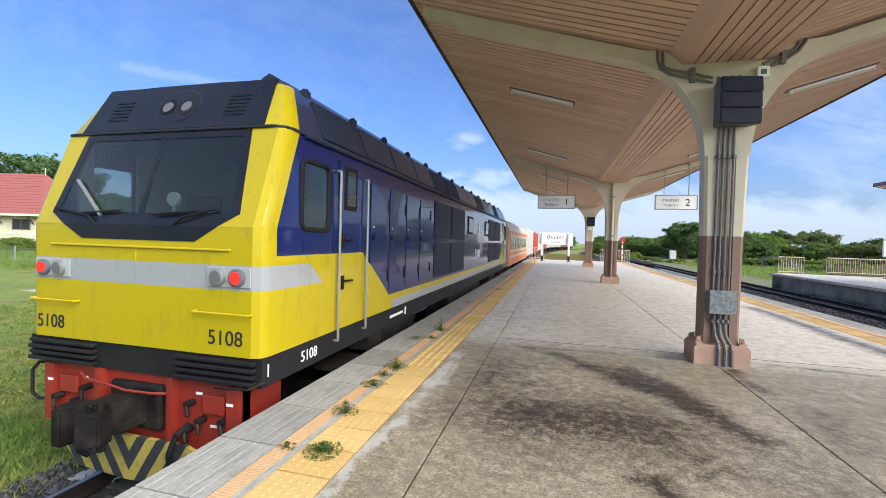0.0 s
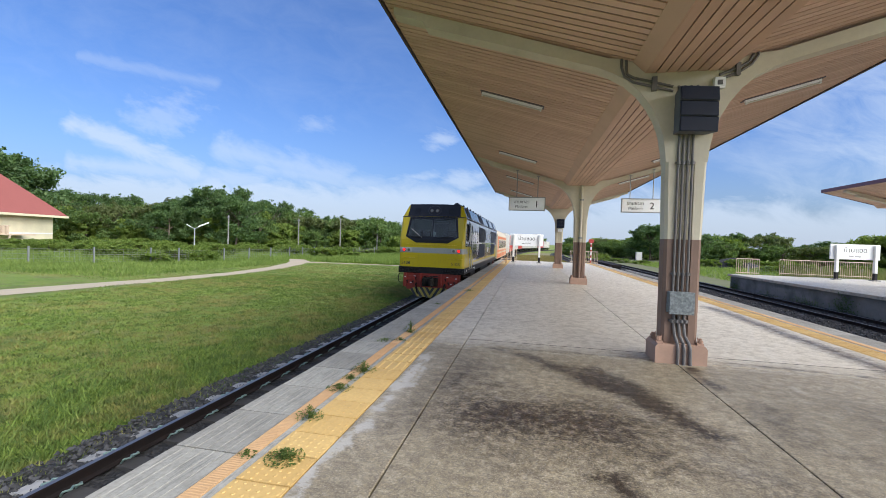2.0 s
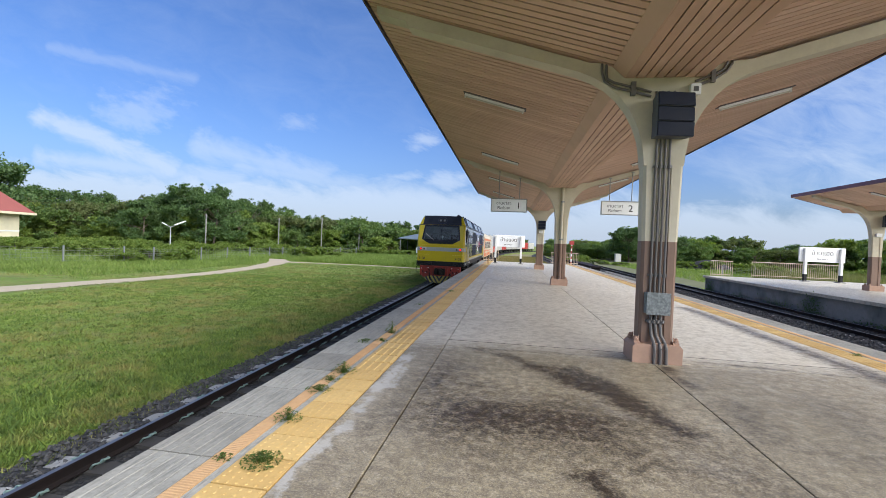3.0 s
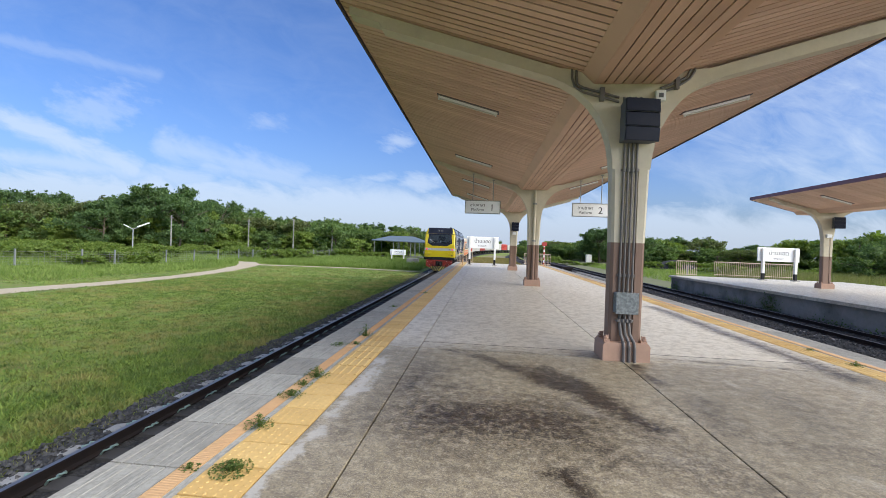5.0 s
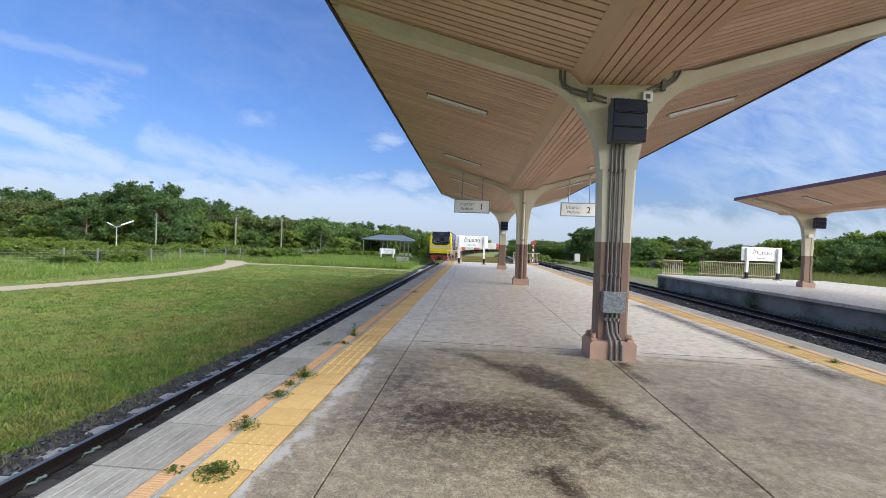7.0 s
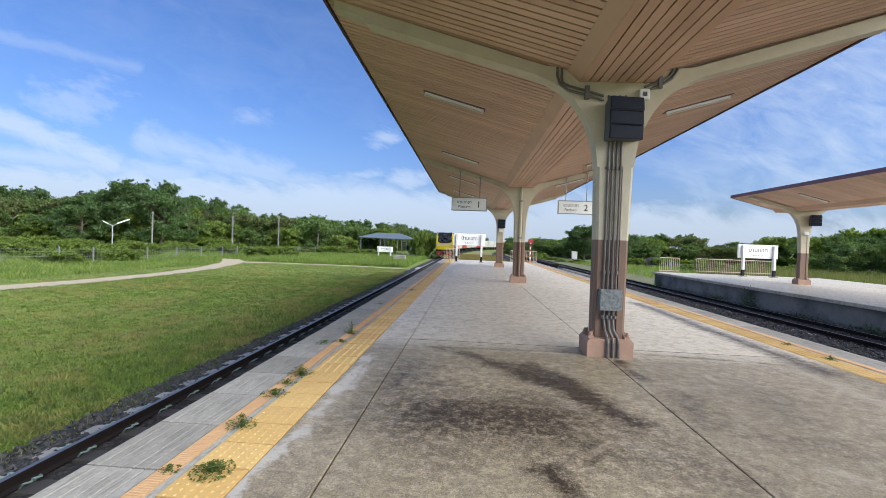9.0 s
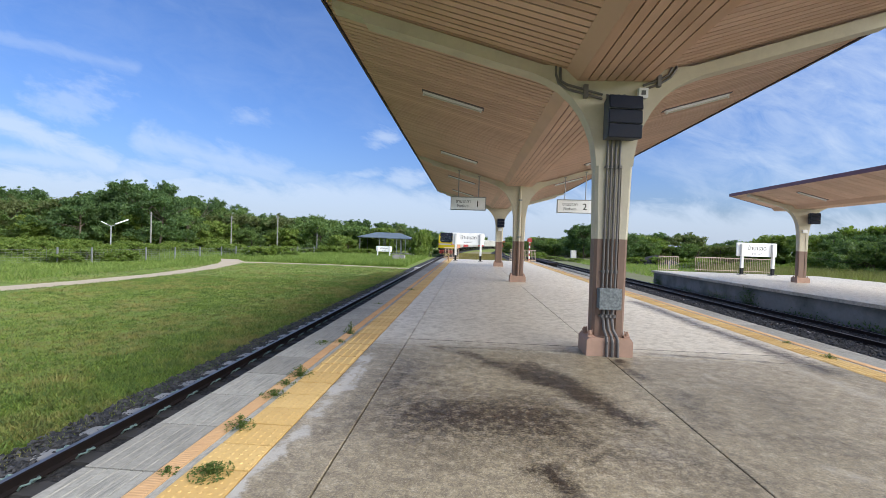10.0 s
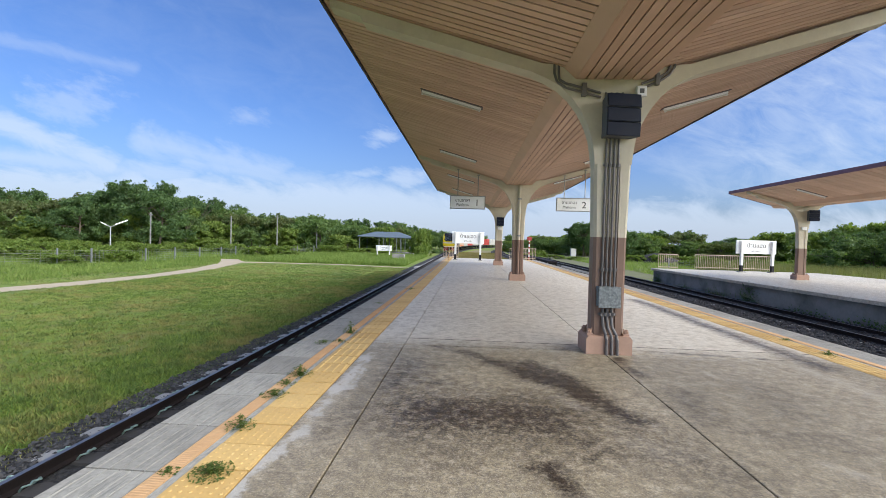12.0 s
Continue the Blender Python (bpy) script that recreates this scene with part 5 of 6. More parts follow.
        for s in (-1, 1):
            part("stiffener", bm_box(min(s * 0.40, s * 0.46), max(s * 0.40, s * 0.46), -0.02, 0.062, 0.45, 1.068), M_RED, rb)
            part("side_plate", bm_box(min(s * 1.02, s * 1.14), max(s * 1.02, s * 1.14), 0.0, 0.6, 0.50, 1.06), M_RED, rb)
            part("valve_box", bm_box(min(s * 0.75, s * 0.98), max(s * 0.75, s * 0.98), 0.02, 0.062, 0.78, 0.95, bevel=0.01), M_RED, rb)
        for s in (-1, 1):
            for u, z in ((0.62, 0.86), (0.74, 0.72), (0.98, 0.74), (0.60, 0.62)):
                bb = bmesh.new()
                rod(bb, (s * u, 0.07, z), (s * u, -0.03, z), 0.032, 8)
                rod(bb, (s * u, -0.02, z - 0.02), (s * u + 0.04, -0.05, z - 0.09), 0.018, 6)
                part("cock", bb, M_STEEL, rb)
            bb = bmesh.new()
            pipe(bb, [(s * 0.60, 0.03, 0.66), (s * 0.58, -0.09, 0.60), (s * 0.55, -0.13, 0.45), (s * 0.53, -0.10, 0.30), (s * 0.50, -0.04, 0.24)], 0.026, 8)
            part("air_hose", bb, M_RUBBER, rb, "black brake hose")
            for u, z in ((0.68, 0.94), (1.06, 0.90), (0.84, 0.66)):
                part("stencil_bar", bm_box(s * u - 0.035, s * u + 0.035, -0.004 if u > 1 else 0.055, -0.001 if u > 1 else 0.0585, z - 0.012, z + 0.012), M_WHITEINK, rb)
        bb = bmesh.new()
        pipe(bb, [(-0.62, -0.03, 1.02), (-0.5, -0.07, 0.985), (-0.2, -0.09, 0.97), (0.0, -0.09, 0.94), (0.25, -0.06, 0.93), (0.38, 0.0, 0.92)], 0.012, 6)
        part("uncoupling_rod", bb, M_RED, rb)
        bb = bmesh.new()
        pipe(bb, [(-1.14, 0.1, 1.03), (-1.30, 0.05, 1.03), (-1.36, 0.03, 0.95), (-1.36, 0.03, 0.72), (-1.30, 0.05, 0.66), (-1.14, 0.1, 0.66)], 0.016, 6)
        part("step_rail", bb, M_RUST, rb)
        # knuckle coupler
        bb = bmesh.new()
        box(bb, -0.30, 0.30, 0.0, 0.08, 0.55, 0.98, bevel=0.03)
        cp = part("coupler", bb, M_STEEL, parent, "greasy dark knuckle coupler")
        bb = bmesh.new()
        prism(bb, [(-0.15, 0.05), (0.15, 0.05), (0.12, -0.34), (-0.12, -0.34)], "z", 0.63, 0.90)
        part("shank", bb, M_STEEL, cp)
        bb = bmesh.new()
        prism(bb, [(-0.22, -0.30), (0.12, -0.30), (0.22, -0.38), (0.10, -0.42), (0.0, -0.40), (-0.08, -0.44), (-0.10, -0.56), (-0.20, -0.56), (-0.25, -0.44)], "z", 0.60, 0.92)
        bmesh.ops.bevel(bb, geom=bb.edges[:], offset=0.02, segments=2, affect="EDGES")
        part("coupler_head", bb, M_STEEL, cp)
        bb = bmesh.new()
        prism(bb, [(0.10, -0.38), (0.22, -0.36), (0.24, -0.50), (0.12, -0.58), (0.03, -0.54), (0.05, -0.47), (0.10, -0.47)], "z", 0.63, 0.89)
        bmesh.ops.bevel(bb, geom=bb.edges[:], offset=0.015, segments=2, affect="EDGES")
        part("knuckle", bb, M_STEEL, cp)
        bb = bmesh.new()
        rod(bb, (0.16, -0.42, 0.56), (0.16, -0.42, 0.97), 0.035, 10)
        part("pin", bb, M_STEEL, cp)
        bb = bmesh.new()
        prism(bb, [(-0.88, 0.40), (-0.62, 0.50), (0.62, 0.50), (0.88, 0.40), (0.62, 0.13), (0.0, 0.09), (-0.62, 0.13)], "y", -0.045, -0.005)
        part("plough", bb, M_STRIPE, parent, "yellow and black striped plough plate")

    tail = part("cab_end", bm_box(-0.3, 0.3, 0.3, 0.4, 1.6, 1.9), M_LIVERY, e)
    cab_end(tail)
    nose = part("cab_end", bm_box(-0.3, 0.3, 0.3, 0.4, 1.6, 1.9), M_LIVERY, e, "", pose(0, L, 0, 0, 0, 180))
    cab_end(nose)

    def seal_ring(bb, s, X, y0, y1, z0, z1, r, w):
        """A rounded rubber frame on the side wall."""
        def outline(d):
            rr, pts = max(r - d, 0.02), []
            for cy, cz, a0 in ((y1 - d - rr, z1 - d - rr, 0), (y0 + d + rr, z1 - d - rr, 90), (y0 + d + rr, z0 + d + rr, 180), (y1 - d - rr, z0 + d + rr, 270)):
                for k in range(5):
                    a = radians(a0 + 22.5 * k)
                    pts.append((cy + math.cos(a) * rr, cz + math.sin(a) * rr))
            return pts
        rows = [[bb.verts.new((s * (X + o), y, z)) for y, z in outline(d)] for d, o in ((0.0, -0.004), (0.008, 0.018), (w - 0.012, 0.018), (w, -0.012))]
        for a, c in zip(rows, rows[1:]):
            for k in range(len(a)):
                q = (k + 1) % len(a)
                bb.faces.new((a[k], a[q], c[q], c[k]))
        bmesh.ops.recalc_face_normals(bb, faces=bb.faces[:])

    # side fittings, on both sides
    for s in (1, -1):
        X = 1.36

        def plate(name, y0, y1, z0, z1, mat, proud=0.012, label="", bevel=0.0, parent=body):
            """A thin panel on the side wall."""
            a, c = sorted((s * (X - 0.002), s * (X + proud)))
            return part(name, bm_box(a, c, y0, y1, z0, z1, bevel=bevel), mat, parent, label)

        def window(y0, y1, z0, z1):
            plate("window_seal", y0 - 0.05, y1 + 0.05, z0 - 0.05, z1 + 0.05, M_RUBBER, 0.016, "", 0.007)
            plate("side_window", y0, y1, z0, z1, M_GLASS, 0.02, "dark side window", 0.003)
        for mirror in (False, True):
            Y = (lambda y: L - y) if mirror else (lambda y: y)
            o = lambda a, c: tuple(sorted((Y(a), Y(c))))
            w0, w1 = o(0.58, 1.06)
            bb = bmesh.new()
            seal_ring(bb, s, X, w0 - 0.045, w1 + 0.045, 2.425, 3.155, 0.11, 0.052)
            part("window_seal", bb, M_RUBBER, body, "rounded black rubber window seal")
            part("side_window", bm_box(*sorted((s * 1.345, s * 1.352)), w0, w1, 2.47, 3.12), M_PANE, body, "clear cab side window")
            d = plate("cab_door", *o(1.30, 1.90), 1.40, 3.26, M_LIVERY, 0.006, "cab door in yellow and blue")
            window(*o(1.46, 1.67), 2.75, 3.16)
            for z in (2.36, 1.88):
                bb = bmesh.new()
                box(bb, min(s * X, s * (X + 0.02)), max(s * X, s * (X + 0.02)), min(Y(1.36), Y(1.42)), max(Y(1.36), Y(1.42)), z - 0.10, z + 0.06)
                rod(bb, (s * (X + 0.035), Y(1.38), z), (s * (X + 0.035), Y(1.60), z - 0.01), 0.013, 6)
                part("door_handle", bb, M_STEEL, d)
            for yy in (1.24, 1.96):
                bb = bmesh.new()
                pipe(bb, [(s * X, Y(yy), 3.12), (s * (X + 0.05), Y(yy), 3.12), (s * (X + 0.05), Y(yy), 1.22), (s * X, Y(yy), 1.22)], 0.016, 8)
                part("grab_rail", bb, M_CHROME, body, "bare metal grab rail")
            bb = bmesh.new()
            box(bb, min(s * 1.1, s * 1.36), max(s * 1.1, s * 1.36), *o(1.28, 1.92), 0.55, 0.60)
            box(bb, min(s * 1.1, s * 1.36), max(s * 1.1, s * 1.36), *o(1.28, 1.92), 0.85, 0.89)
            part("step", bb, M_STEEL, body)
            if s > 0:
                words("5108", 0.15, pose(X + 0.004, 0.74 if not mirror else L - 0.74, 1.19, 90, 0, 90), M_WHITEINK, body, "fleet_number")
                words("1", 0.16, pose(X + 0.004, 0.10 if not mirror else L - 0.12, 1.20, 90, 0, 90), M_WHITEINK, body, "end_number")
        for i, (y0, y1) in enumerate(((2.15, 2.79), (2.83, 3.50), (3.56, 4.24), (4.29, 4.95))):
            p = plate("access_door", y0, y1, 1.62, 3.10, M_LIVERY, 0.008, "", 0.003)
            bb = bmesh.new()
            rod(bb, (s * X, y0 + 0.09, 2.40), (s * (X + 0.020), y0 + 0.09, 2.40), 0.040, 12)
            rod(bb, (s * (X + 0.020), y0 + 0.09, 2.40), (s * (X + 0.030), y0 + 0.09, 2.40), 0.018, 8)
            part("latch", bb, M_STEEL, p)
            part("tag", bm_box(*sorted((s * X, s * (X + 0.012))), y0 + 0.07, y0 + 0.11, 2.52, 2.55), M_ORANGE, p)
            for z in (2.85, 1.85):
                bb = bmesh.new()
                rod(bb, (s * (X + 0.015), y1 - 0.01, z - 0.09), (s * (X + 0.015), y1 - 0.01, z + 0.09), 0.009, 6)
                part("hinge", bb, M_RUBBER, p)
        for y0, y1 in ((5.25, 6.62), (6.70, 8.20), (12.55, 14.1), (14.2, 15.8)):
            for z0, z1 in ((1.60, 2.32), (2.40, 3.18)):
                g = plate("louvre_panel", y0, y1, z0, z1, M_GRILLE, 0.010, "dark louvred grille", 0.003)
                bb = bmesh.new()
                k = z0 + 0.05
                while k < z1 - 0.04:
                    a, c = sorted((s * (X + 0.01), s * (X + 0.026)))
                    box(bb, a, c, y0 + 0.05, y1 - 0.05, k, k + 0.018)
                    k += 0.05
                part("louvre", bb, M_GRILLE, g)
        for y0 in (8.75, 11.75):
            window(y0, y0 + 0.6, 2.62, 3.02)
        bb = bmesh.new()
        rod(bb, (s * X, 10.5, 2.75), (s * (X + 0.012), 10.5, 2.75), 0.14, 20)
        part("emblem", bb, M_WHITEINK, body, "small round white emblem")
        words("5108", 0.42, pose(s * (X + 0.004), 10.3, 1.95, 90, 0, 90 * s), M_WHITEINK, body, "fleet_number")
        part("stencil_bar", bm_box(*sorted((s * 1.352, s * 1.357)), 2.95, 3.5, 1.17, 1.21), M_WHITEINK, body)
        part("stencil_bar", bm_box(*sorted((s * 1.352, s * 1.357)), 3.60, 3.66, 1.13, 1.25), M_WHITEINK, body)
        # sole bar and underframe boxes
        part("sole_bar", bm_box(*sorted((s * 1.20, s * 1.35)), 0.6, L - 0.6, 1.06, 1.322), M_BLACK, e, "black sole bar")
        part("battery_box", bm_box(*sorted((s * 1.05, s * 1.345)), 2.2, 2.65, 0.86, 1.09, bevel=0.01), M_STEEL, e)
        for y0, y1 in ((2.9, 4.4), (7.0, 11.4), (13.6, 15.2)):
            part("underframe_box", bm_box(*sorted((s * 0.7, s * 1.28)), y0, y1, 0.42, 1.02, bevel=0.04), M_STEEL, e)
        # roof slope panels, lifting hooks, cant rail
        bb = bmesh.new()
        rod(bb, (s * 1.365, 0.6, 3.36), (s * 1.365, L - 0.6, 3.36), 0.022, 8)
        part("cant_rail", bb, M_GRILLE, body)
        ys_ = [0.95, 2.05, 3.1, 4.2, 5.3, 6.4, 7.6, 8.9, 10.2, 11.5, 12.8, 14.1, 15.4, 16.7, 17.6]
        for y0, y1 in zip(ys_, ys_[1:]):
            bb = bmesh.new()
            q = lambda t_, off: (s * (1.340 - 0.178 * t_ + off * 0.92), 3.40 + 0.44 * t_ + off * 0.40)
            pts = [q(0.04, 0), q(0.04, 0.018), q(0.96, 0.018), q(0.96, 0)]
            prism(bb, pts, "y", y0 + 0.03, y1 - 0.03)
            part("roof_panel", bb, M_GRILLE if y0 in (0.95, 5.3, 10.2, 14.1, 6.4) else M_LIVERY, body)
            bb = bmesh.new()
            box(bb, min(s * 1.08, s * 1.16), max(s * 1.08, s * 1.16), y0 - 0.05, y0 + 0.05, 3.83, 3.925, bevel=0.01)
            rod(bb, (s * 1.12, y0 - 0.03, 3.92), (s * 1.12, y0 + 0.03, 3.935), 0.026, 6)
            part("roof_hook", bb, M_GRILLE, body)
    for y0, y1 in ((2.4, 4.6), (6.0, 9.6), (10.2, 13.0), (13.6, 16.0)):
        bb = bmesh.new()
        box(bb, -0.85, 0.85, y0, y1, 3.92, 3.99, bevel=0.03)
        part("roof_hatch", bb, M_GRILLE, body)
    bb = bmesh.new()
    prism(bb, [(0.74, 3.92), (1.02, 3.92), (0.97, 3.98), (0.88, 4.03), (0.80, 3.99)], "y", 0.68, 0.98)
    part("horn_cover", bb, M_GRILLE, body)
    for yb in (3.4, L - 3.4):
        bg_ = part("bogie", bm_box(-0.9, 0.9, yb - 1.9, yb + 1.9, 0.35, 0.62, bevel=0.05), M_STEEL, e)
        for k in (-1.55, 0, 1.55):
            bb = bmesh.new()
            for s in (-1, 1):
                rod(bb, (s * 0.50, yb + k, 0.46), (s * 0.60, yb + k, 0.46), 0.46, 24)
                rod(bb, (s * 0.60, yb + k, 0.46), (s * 0.93, yb + k, 0.46), 0.12, 10)
            rod(bb, (-0.6, yb + k, 0.46), (0.6, yb + k, 0.46), 0.09, 10)
            part("wheelset", bb, M_STEEL, bg_)
    return tagged(e, "blue and yellow diesel locomotive with lit red tail lamps", "locomotive")


engine_ob = engine()


def coach():
    """Short cream and orange passenger van; origin at rail level under its trailing end."""
    c = empty("passenger_coach")
    L = 15.0
    bm = bmesh.new()
    prism(bm, [(-1.36, 1.05), (1.36, 1.05), (1.36, 3.05), (1.20, 3.45), (0.7, 3.72), (0, 3.80), (-0.7, 3.72), (-1.20, 3.45), (-1.36, 3.05)], "y", 0, L)
    body = part("body", bm, M_COACH, c, "cream coach body")
    for s in (-1, 1):
        for z0, z1 in ((1.10, 1.45), (1.62, 1.76), (2.78, 2.98)):
            part("band", bm_box(*sorted((s * 1.355, s * 1.368)), 0.02, L - 0.02, z0, z1), M_COACHRED, body, "orange-red band")
        y = 1.5
        while y < L - 1.5:
            part("window", bm_box(*sorted((s * 1.355, s * 1.372)), y, y + 0.75, 1.95, 2.65, bevel=0.004), M_DARKWIN, body)
            y += 1.15
        part("door", bm_box(*sorted((s * 1.355, s * 1.375)), 0.35, 1.1, 1.1, 2.95), M_COACHRED, body)
    part("gangway", bm_box(-0.5, 0.5, -0.25, 0.02, 1.1, 3.2, bevel=0.03), M_RUBBER, c)
    part("gangway", bm_box(-0.5, 0.5, L - 0.02, L + 0.25, 1.1, 3.2, bevel=0.03), M_RUBBER, c)
    for y in (2.4, L - 2.4):
        bm = bmesh.new()
        box(bm, -0.95, 0.95, y - 1.3, y + 1.3, 0.35, 0.7, bevel=0.04)
        for k in (-0.9, 0.9):
            for s in (-1, 1):
                rod(bm, (s * 0.5, y + k, 0.43), (s * 0.62, y + k, 0.43), 0.43, 20)
        part("bogie", bm, M_STEEL, c)
    return tagged(c, "cream passenger coach with orange-red bands", "coach")


def container_wagon(mat, label):
    w = empty("container_wagon")
    L = 13.4
    part("deck", bm_box(-1.25, 1.25, 0, L, 0.85, 1.08, bevel=0.02), M_STEEL, w)
    bm = bmesh.new()
    box(bm, -1.22, 1.22, 0.5, 12.7, 1.08, 3.67, bevel=0.01)
    box_ = part("container", bm, mat, w, label)
    bm = bmesh.new()
    for s in (-1, 1):
        y = 0.65
        while y < 12.5:
            box(bm, min(s * 1.215, s * 1.25), max(s * 1.215, s * 1.25), y, y + 0.14, 1.2, 3.55)
            y += 0.28
    for x in (-0.8, -0.3, 0.3, 0.8):
        box(bm, x - 0.03, x + 0.03, 0.46, 0.51, 1.15, 3.6)
    part("corrugation", bm, mat, box_)
    for y in (1.9, L - 1.9):
        bm = bmesh.new()
        box(bm, -0.95, 0.95, y - 1.1, y + 1.1, 0.35, 0.7, bevel=0.03)
        for k in (-0.85, 0.85):
            for s in (-1, 1):
                rod(bm, (s * 0.5, y + k, 0.42), (s * 0.62, y + k, 0.42), 0.42, 16)
        part("bogie", bm, M_STEEL, w)
    return tagged(w, label, "wagon", "container wagons of the train")


coach_ob = coach()
wag_a = container_wagon(M_CONTA, "flat wagon with a grey-white corrugated container")
wag_b = container_wagon(M_CONTB, "flat wagon with a red corrugated container")
train = [(engine_ob, 0.0, ENGINE_LEN), (coach_ob, 19.6, 15.0)]
s0 = 35.6
for i in range(10):
    src = (wag_a, wag_b)[i in (1, 4, 8)]
    ob = src if i < 2 else copy_thing(src, pose(0, 0, 0))
    train.append((ob, s0, 13.4))
    s0 += 14.4


def tail_at(t):
    """Metres along the line of the train's trailing end at t seconds."""
    return TAIL_Y + TAIL_V * t + TAIL_A * t * t


TAIL_Y, TAIL_V, TAIL_A = 2.485, 6.897, 0.0


def train_rows(off, length):
    rows = []
    for i in range(0, 25):
        t = 0.5 * i
        a = tail_at(t) + off
        x0, y0, h0 = track_at(a)
        x1, y1, h1 = track_at(a + length)
        rows.append((t, pose(x0, y0, RAIL, 0, 0, -math.degrees(math.atan2(x1 - x0, y1 - y0)))))
    return rows

# ---- lawn, weeds, trees ----


def blades(name, n, place, h0, h1, width, mat, label, category="grass", lean=0.6):
    """Many thin upright triangles; place(n) gives their feet."""
    p = place(n)
    rim0, rim1 = (np.interp(p[:, 1], [r[2] for r in DIRT], [r[i] for r in DIRT]) for i in (0, 1))
    bare = (p[:, 0] > rim0 + 0.15) & (p[:, 0] < rim1 - 0.15) & (p[:, 1] < 44)
    p = p[~bare]
    n = len(p)
    h = rng.uniform(h0, h1, n)
    a = rng.uniform(0, 6.283, n)
    w = width * rng.uniform(0.6, 1.4, n)
    dx, dy = np.cos(a) * w, np.sin(a) * w
    tip = p + np.stack([rng.normal(0, lean, n) * h, rng.normal(0, lean, n) * h, h], 1)
    v = np.empty((n, 3, 3))
    v[:, 0] = p + np.stack([dx, dy, 0 * dx], 1)
    v[:, 1] = p - np.stack([dx, dy, 0 * dx], 1)
    v[:, 2] = tip
    f = np.arange(3 * n).reshape(-1, 3)
    return tagged(raw(name, v.reshape(-1, 3), f, mat), label, category, kind="stuff")


def lawn_place(x0, x1, y0, y1, power=1.0):
    def place(n):
        x = x1 - (x1 - x0) * rng.uniform(0, 1, n) ** power
        y = y0 + (y1 - y0) * rng.uniform(0, 1, n) ** power
        return np.stack([x, y, np.full(n, GROUND)], 1)
    return place


blades("lawn_grass", 150000, lawn_place(-17, -5.35, 3, 30, 1.5), 0.015, 0.045, 0.008, M_BLADE, "short mown green grass of the lawn")
blades("lawn_grass", 50000, lawn_place(-38, -5.4, 18, 39, 1.1), 0.025, 0.07, 0.018, M_BLADE, "short mown green grass of the lawn")


def tufts(n):
    """Feet gathered in ragged clumps over the lawn."""
    k = n // 14
    near = rng.uniform(0, 1, k) < 0.7
    x = np.where(near, -5.4 - 13 * rng.uniform(0, 1, k) ** 1.1, -5.4 - 30 * rng.uniform(0, 1, k))
    y = np.where(near, 3 + 22 * rng.uniform(0, 1, k) ** 1.1, 14 + 25 * rng.uniform(0, 1, k))
    keep = (x > -21 + np.clip(y - 22, 0, 20) * 0.05)
    x, y = np.repeat(x[keep], 14), np.repeat(y[keep], 14)
    s = rng.uniform(0.04, 0.16, keep.sum()).repeat(14)
    return np.stack([x + rng.normal(0, 1, len(x)) * s, y + rng.normal(0, 1, len(x)) * s, np.full(len(x), GROUND)], 1)


blades("lawn_tufts", 110000, tufts, 0.03, 0.08, 0.014, M_BLADE, "uneven clumps of grass standing out of the lawn")
blades("verge_grass", 30000, lawn_place(-7.4, -4.92, 2, 34, 1.3), 0.04, 0.14, 0.010, M_BLADE, "taller grass along the ballast edge")


def weed_place(n):
    x = rng.uniform(-95, -5.5, n)
    y = 41.5 + rng.uniform(0, 1, n) ** 1.3 * 30 - np.clip(-x - 26, 0, 16) * 0.9
    keep = (np.abs(x + 22) > 3.2) | (y > 44)
    keep &= (x < -6.2 - (y - 40) * 0.02)
    return np.stack([x, y, np.full(n, GROUND)], 1)[keep]


blades("tall_weeds", 90000, weed_place, 0.10, 0.55, 0.035, M_WEED, "rough tall weeds and grass beyond the path", "weeds")
blades("tall_weeds", 90000, lawn_place(-75, -22.5, 19, 47), 0.06, 0.30, 0.024, M_WEED, "rough grass and weeds beyond the dirt path", "weeds")
blades("tall_weeds", 34000, lawn_place(-22.5, -6.5, 41.5, 66), 0.15, 0.65, 0.026, M_WEED, "rough tall weeds and grass beyond the path", "weeds")
blades("tall_weeds", 30000, lawn_place(17, 62, 38, 80), 0.10, 0.55, 0.035, M_WEED, "rough weeds between the tracks ahead", "weeds")
blades("tall_reeds", 40000, lawn_place(23.8, 44, 16, 46), 0.7, 1.6, 0.032, M_REED, "pale tall reeds behind the far platform", "reeds", 0.14)
blades("dry_grass", 30000, lawn_place(-2.2, 6.0, 37.8, 100, 1.3), 0.05, 0.25, 0.03, M_DRY, "dry grass between the tracks beyond the platform end", "grass")


def sprout(n, r, h, mat):
    """A low weed growing from a joint: thin stalks with small leaves."""
    v, f = [], []
    for _ in range(n):
        a, d = rng.uniform(0, 6.283), min(abs(rng.normal(0, r)), 1.5 * r)
        x, y, z = math.cos(a) * d, math.sin(a) * d, rng.uniform(0.1, 1.0) * h * max(0.25, 1 - d / (2.2 * r))
        s = rng.uniform(0.005, 0.013)
        b = rng.uniform(0, 6.283)
        c, e = math.cos(b) * s, math.sin(b) * s
        i = len(v)
        v += [(x - c, y - e, z), (x - e * 0.5, y + c * 0.5, z + s * 0.5), (x + c, y + e, z + s * rng.uniform(-0.4, 0.8)), (x + e * 0.5, y - c * 0.5, z)]
        f.append((i, i + 1, i + 2, i + 3))
        if rng.uniform() < 0.35:
            i = len(v)
            v += [(x * 0.3, y * 0.3, 0.0), (x * 0.3 + 0.004, y * 0.3, 0.0), (x, y, z)]
            f.append((i, i + 1, i + 2))
    return v, f


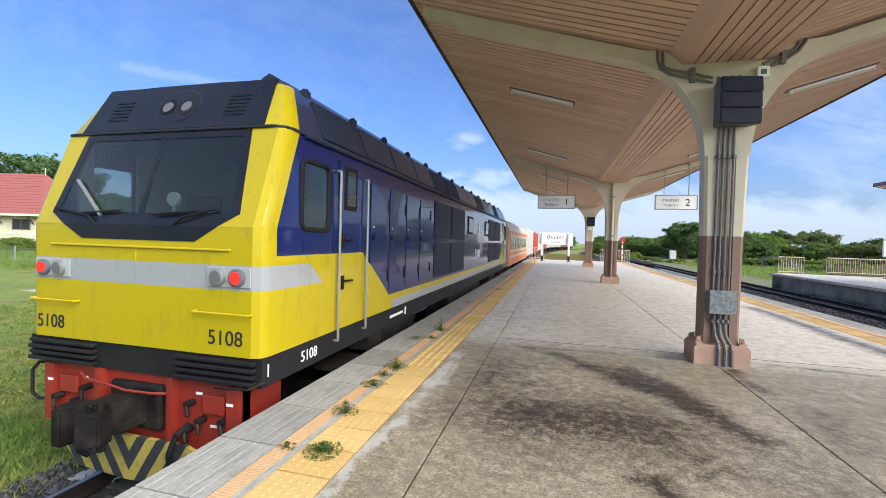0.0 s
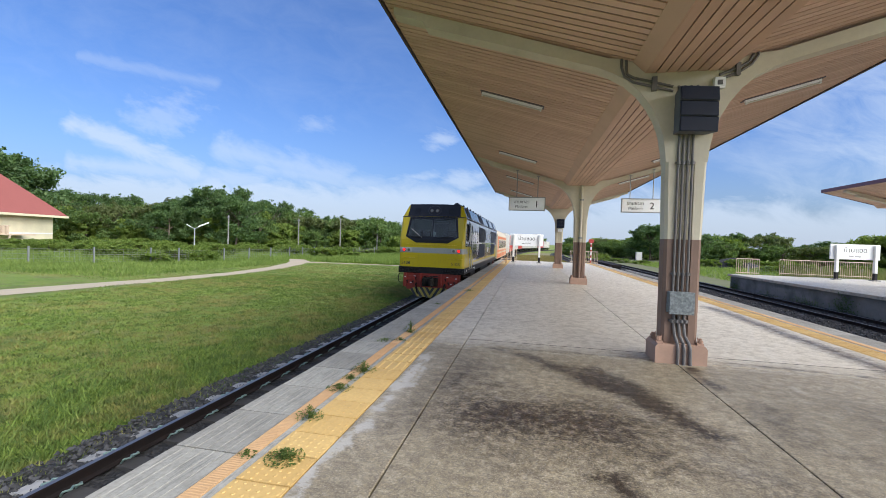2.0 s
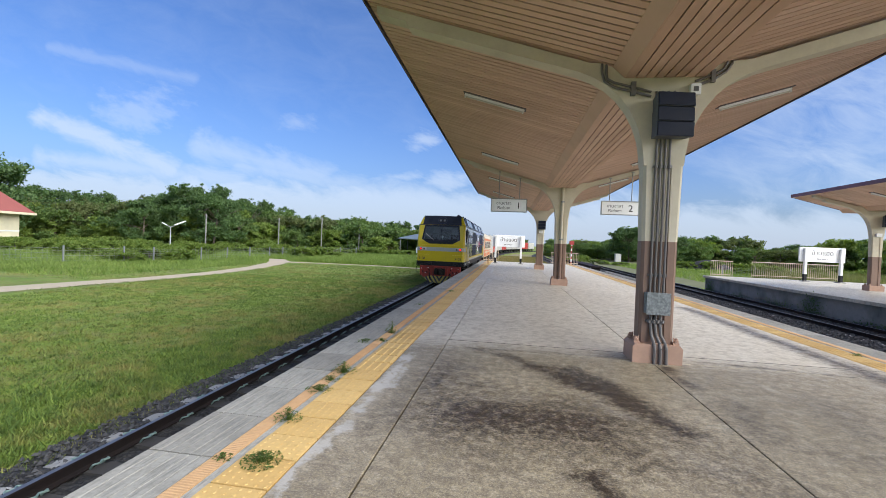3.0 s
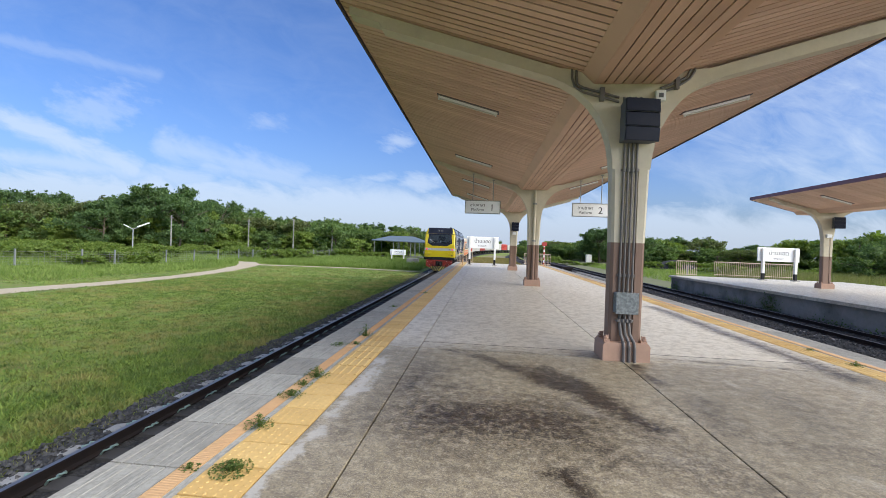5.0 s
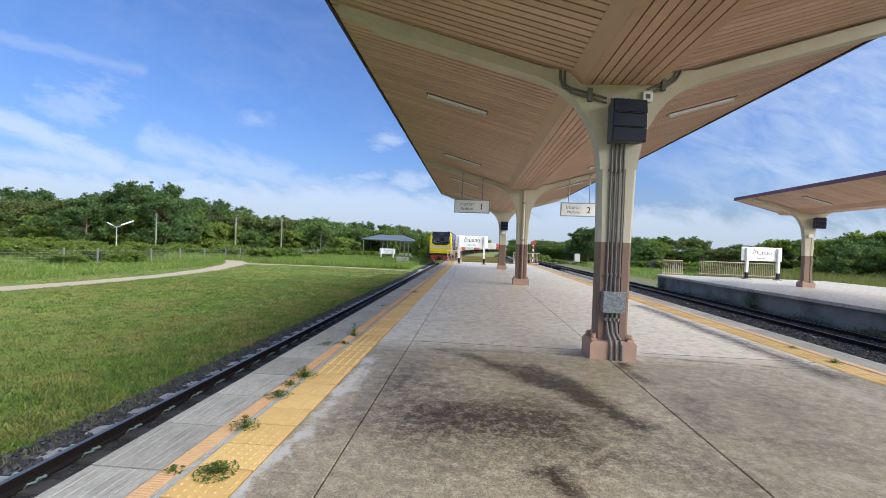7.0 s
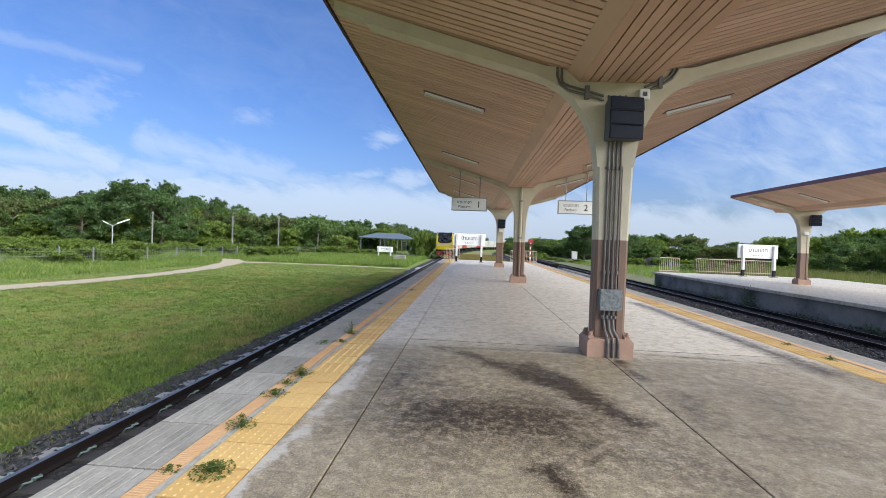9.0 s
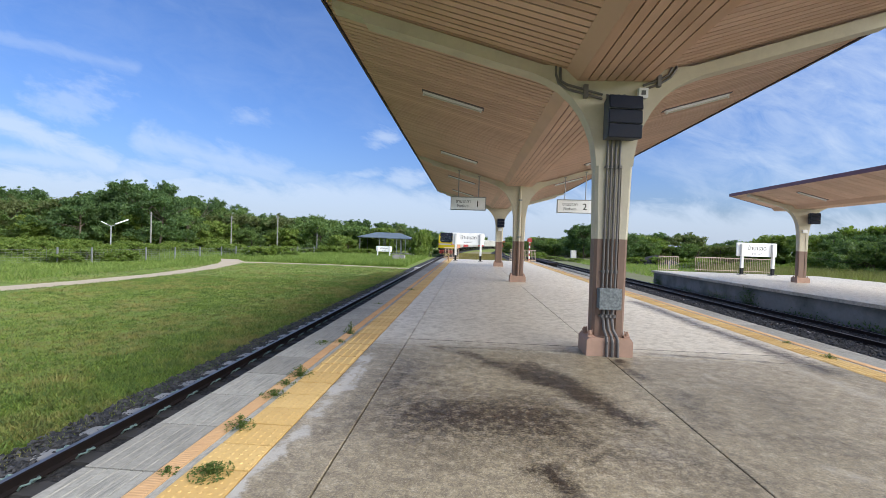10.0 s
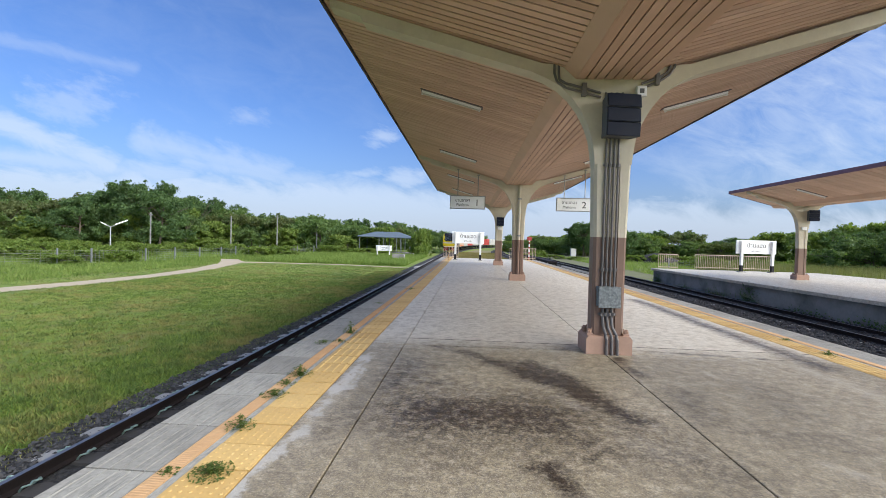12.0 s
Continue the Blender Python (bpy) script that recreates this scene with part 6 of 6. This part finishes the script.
for x, y, n, r, h in ((-1.62, 1.98, 360, 0.085, 0.07), (-1.89, 1.96, 60, 0.04, 0.04), (-1.79, 2.62, 170, 0.075, 0.11), (-1.84, 3.31, 220, 0.085, 0.06), (-1.83, 3.90, 260, 0.09, 0.13), (-1.86, 3.62, 120, 0.06, 0.06),
                      (-1.87, 5.45, 120, 0.06, 0.05), (-1.87, 6.0, 230, 0.07, 0.22), (-2.08, 5.35, 110, 0.08, 0.04), (-2.1, 9.2, 60, 0.08, 0.04), (-1.75, 12.2, 180, 0.12, 0.06), (5.2, 5.9, 160, 0.07, 0.07), (5.25, 6.8, 80, 0.06, 0.05)):
    v, f = sprout(int(n * 1.5), r, h, M_SPROUT)
    o = tagged(raw("weed", v, f, M_SPROUT), "small green weed growing from a paving joint", "weed", "weeds in the paving joints")
    o.location = (x, y, 0.0)


def foliage(clumps, per, leaf_size, spread, r):
    """Leaf quads scattered in flattened clumps: an uneven crown with gaps."""
    vs = []
    for cx, cy, cz, cr in clumps:
        k = max(10, int(per * (cr / spread) ** 2))
        d = r.normal(0, 1, (k, 3))
        d /= np.linalg.norm(d, axis=1)[:, None]
        rad = cr * r.uniform(0.10, 1.0, k) ** 0.5 * (1 + 0.30 * r.normal(0, 1, k))
        p = d * rad[:, None] * np.array([1, 1, 0.68]) + np.array([cx, cy, cz])
        sz = (leaf_size * r.uniform(0.5, 1.5, k))[:, None]
        u = r.normal(0, 1, (k, 3)) + np.array([0, 0, -0.4])
        u /= np.linalg.norm(u, axis=1)[:, None]
        w = np.cross(u, d * 0.6 + np.array([0, 0, 0.8]) + r.normal(0, 0.5, (k, 3)))
        w /= np.linalg.norm(w, axis=1)[:, None] + 1e-6
        a, b = u * sz, w * sz * 0.5
        vs.append(np.stack([p - a, p + b * r.uniform(0.7, 1.3, (k, 1)), p + a * r.uniform(0.7, 1.3, (k, 1)), p - b], 1).reshape(-1, 3))
    v = np.concatenate(vs)
    return v.tolist(), np.arange(len(v)).reshape(-1, 4).tolist()


def tree(h, spread, seed, mat, name="tree", low=0.06, leaf_size=0.17, per=190):
    """Tapered trunk, limbs to each clump, broad uneven crown of boughs and loose sprigs; origin at the foot."""
    r = np.random.default_rng(seed)
    t = empty(name)
    clumps = []
    lobes = [(r.uniform(0, 6.283), r.uniform(0.3, 0.8) * spread, r.uniform(0.45, 0.86) * h, r.uniform(0.35, 0.6) * spread) for _ in range(6)]
    lobes.append((0.0, 0.1 * spread, h * 0.82, spread * 0.45))
    for i in range(int(44 + spread * 5)):
        a, q, z, wide = lobes[i % len(lobes)]
        size = spread * r.uniform(0.08, 0.22)
        off = r.normal(0, 0.5, 3) * wide
        zz_ = min(max(z + off[2] * 0.55, h * low + size * 0.6), h - size * 0.8)
        clumps.append((math.cos(a) * q + off[0], math.sin(a) * q + off[1], zz_, size))
    for i in range(int(16 + spread * 3)):                # skirt of low boughs
        a, k = r.uniform(0, 6.283), r.uniform(0, 0.45)
        ring = spread * r.uniform(0.35, 0.95)
        clumps.append((math.cos(a) * ring, math.sin(a) * ring, h * (low + 0.05 + k * 0.8), spread * r.uniform(0.10, 0.22)))
    for cx, cy, cz, cr in list(clumps[:40]):              # sprigs that stand out of the boughs
        a = r.uniform(0, 6.283)
        clumps.append((cx + math.cos(a) * cr, cy + math.sin(a) * cr, min(cz + cr * r.uniform(0.2, 1.0), h), spread * r.uniform(0.03, 0.07)))
    bm = bmesh.new()
    bend = r.normal(0, 0.03 * h, 2)
    rod(bm, (0, 0, 0), (bend[0], bend[1], h * 0.45), 0.02 * h, 8, 0.013 * h)
    rod(bm, (bend[0], bend[1], h * 0.45), (bend[0] * 1.4, bend[1] * 1.4, h * 0.8), 0.013 * h, 7, 0.005 * h)
    for cx, cy, cz, cr in clumps[:14]:
        rod(bm, (bend[0], bend[1], min(cz * 0.7, h * 0.5)), (cx, cy, cz), 0.007 * h, 5, 0.003 * h)
    part("trunk", bm, M_BARK, t)
    v, f = foliage(clumps, per, leaf_size, spread * 0.20, r)
    raw("crown", v, f, mat, t)
    return t


HEIGHTS = (9.0, 8.0, 6.5, 9.5, 7.5, 5.0, 7.0, 5.0)
kinds = [tree(9.0, 4.6, 1, M_LEAF[0]), tree(8.0, 4.8, 2, M_LEAF[1]), tree(6.5, 4.2, 3, M_LEAF[1]), tree(9.5, 4.2, 4, M_LEAF[0], low=0.14), tree(7.5, 4.2, 5, M_LEAF[3]), tree(5.0, 3.6, 6, M_LEAF[2], low=0.02), tree(7.0, 4.2, 7, M_LEAF[0], leaf_size=0.12, per=380), tree(5.0, 3.6, 8, M_LEAF[1], low=0.02, leaf_size=0.11, per=380)]
for k in kinds:
    tagged(k, "broad leafy green tree at the wood's edge", "tree", "trees beyond the lawn")
used = set()
r2 = np.random.default_rng(11)
# height of the wood's top line by bearing, as a slope from eye level
BEARING = (-62, -49.6, -45.6, -43, -41, -38, -36.8, -34.6, -31, -28.8, -27, -23.2, -20.3, -15.9, -10.6, -8.2, -4.3, 5, 12, 14, 16.5, 18, 20.5, 27, 29, 31, 35, 39, 45, 60)
SLOPE = (0.080, 0.075, 0.078, 0.069, 0.089, 0.099, 0.082, 0.086, 0.070, 0.064, 0.052, 0.060, 0.052, 0.045, 0.044, 0.039, 0.024, 0.022, 0.025, 0.052, 0.052, 0.028, 0.039, 0.040, 0.031, 0.037, 0.037, 0.054, 0.068, 0.09)


def plant(x, y, k, share=1.0, turn=0.0):
    """A tree of kind k, grown to a share of the wood's height where it stands."""
    d = math.hypot(x, y)
    tall = 0.99 * np.interp(math.degrees(math.atan2(x, y)), BEARING, SLOPE) * d + 1.5 - GROUND
    s = max(0.3, share * tall / HEIGHTS[k])
    m = pose(x, y, GROUND - 0.1, 0, 0, turn)
    wide = min(1.6, max(1.0, 0.75 / s)) * r2.uniform(0.9, 1.15)
    grow = m @ Matrix.Diagonal((s * wide, s * wide, s, 1.0))
    if k not in used:
        used.add(k)
        kinds[k].matrix_basis = grow
        return
    copy_thing(kinds[k], m).matrix_basis = grow


# wood behind the lawn, thinning towards the line: tall trees behind, low ones in front
for i in range(48):
    u = i / 47.0
    plant(-112 + 104 * u + r2.uniform(-2, 2), 66 + 55 * u ** 1.25 + r2.uniform(-3, 6), int(r2.integers(0, 5)), r2.uniform(0.72, 1.0), r2.uniform(0, 360))
for i in range(34):
    u = i / 33.0
    plant(-112 + 98 * u + r2.uniform(-2, 2), 61 + 48 * u ** 1.2 + r2.uniform(-2, 2), (5, 2, 1, 5)[i % 4], r2.uniform(0.45, 0.7), r2.uniform(0, 360))
for i in range(22):
    u = i / 21.0
    plant(-118 + 100 * u + r2.uniform(-3, 3), 78 + 60 * u + r2.uniform(-4, 6), (0, 3)[i % 2], r2.uniform(0.85, 1.03), r2.uniform(0, 360))
for x, y, k, s in ((-63, 78, 3, 1.04), (-58, 76, 0, 1.0), (-70, 72, 0, 0.95), (-17.5, 79, 5, 0.8), (-20.0, 80, 2, 0.85), (-27.5, 77, 2, 0.9), (-9.6, 84, 2, 0.95), (-22.5, 84, 1, 0.8), (-27, 86, 2, 0.8), (-16, 90, 4, 0.9), (-6.2, 130, 0, 1.0), (-11, 140, 3, 1.0)):
    plant(x, y, k, s, r2.uniform(0, 360))
# far side of the line and behind the opposite platform
for i in range(34):
    u = i / 33.0
    plant(14 + 78 * u + r2.uniform(-2, 2), 150 - 100 * u ** 0.8 + r2.uniform(-6, 6), int(r2.integers(0, 6)), r2.uniform(0.75, 1.0), r2.uniform(0, 360))
for i in range(40):
    u = i / 39.0
    plant(12 + 75 * u + r2.uniform(-2, 2), 118 - 62 * u + r2.uniform(-5, 5), (5, 2, 1, 4)[i % 4], r2.uniform(0.5, 0.85), r2.uniform(0, 360))
for x, y, k, s in ((26.5, 98, 0, 1.05), (25, 94, 3, 1.0), (33, 92, 0, 1.1), (42, 47, 6, 0.8), (46, 41, 7, 0.95), (50, 40, 6, 1.0), (44, 33, 7, 0.8), (54, 34, 6, 1.0), (38, 42, 7, 0.7), (49, 27, 6, 0.95), (40, 27, 7, 0.7), (57, 26, 6, 1.0), (39, 20, 7, 0.6), (60, 18, 6, 1.0), (36, 30, 7, 0.6), (41, 24, 7, 0.7), (45, 29, 7, 0.75), (48, 35, 7, 0.8), (52, 20, 6, 1.0), (58, 31, 6, 1.05), (66, 24, 6, 1.05), (-93, 58, 6, 1.5), (-102, 54, 6, 1.5), (-98, 60, 6, 1.4)):
    plant(x, y, k, s, r2.uniform(0, 360))
for i in range(44):                                    # distant woods all round
    a = radians(-75 + 150 * i / 43.0)
    d = r2.uniform(200, 270)
    plant(d * math.sin(a), d * math.cos(a), (0, 1, 3)[i % 3], r2.uniform(0.6, 0.9), r2.uniform(0, 360))

# low bushes along the wire fence and by the house
bush = tagged(tree(2.2, 1.9, 21, M_LEAF[2], "bush", 0.0, 0.13, 75), "low rough green bush", "bush", "bushes by the fence")
spots = [(-60 + 46 * u + r2.uniform(-1, 1), 52 + 18 * u + r2.uniform(-2, 3)) for u in np.linspace(0, 1, 30)] + [(-66 + 2.4 * i, 38 + r2.uniform(-1, 1)) for i in range(12)] + [(9 + 3.0 * i, 72 + r2.uniform(-4, 4)) for i in range(12)] + [(-74 + 52 * r2.uniform(0, 1), 46 + r2.uniform(0, 16)) for i in range(50)] + [(-64 + 34 * r2.uniform(0, 1), 30 + r2.uniform(0, 14)) for i in range(26)] + [(26 + 22 * r2.uniform(0, 1), 30 + r2.uniform(0, 30)) for i in range(24)]
for i, (x, y) in enumerate(spots):
    m = pose(x, y, GROUND - 0.05, 0, 0, r2.uniform(0, 360)) @ Matrix.Diagonal((r2.uniform(0.6, 1.1), r2.uniform(0.6, 1.1), r2.uniform(0.3, 0.7), 1.0))
    if i == 0:
        bush.matrix_basis = m
    else:
        copy_thing(bush, m).matrix_basis = m

for x, y, a, h in ((-7.7, 70, 0.9, 2.1), (-8.6, 72, 0.9, 1.6), (-7.6, 66, 0.6, 0.8), (-20.6, 71, 1.1, 1.2), (-22.6, 73, 1.2, 1.5)):
    m = pose(x, y, GROUND - 0.05, 0, 0, 40 * x) @ Matrix.Diagonal((a, a, h, 1.0))
    copy_thing(bush, m).matrix_basis = m

# ---- house, lamp post, poles, fence, shelter ----


def house(m):
    """Two-storey house with a broad hipped tile roof; origin at the corner nearest the line, body along -x and +y."""
    h = empty("house", m)
    W, D = 22.0, 10.0
    part("wall", bm_box(-W, 0, 0, D, 0, 5.9), M_HOUSE, h, "pale yellow plaster wall")
    part("plinth_band", bm_box(-W - 0.05, 0.05, -0.08, D, 2.9, 3.1), M_POST, h)
    b = bmesh.new()
    ov, zt, ze = 1.3, 12.0, 5.7
    base = [b.verts.new(p) for p in ((-W - ov, -ov, ze), (ov, -ov, ze), (ov, D + ov, ze), (-W - ov, D + ov, ze))]
    low = [b.verts.new(p) for p in ((-W - ov, -ov, ze - 0.22), (ov, -ov, ze - 0.22), (ov, D + ov, ze - 0.22), (-W - ov, D + ov, ze - 0.22))]
    r = [b.verts.new((-W + 4.5, D / 2, zt)), b.verts.new((-4.2, D / 2, zt))]
    for q in ((base[0], base[1], r[1], r[0]), (base[1], base[2], r[1]), (base[2], base[3], r[0], r[1]), (base[3], base[0], r[0])):
        b.faces.new(q)
    for i in range(4):
        b.faces.new((base[i], low[i], low[(i + 1) % 4], base[(i + 1) % 4]))
    b.faces.new(low)
    bmesh.ops.recalc_face_normals(b, faces=b.faces[:])
    roof = part("roof", b, M_ROOFTILE, h, "red tiled hipped roof")
    b = bmesh.new()
    for k in range(1, 15):                             # tile courses on the two seen slopes
        u = k / 15.0
        z = ze + (zt - ze) * u
        box(b, -W - ov + (4.5 + ov) * u, ov - (4.2 + ov) * u, -ov + (D / 2 + ov) * u - 0.03, -ov + (D / 2 + ov) * u + 0.05, z - 0.02, z + 0.05)
    part("tile_course", b, M_ROOFTILE, roof)
    b = bmesh.new()
    box(b, -W - ov - 0.03, ov + 0.03, -ov - 0.05, -ov, ze - 0.26, ze + 0.06)
    box(b, ov, ov + 0.05, -ov, D + ov, ze - 0.26, ze + 0.06)
    part("eave_board", b, M_HOUSE, roof)
    b = bmesh.new()
    rod(b, (-4.2, D / 2, zt - 0.1), (-4.2, D / 2, zt + 0.9), 0.09, 6, 0.03)
    part("finial", b, M_POST, roof)
    for x in (-2.6, -7.2, -10.4, -15.0):
        wn_ = part("window", bm_box(x - 1.2, x + 1.2, -0.05, 0.02, 3.6, 5.0), M_DARKWIN, h, "dark shuttered window")
        for u in (-1.25, 0, 1.25):
            part("window_frame", bm_box(x + u - 0.05, x + u + 0.05, -0.09, -0.02, 3.5, 5.1), M_BROWN, wn_)
        b = bmesh.new()
        prism(b, [(-0.02, 4.2), (-1.1, 5.6), (-1.0, 5.68), (0.0, 4.4)], "x", x + 1.75, x + 1.85)
        part("eave_strut", b, M_BROWN, h)
    b = bmesh.new()
    for i in range(12):
        box(b, 0.02 + i * 0.16, 0.10 + i * 0.16, 1.2, 1.28, 2.9, 4.0)
    box(b, 0, 2.0, 1.18, 1.3, 3.95, 4.05)
    box(b, 0, 2.0, 1.0, 5.0, 2.7, 2.9)
    box(b, 1.85, 2.0, 1.2, 1.35, 0.0, 2.7)
    part("balcony", b, M_PINK, h)
    return tagged(h, "pale yellow house with a red tiled hipped roof", "house")


house(pose(-69.5, 42.4, GROUND - 1.2, 0, 0, 13))

lampost = tagged(empty("street_lamp", pose(-47.7, 53.4, GROUND, 0, 0, 41)), "white steel lamp post with two arms", "street lamp")
bm = bmesh.new()
rod(bm, (0, 0, 0), (0, 0, 3.3), 0.085, 10, 0.06)
part("pole", bm, M_SILVER, lampost)
for x, z in ((1.0, 3.75), (-0.75, 3.65)):
    bm = bmesh.new()
    rod(bm, (0, 0, 3.25), (x, 0, z), 0.055, 8)
    part("arm", bm, M_GALV, lampost)
part("lamp_head", bm_box(-0.75, 0.75, -0.2, 0.2, -0.08, 0.08, bevel=0.03), M_WHITE, lampost, "", pose(1.15, 0, 3.9, 0, -25, 0))
part("lamp_head", bm_box(-0.35, 0.35, -0.12, 0.12, -0.05, 0.05, bevel=0.03), M_WHITE, lampost, "", pose(-0.75, 0, 3.68, 0, 30, 0))

for x, y, hgt in ((-49.3, 62.6, 5.8), (-40.1, 69, 5.8), (-32.8, 70.5, 6.2), (-27.5, 75, 5.7)):
    po = tagged(empty("utility_pole", pose(x, y, GROUND)), "weathered grey concrete utility pole", "utility pole", "utility poles")
    bm = bmesh.new()
    prism(bm, [(-0.075, -0.075), (0.075, -0.075), (0.055, 0.075), (-0.055, 0.075)], "z", 0, hgt)
    part("shaft", bm, M_CONC, po)
    part("crossarm", bm_box(-0.3, 0.3, -0.04, 0.04, hgt - 0.4, hgt - 0.33), M_GALV, po)


def wire_fence(pts):
    fe = tagged(empty("wire_fence"), "grey wire mesh fence on thin concrete posts", "fence")
    bm = bmesh.new()
    prism(bm, [(-0.045, -0.045), (0.045, -0.045), (0.045, 0.045), (-0.045, 0.045)], "z", 0, 1.25)
    me = mesh_of("post", bm, M_GALV)
    wires = bmesh.new()
    for (x0, y0), (x1, y1) in zip(pts, pts[1:]):
        n = max(1, int(math.hypot(x1 - x0, y1 - y0) / 3.0))
        for i in range(n):
            o = new("post", me)
            o.parent, o.location = fe, (x0 + (x1 - x0) * i / n, y0 + (y1 - y0) * i / n, GROUND)
        for k in range(6):
            rod(wires, (x0, y0, GROUND + 0.1 + 0.19 * k), (x1, y1, GROUND + 0.1 + 0.19 * k), 0.007, 4)
        m = int(math.hypot(x1 - x0, y1 - y0) / 0.3)
        for i in range(m):
            px, py = x0 + (x1 - x0) * i / m, y0 + (y1 - y0) * i / m
            rod(wires, (px, py, GROUND + 0.1), (px, py, GROUND + 1.08), 0.005, 4)
    tagged(part("wire_mesh", wires, M_GALV, fe), kind="stuff")


wire_fence([(-70, 20), (-40, 22.5), (-33.5, 27.0), (-31.6, 30.3), (-30.3, 31.9), (-29.3, 36.4), (-28.4, 46.7), (-29, 57), (-23.6, 70)])
wire_fence([(24, 52), (60, 36), (80, 20)])

sh = tagged(empty("shelter", pose(-14.4, 74.5, GROUND)), "open shed with a grey sheet roof on pale posts", "shelter")
bm = bmesh.new()
eave = [(-4.8, -3.0, 3.1), (4.7, -3.0, 2.95), (4.7, 3.0, 2.95), (-4.8, 3.0, 3.1)]
top = [bm.verts.new(p) for p in eave + [(-2.2, 0, 3.95), (2.0, 0, 3.95)]]
under = [bm.verts.new((x, y, z - 0.12)) for x, y, z in eave]
for q in ((0, 1, 5, 4), (1, 2, 5), (2, 3, 4, 5), (3, 0, 4)):
    bm.faces.new([top[i] for i in q])
for i in range(4):
    bm.faces.new((top[i], under[i], under[(i + 1) % 4], top[(i + 1) % 4]))
bm.faces.new(under)
bmesh.ops.recalc_face_normals(bm, faces=bm.faces[:])
part("roof", bm, M_SHED, sh, "grey sheet roof")
for x in (-4.4, -1.0, -0.2, 2.0, 2.7, 3.5, 4.4):
    for y in (-2.7, 2.7):
        part("post", bm_box(x - 0.05, x + 0.05, y - 0.05, y + 0.05, 0, 2.9), M_GALV, sh)
part("floor", bm_box(-4.4, 4.4, -2.9, 2.9, 0, 0.35), M_CONC, sh)
tagged(part("concrete_block", bm_box(-9.6, -8.1, 52.5, 53.4, GROUND, GROUND + 0.8, bevel=0.03), M_CONC), "grey concrete block beside the track", "block")

sg = tagged(empty("signal_post", pose(8.2, 58, GROUND)), "red and white banded signal post", "signal")
bm = bmesh.new()
rod(bm, (0, 0, 0), (0, 0, 3.0), 0.09, 8)
part("post", bm, M_POST, sg)
bm = bmesh.new()
for z in (0.4, 1.1, 1.8, 2.5):
    rod(bm, (0, 0, z), (0, 0, z + 0.35), 0.095, 8)
part("band", bm, M_CONTB, sg, "red band")
part("signal_head", bm_box(-0.3, 0.3, -0.1, 0.1, 3.0, 3.5, bevel=0.02), M_CONTB, sg)
tagged(part("relay_cabinet", bm_box(17.6, 18.5, 74, 74.7, GROUND, GROUND + 1.9, bevel=0.03), M_CONTA), "pale relay cabinet beside the tracks", "cabinet")
br = tagged(empty("low_footbridge", pose(9.3, 47, GROUND)), "long dark timber walkway beside the tracks", "walkway")
part("deck", bm_box(-0.5, 0.5, 0, 24, 0.55, 0.72), M_RUST, br)
for y in (0.3, 6, 12, 18, 23.7):
    part("trestle", bm_box(-0.45, 0.45, y - 0.1, y + 0.1, 0, 0.55), M_RUST, br)


def motions():
    for ob, off, length in train:
        walk(ob, train_rows(off, length))


motions()
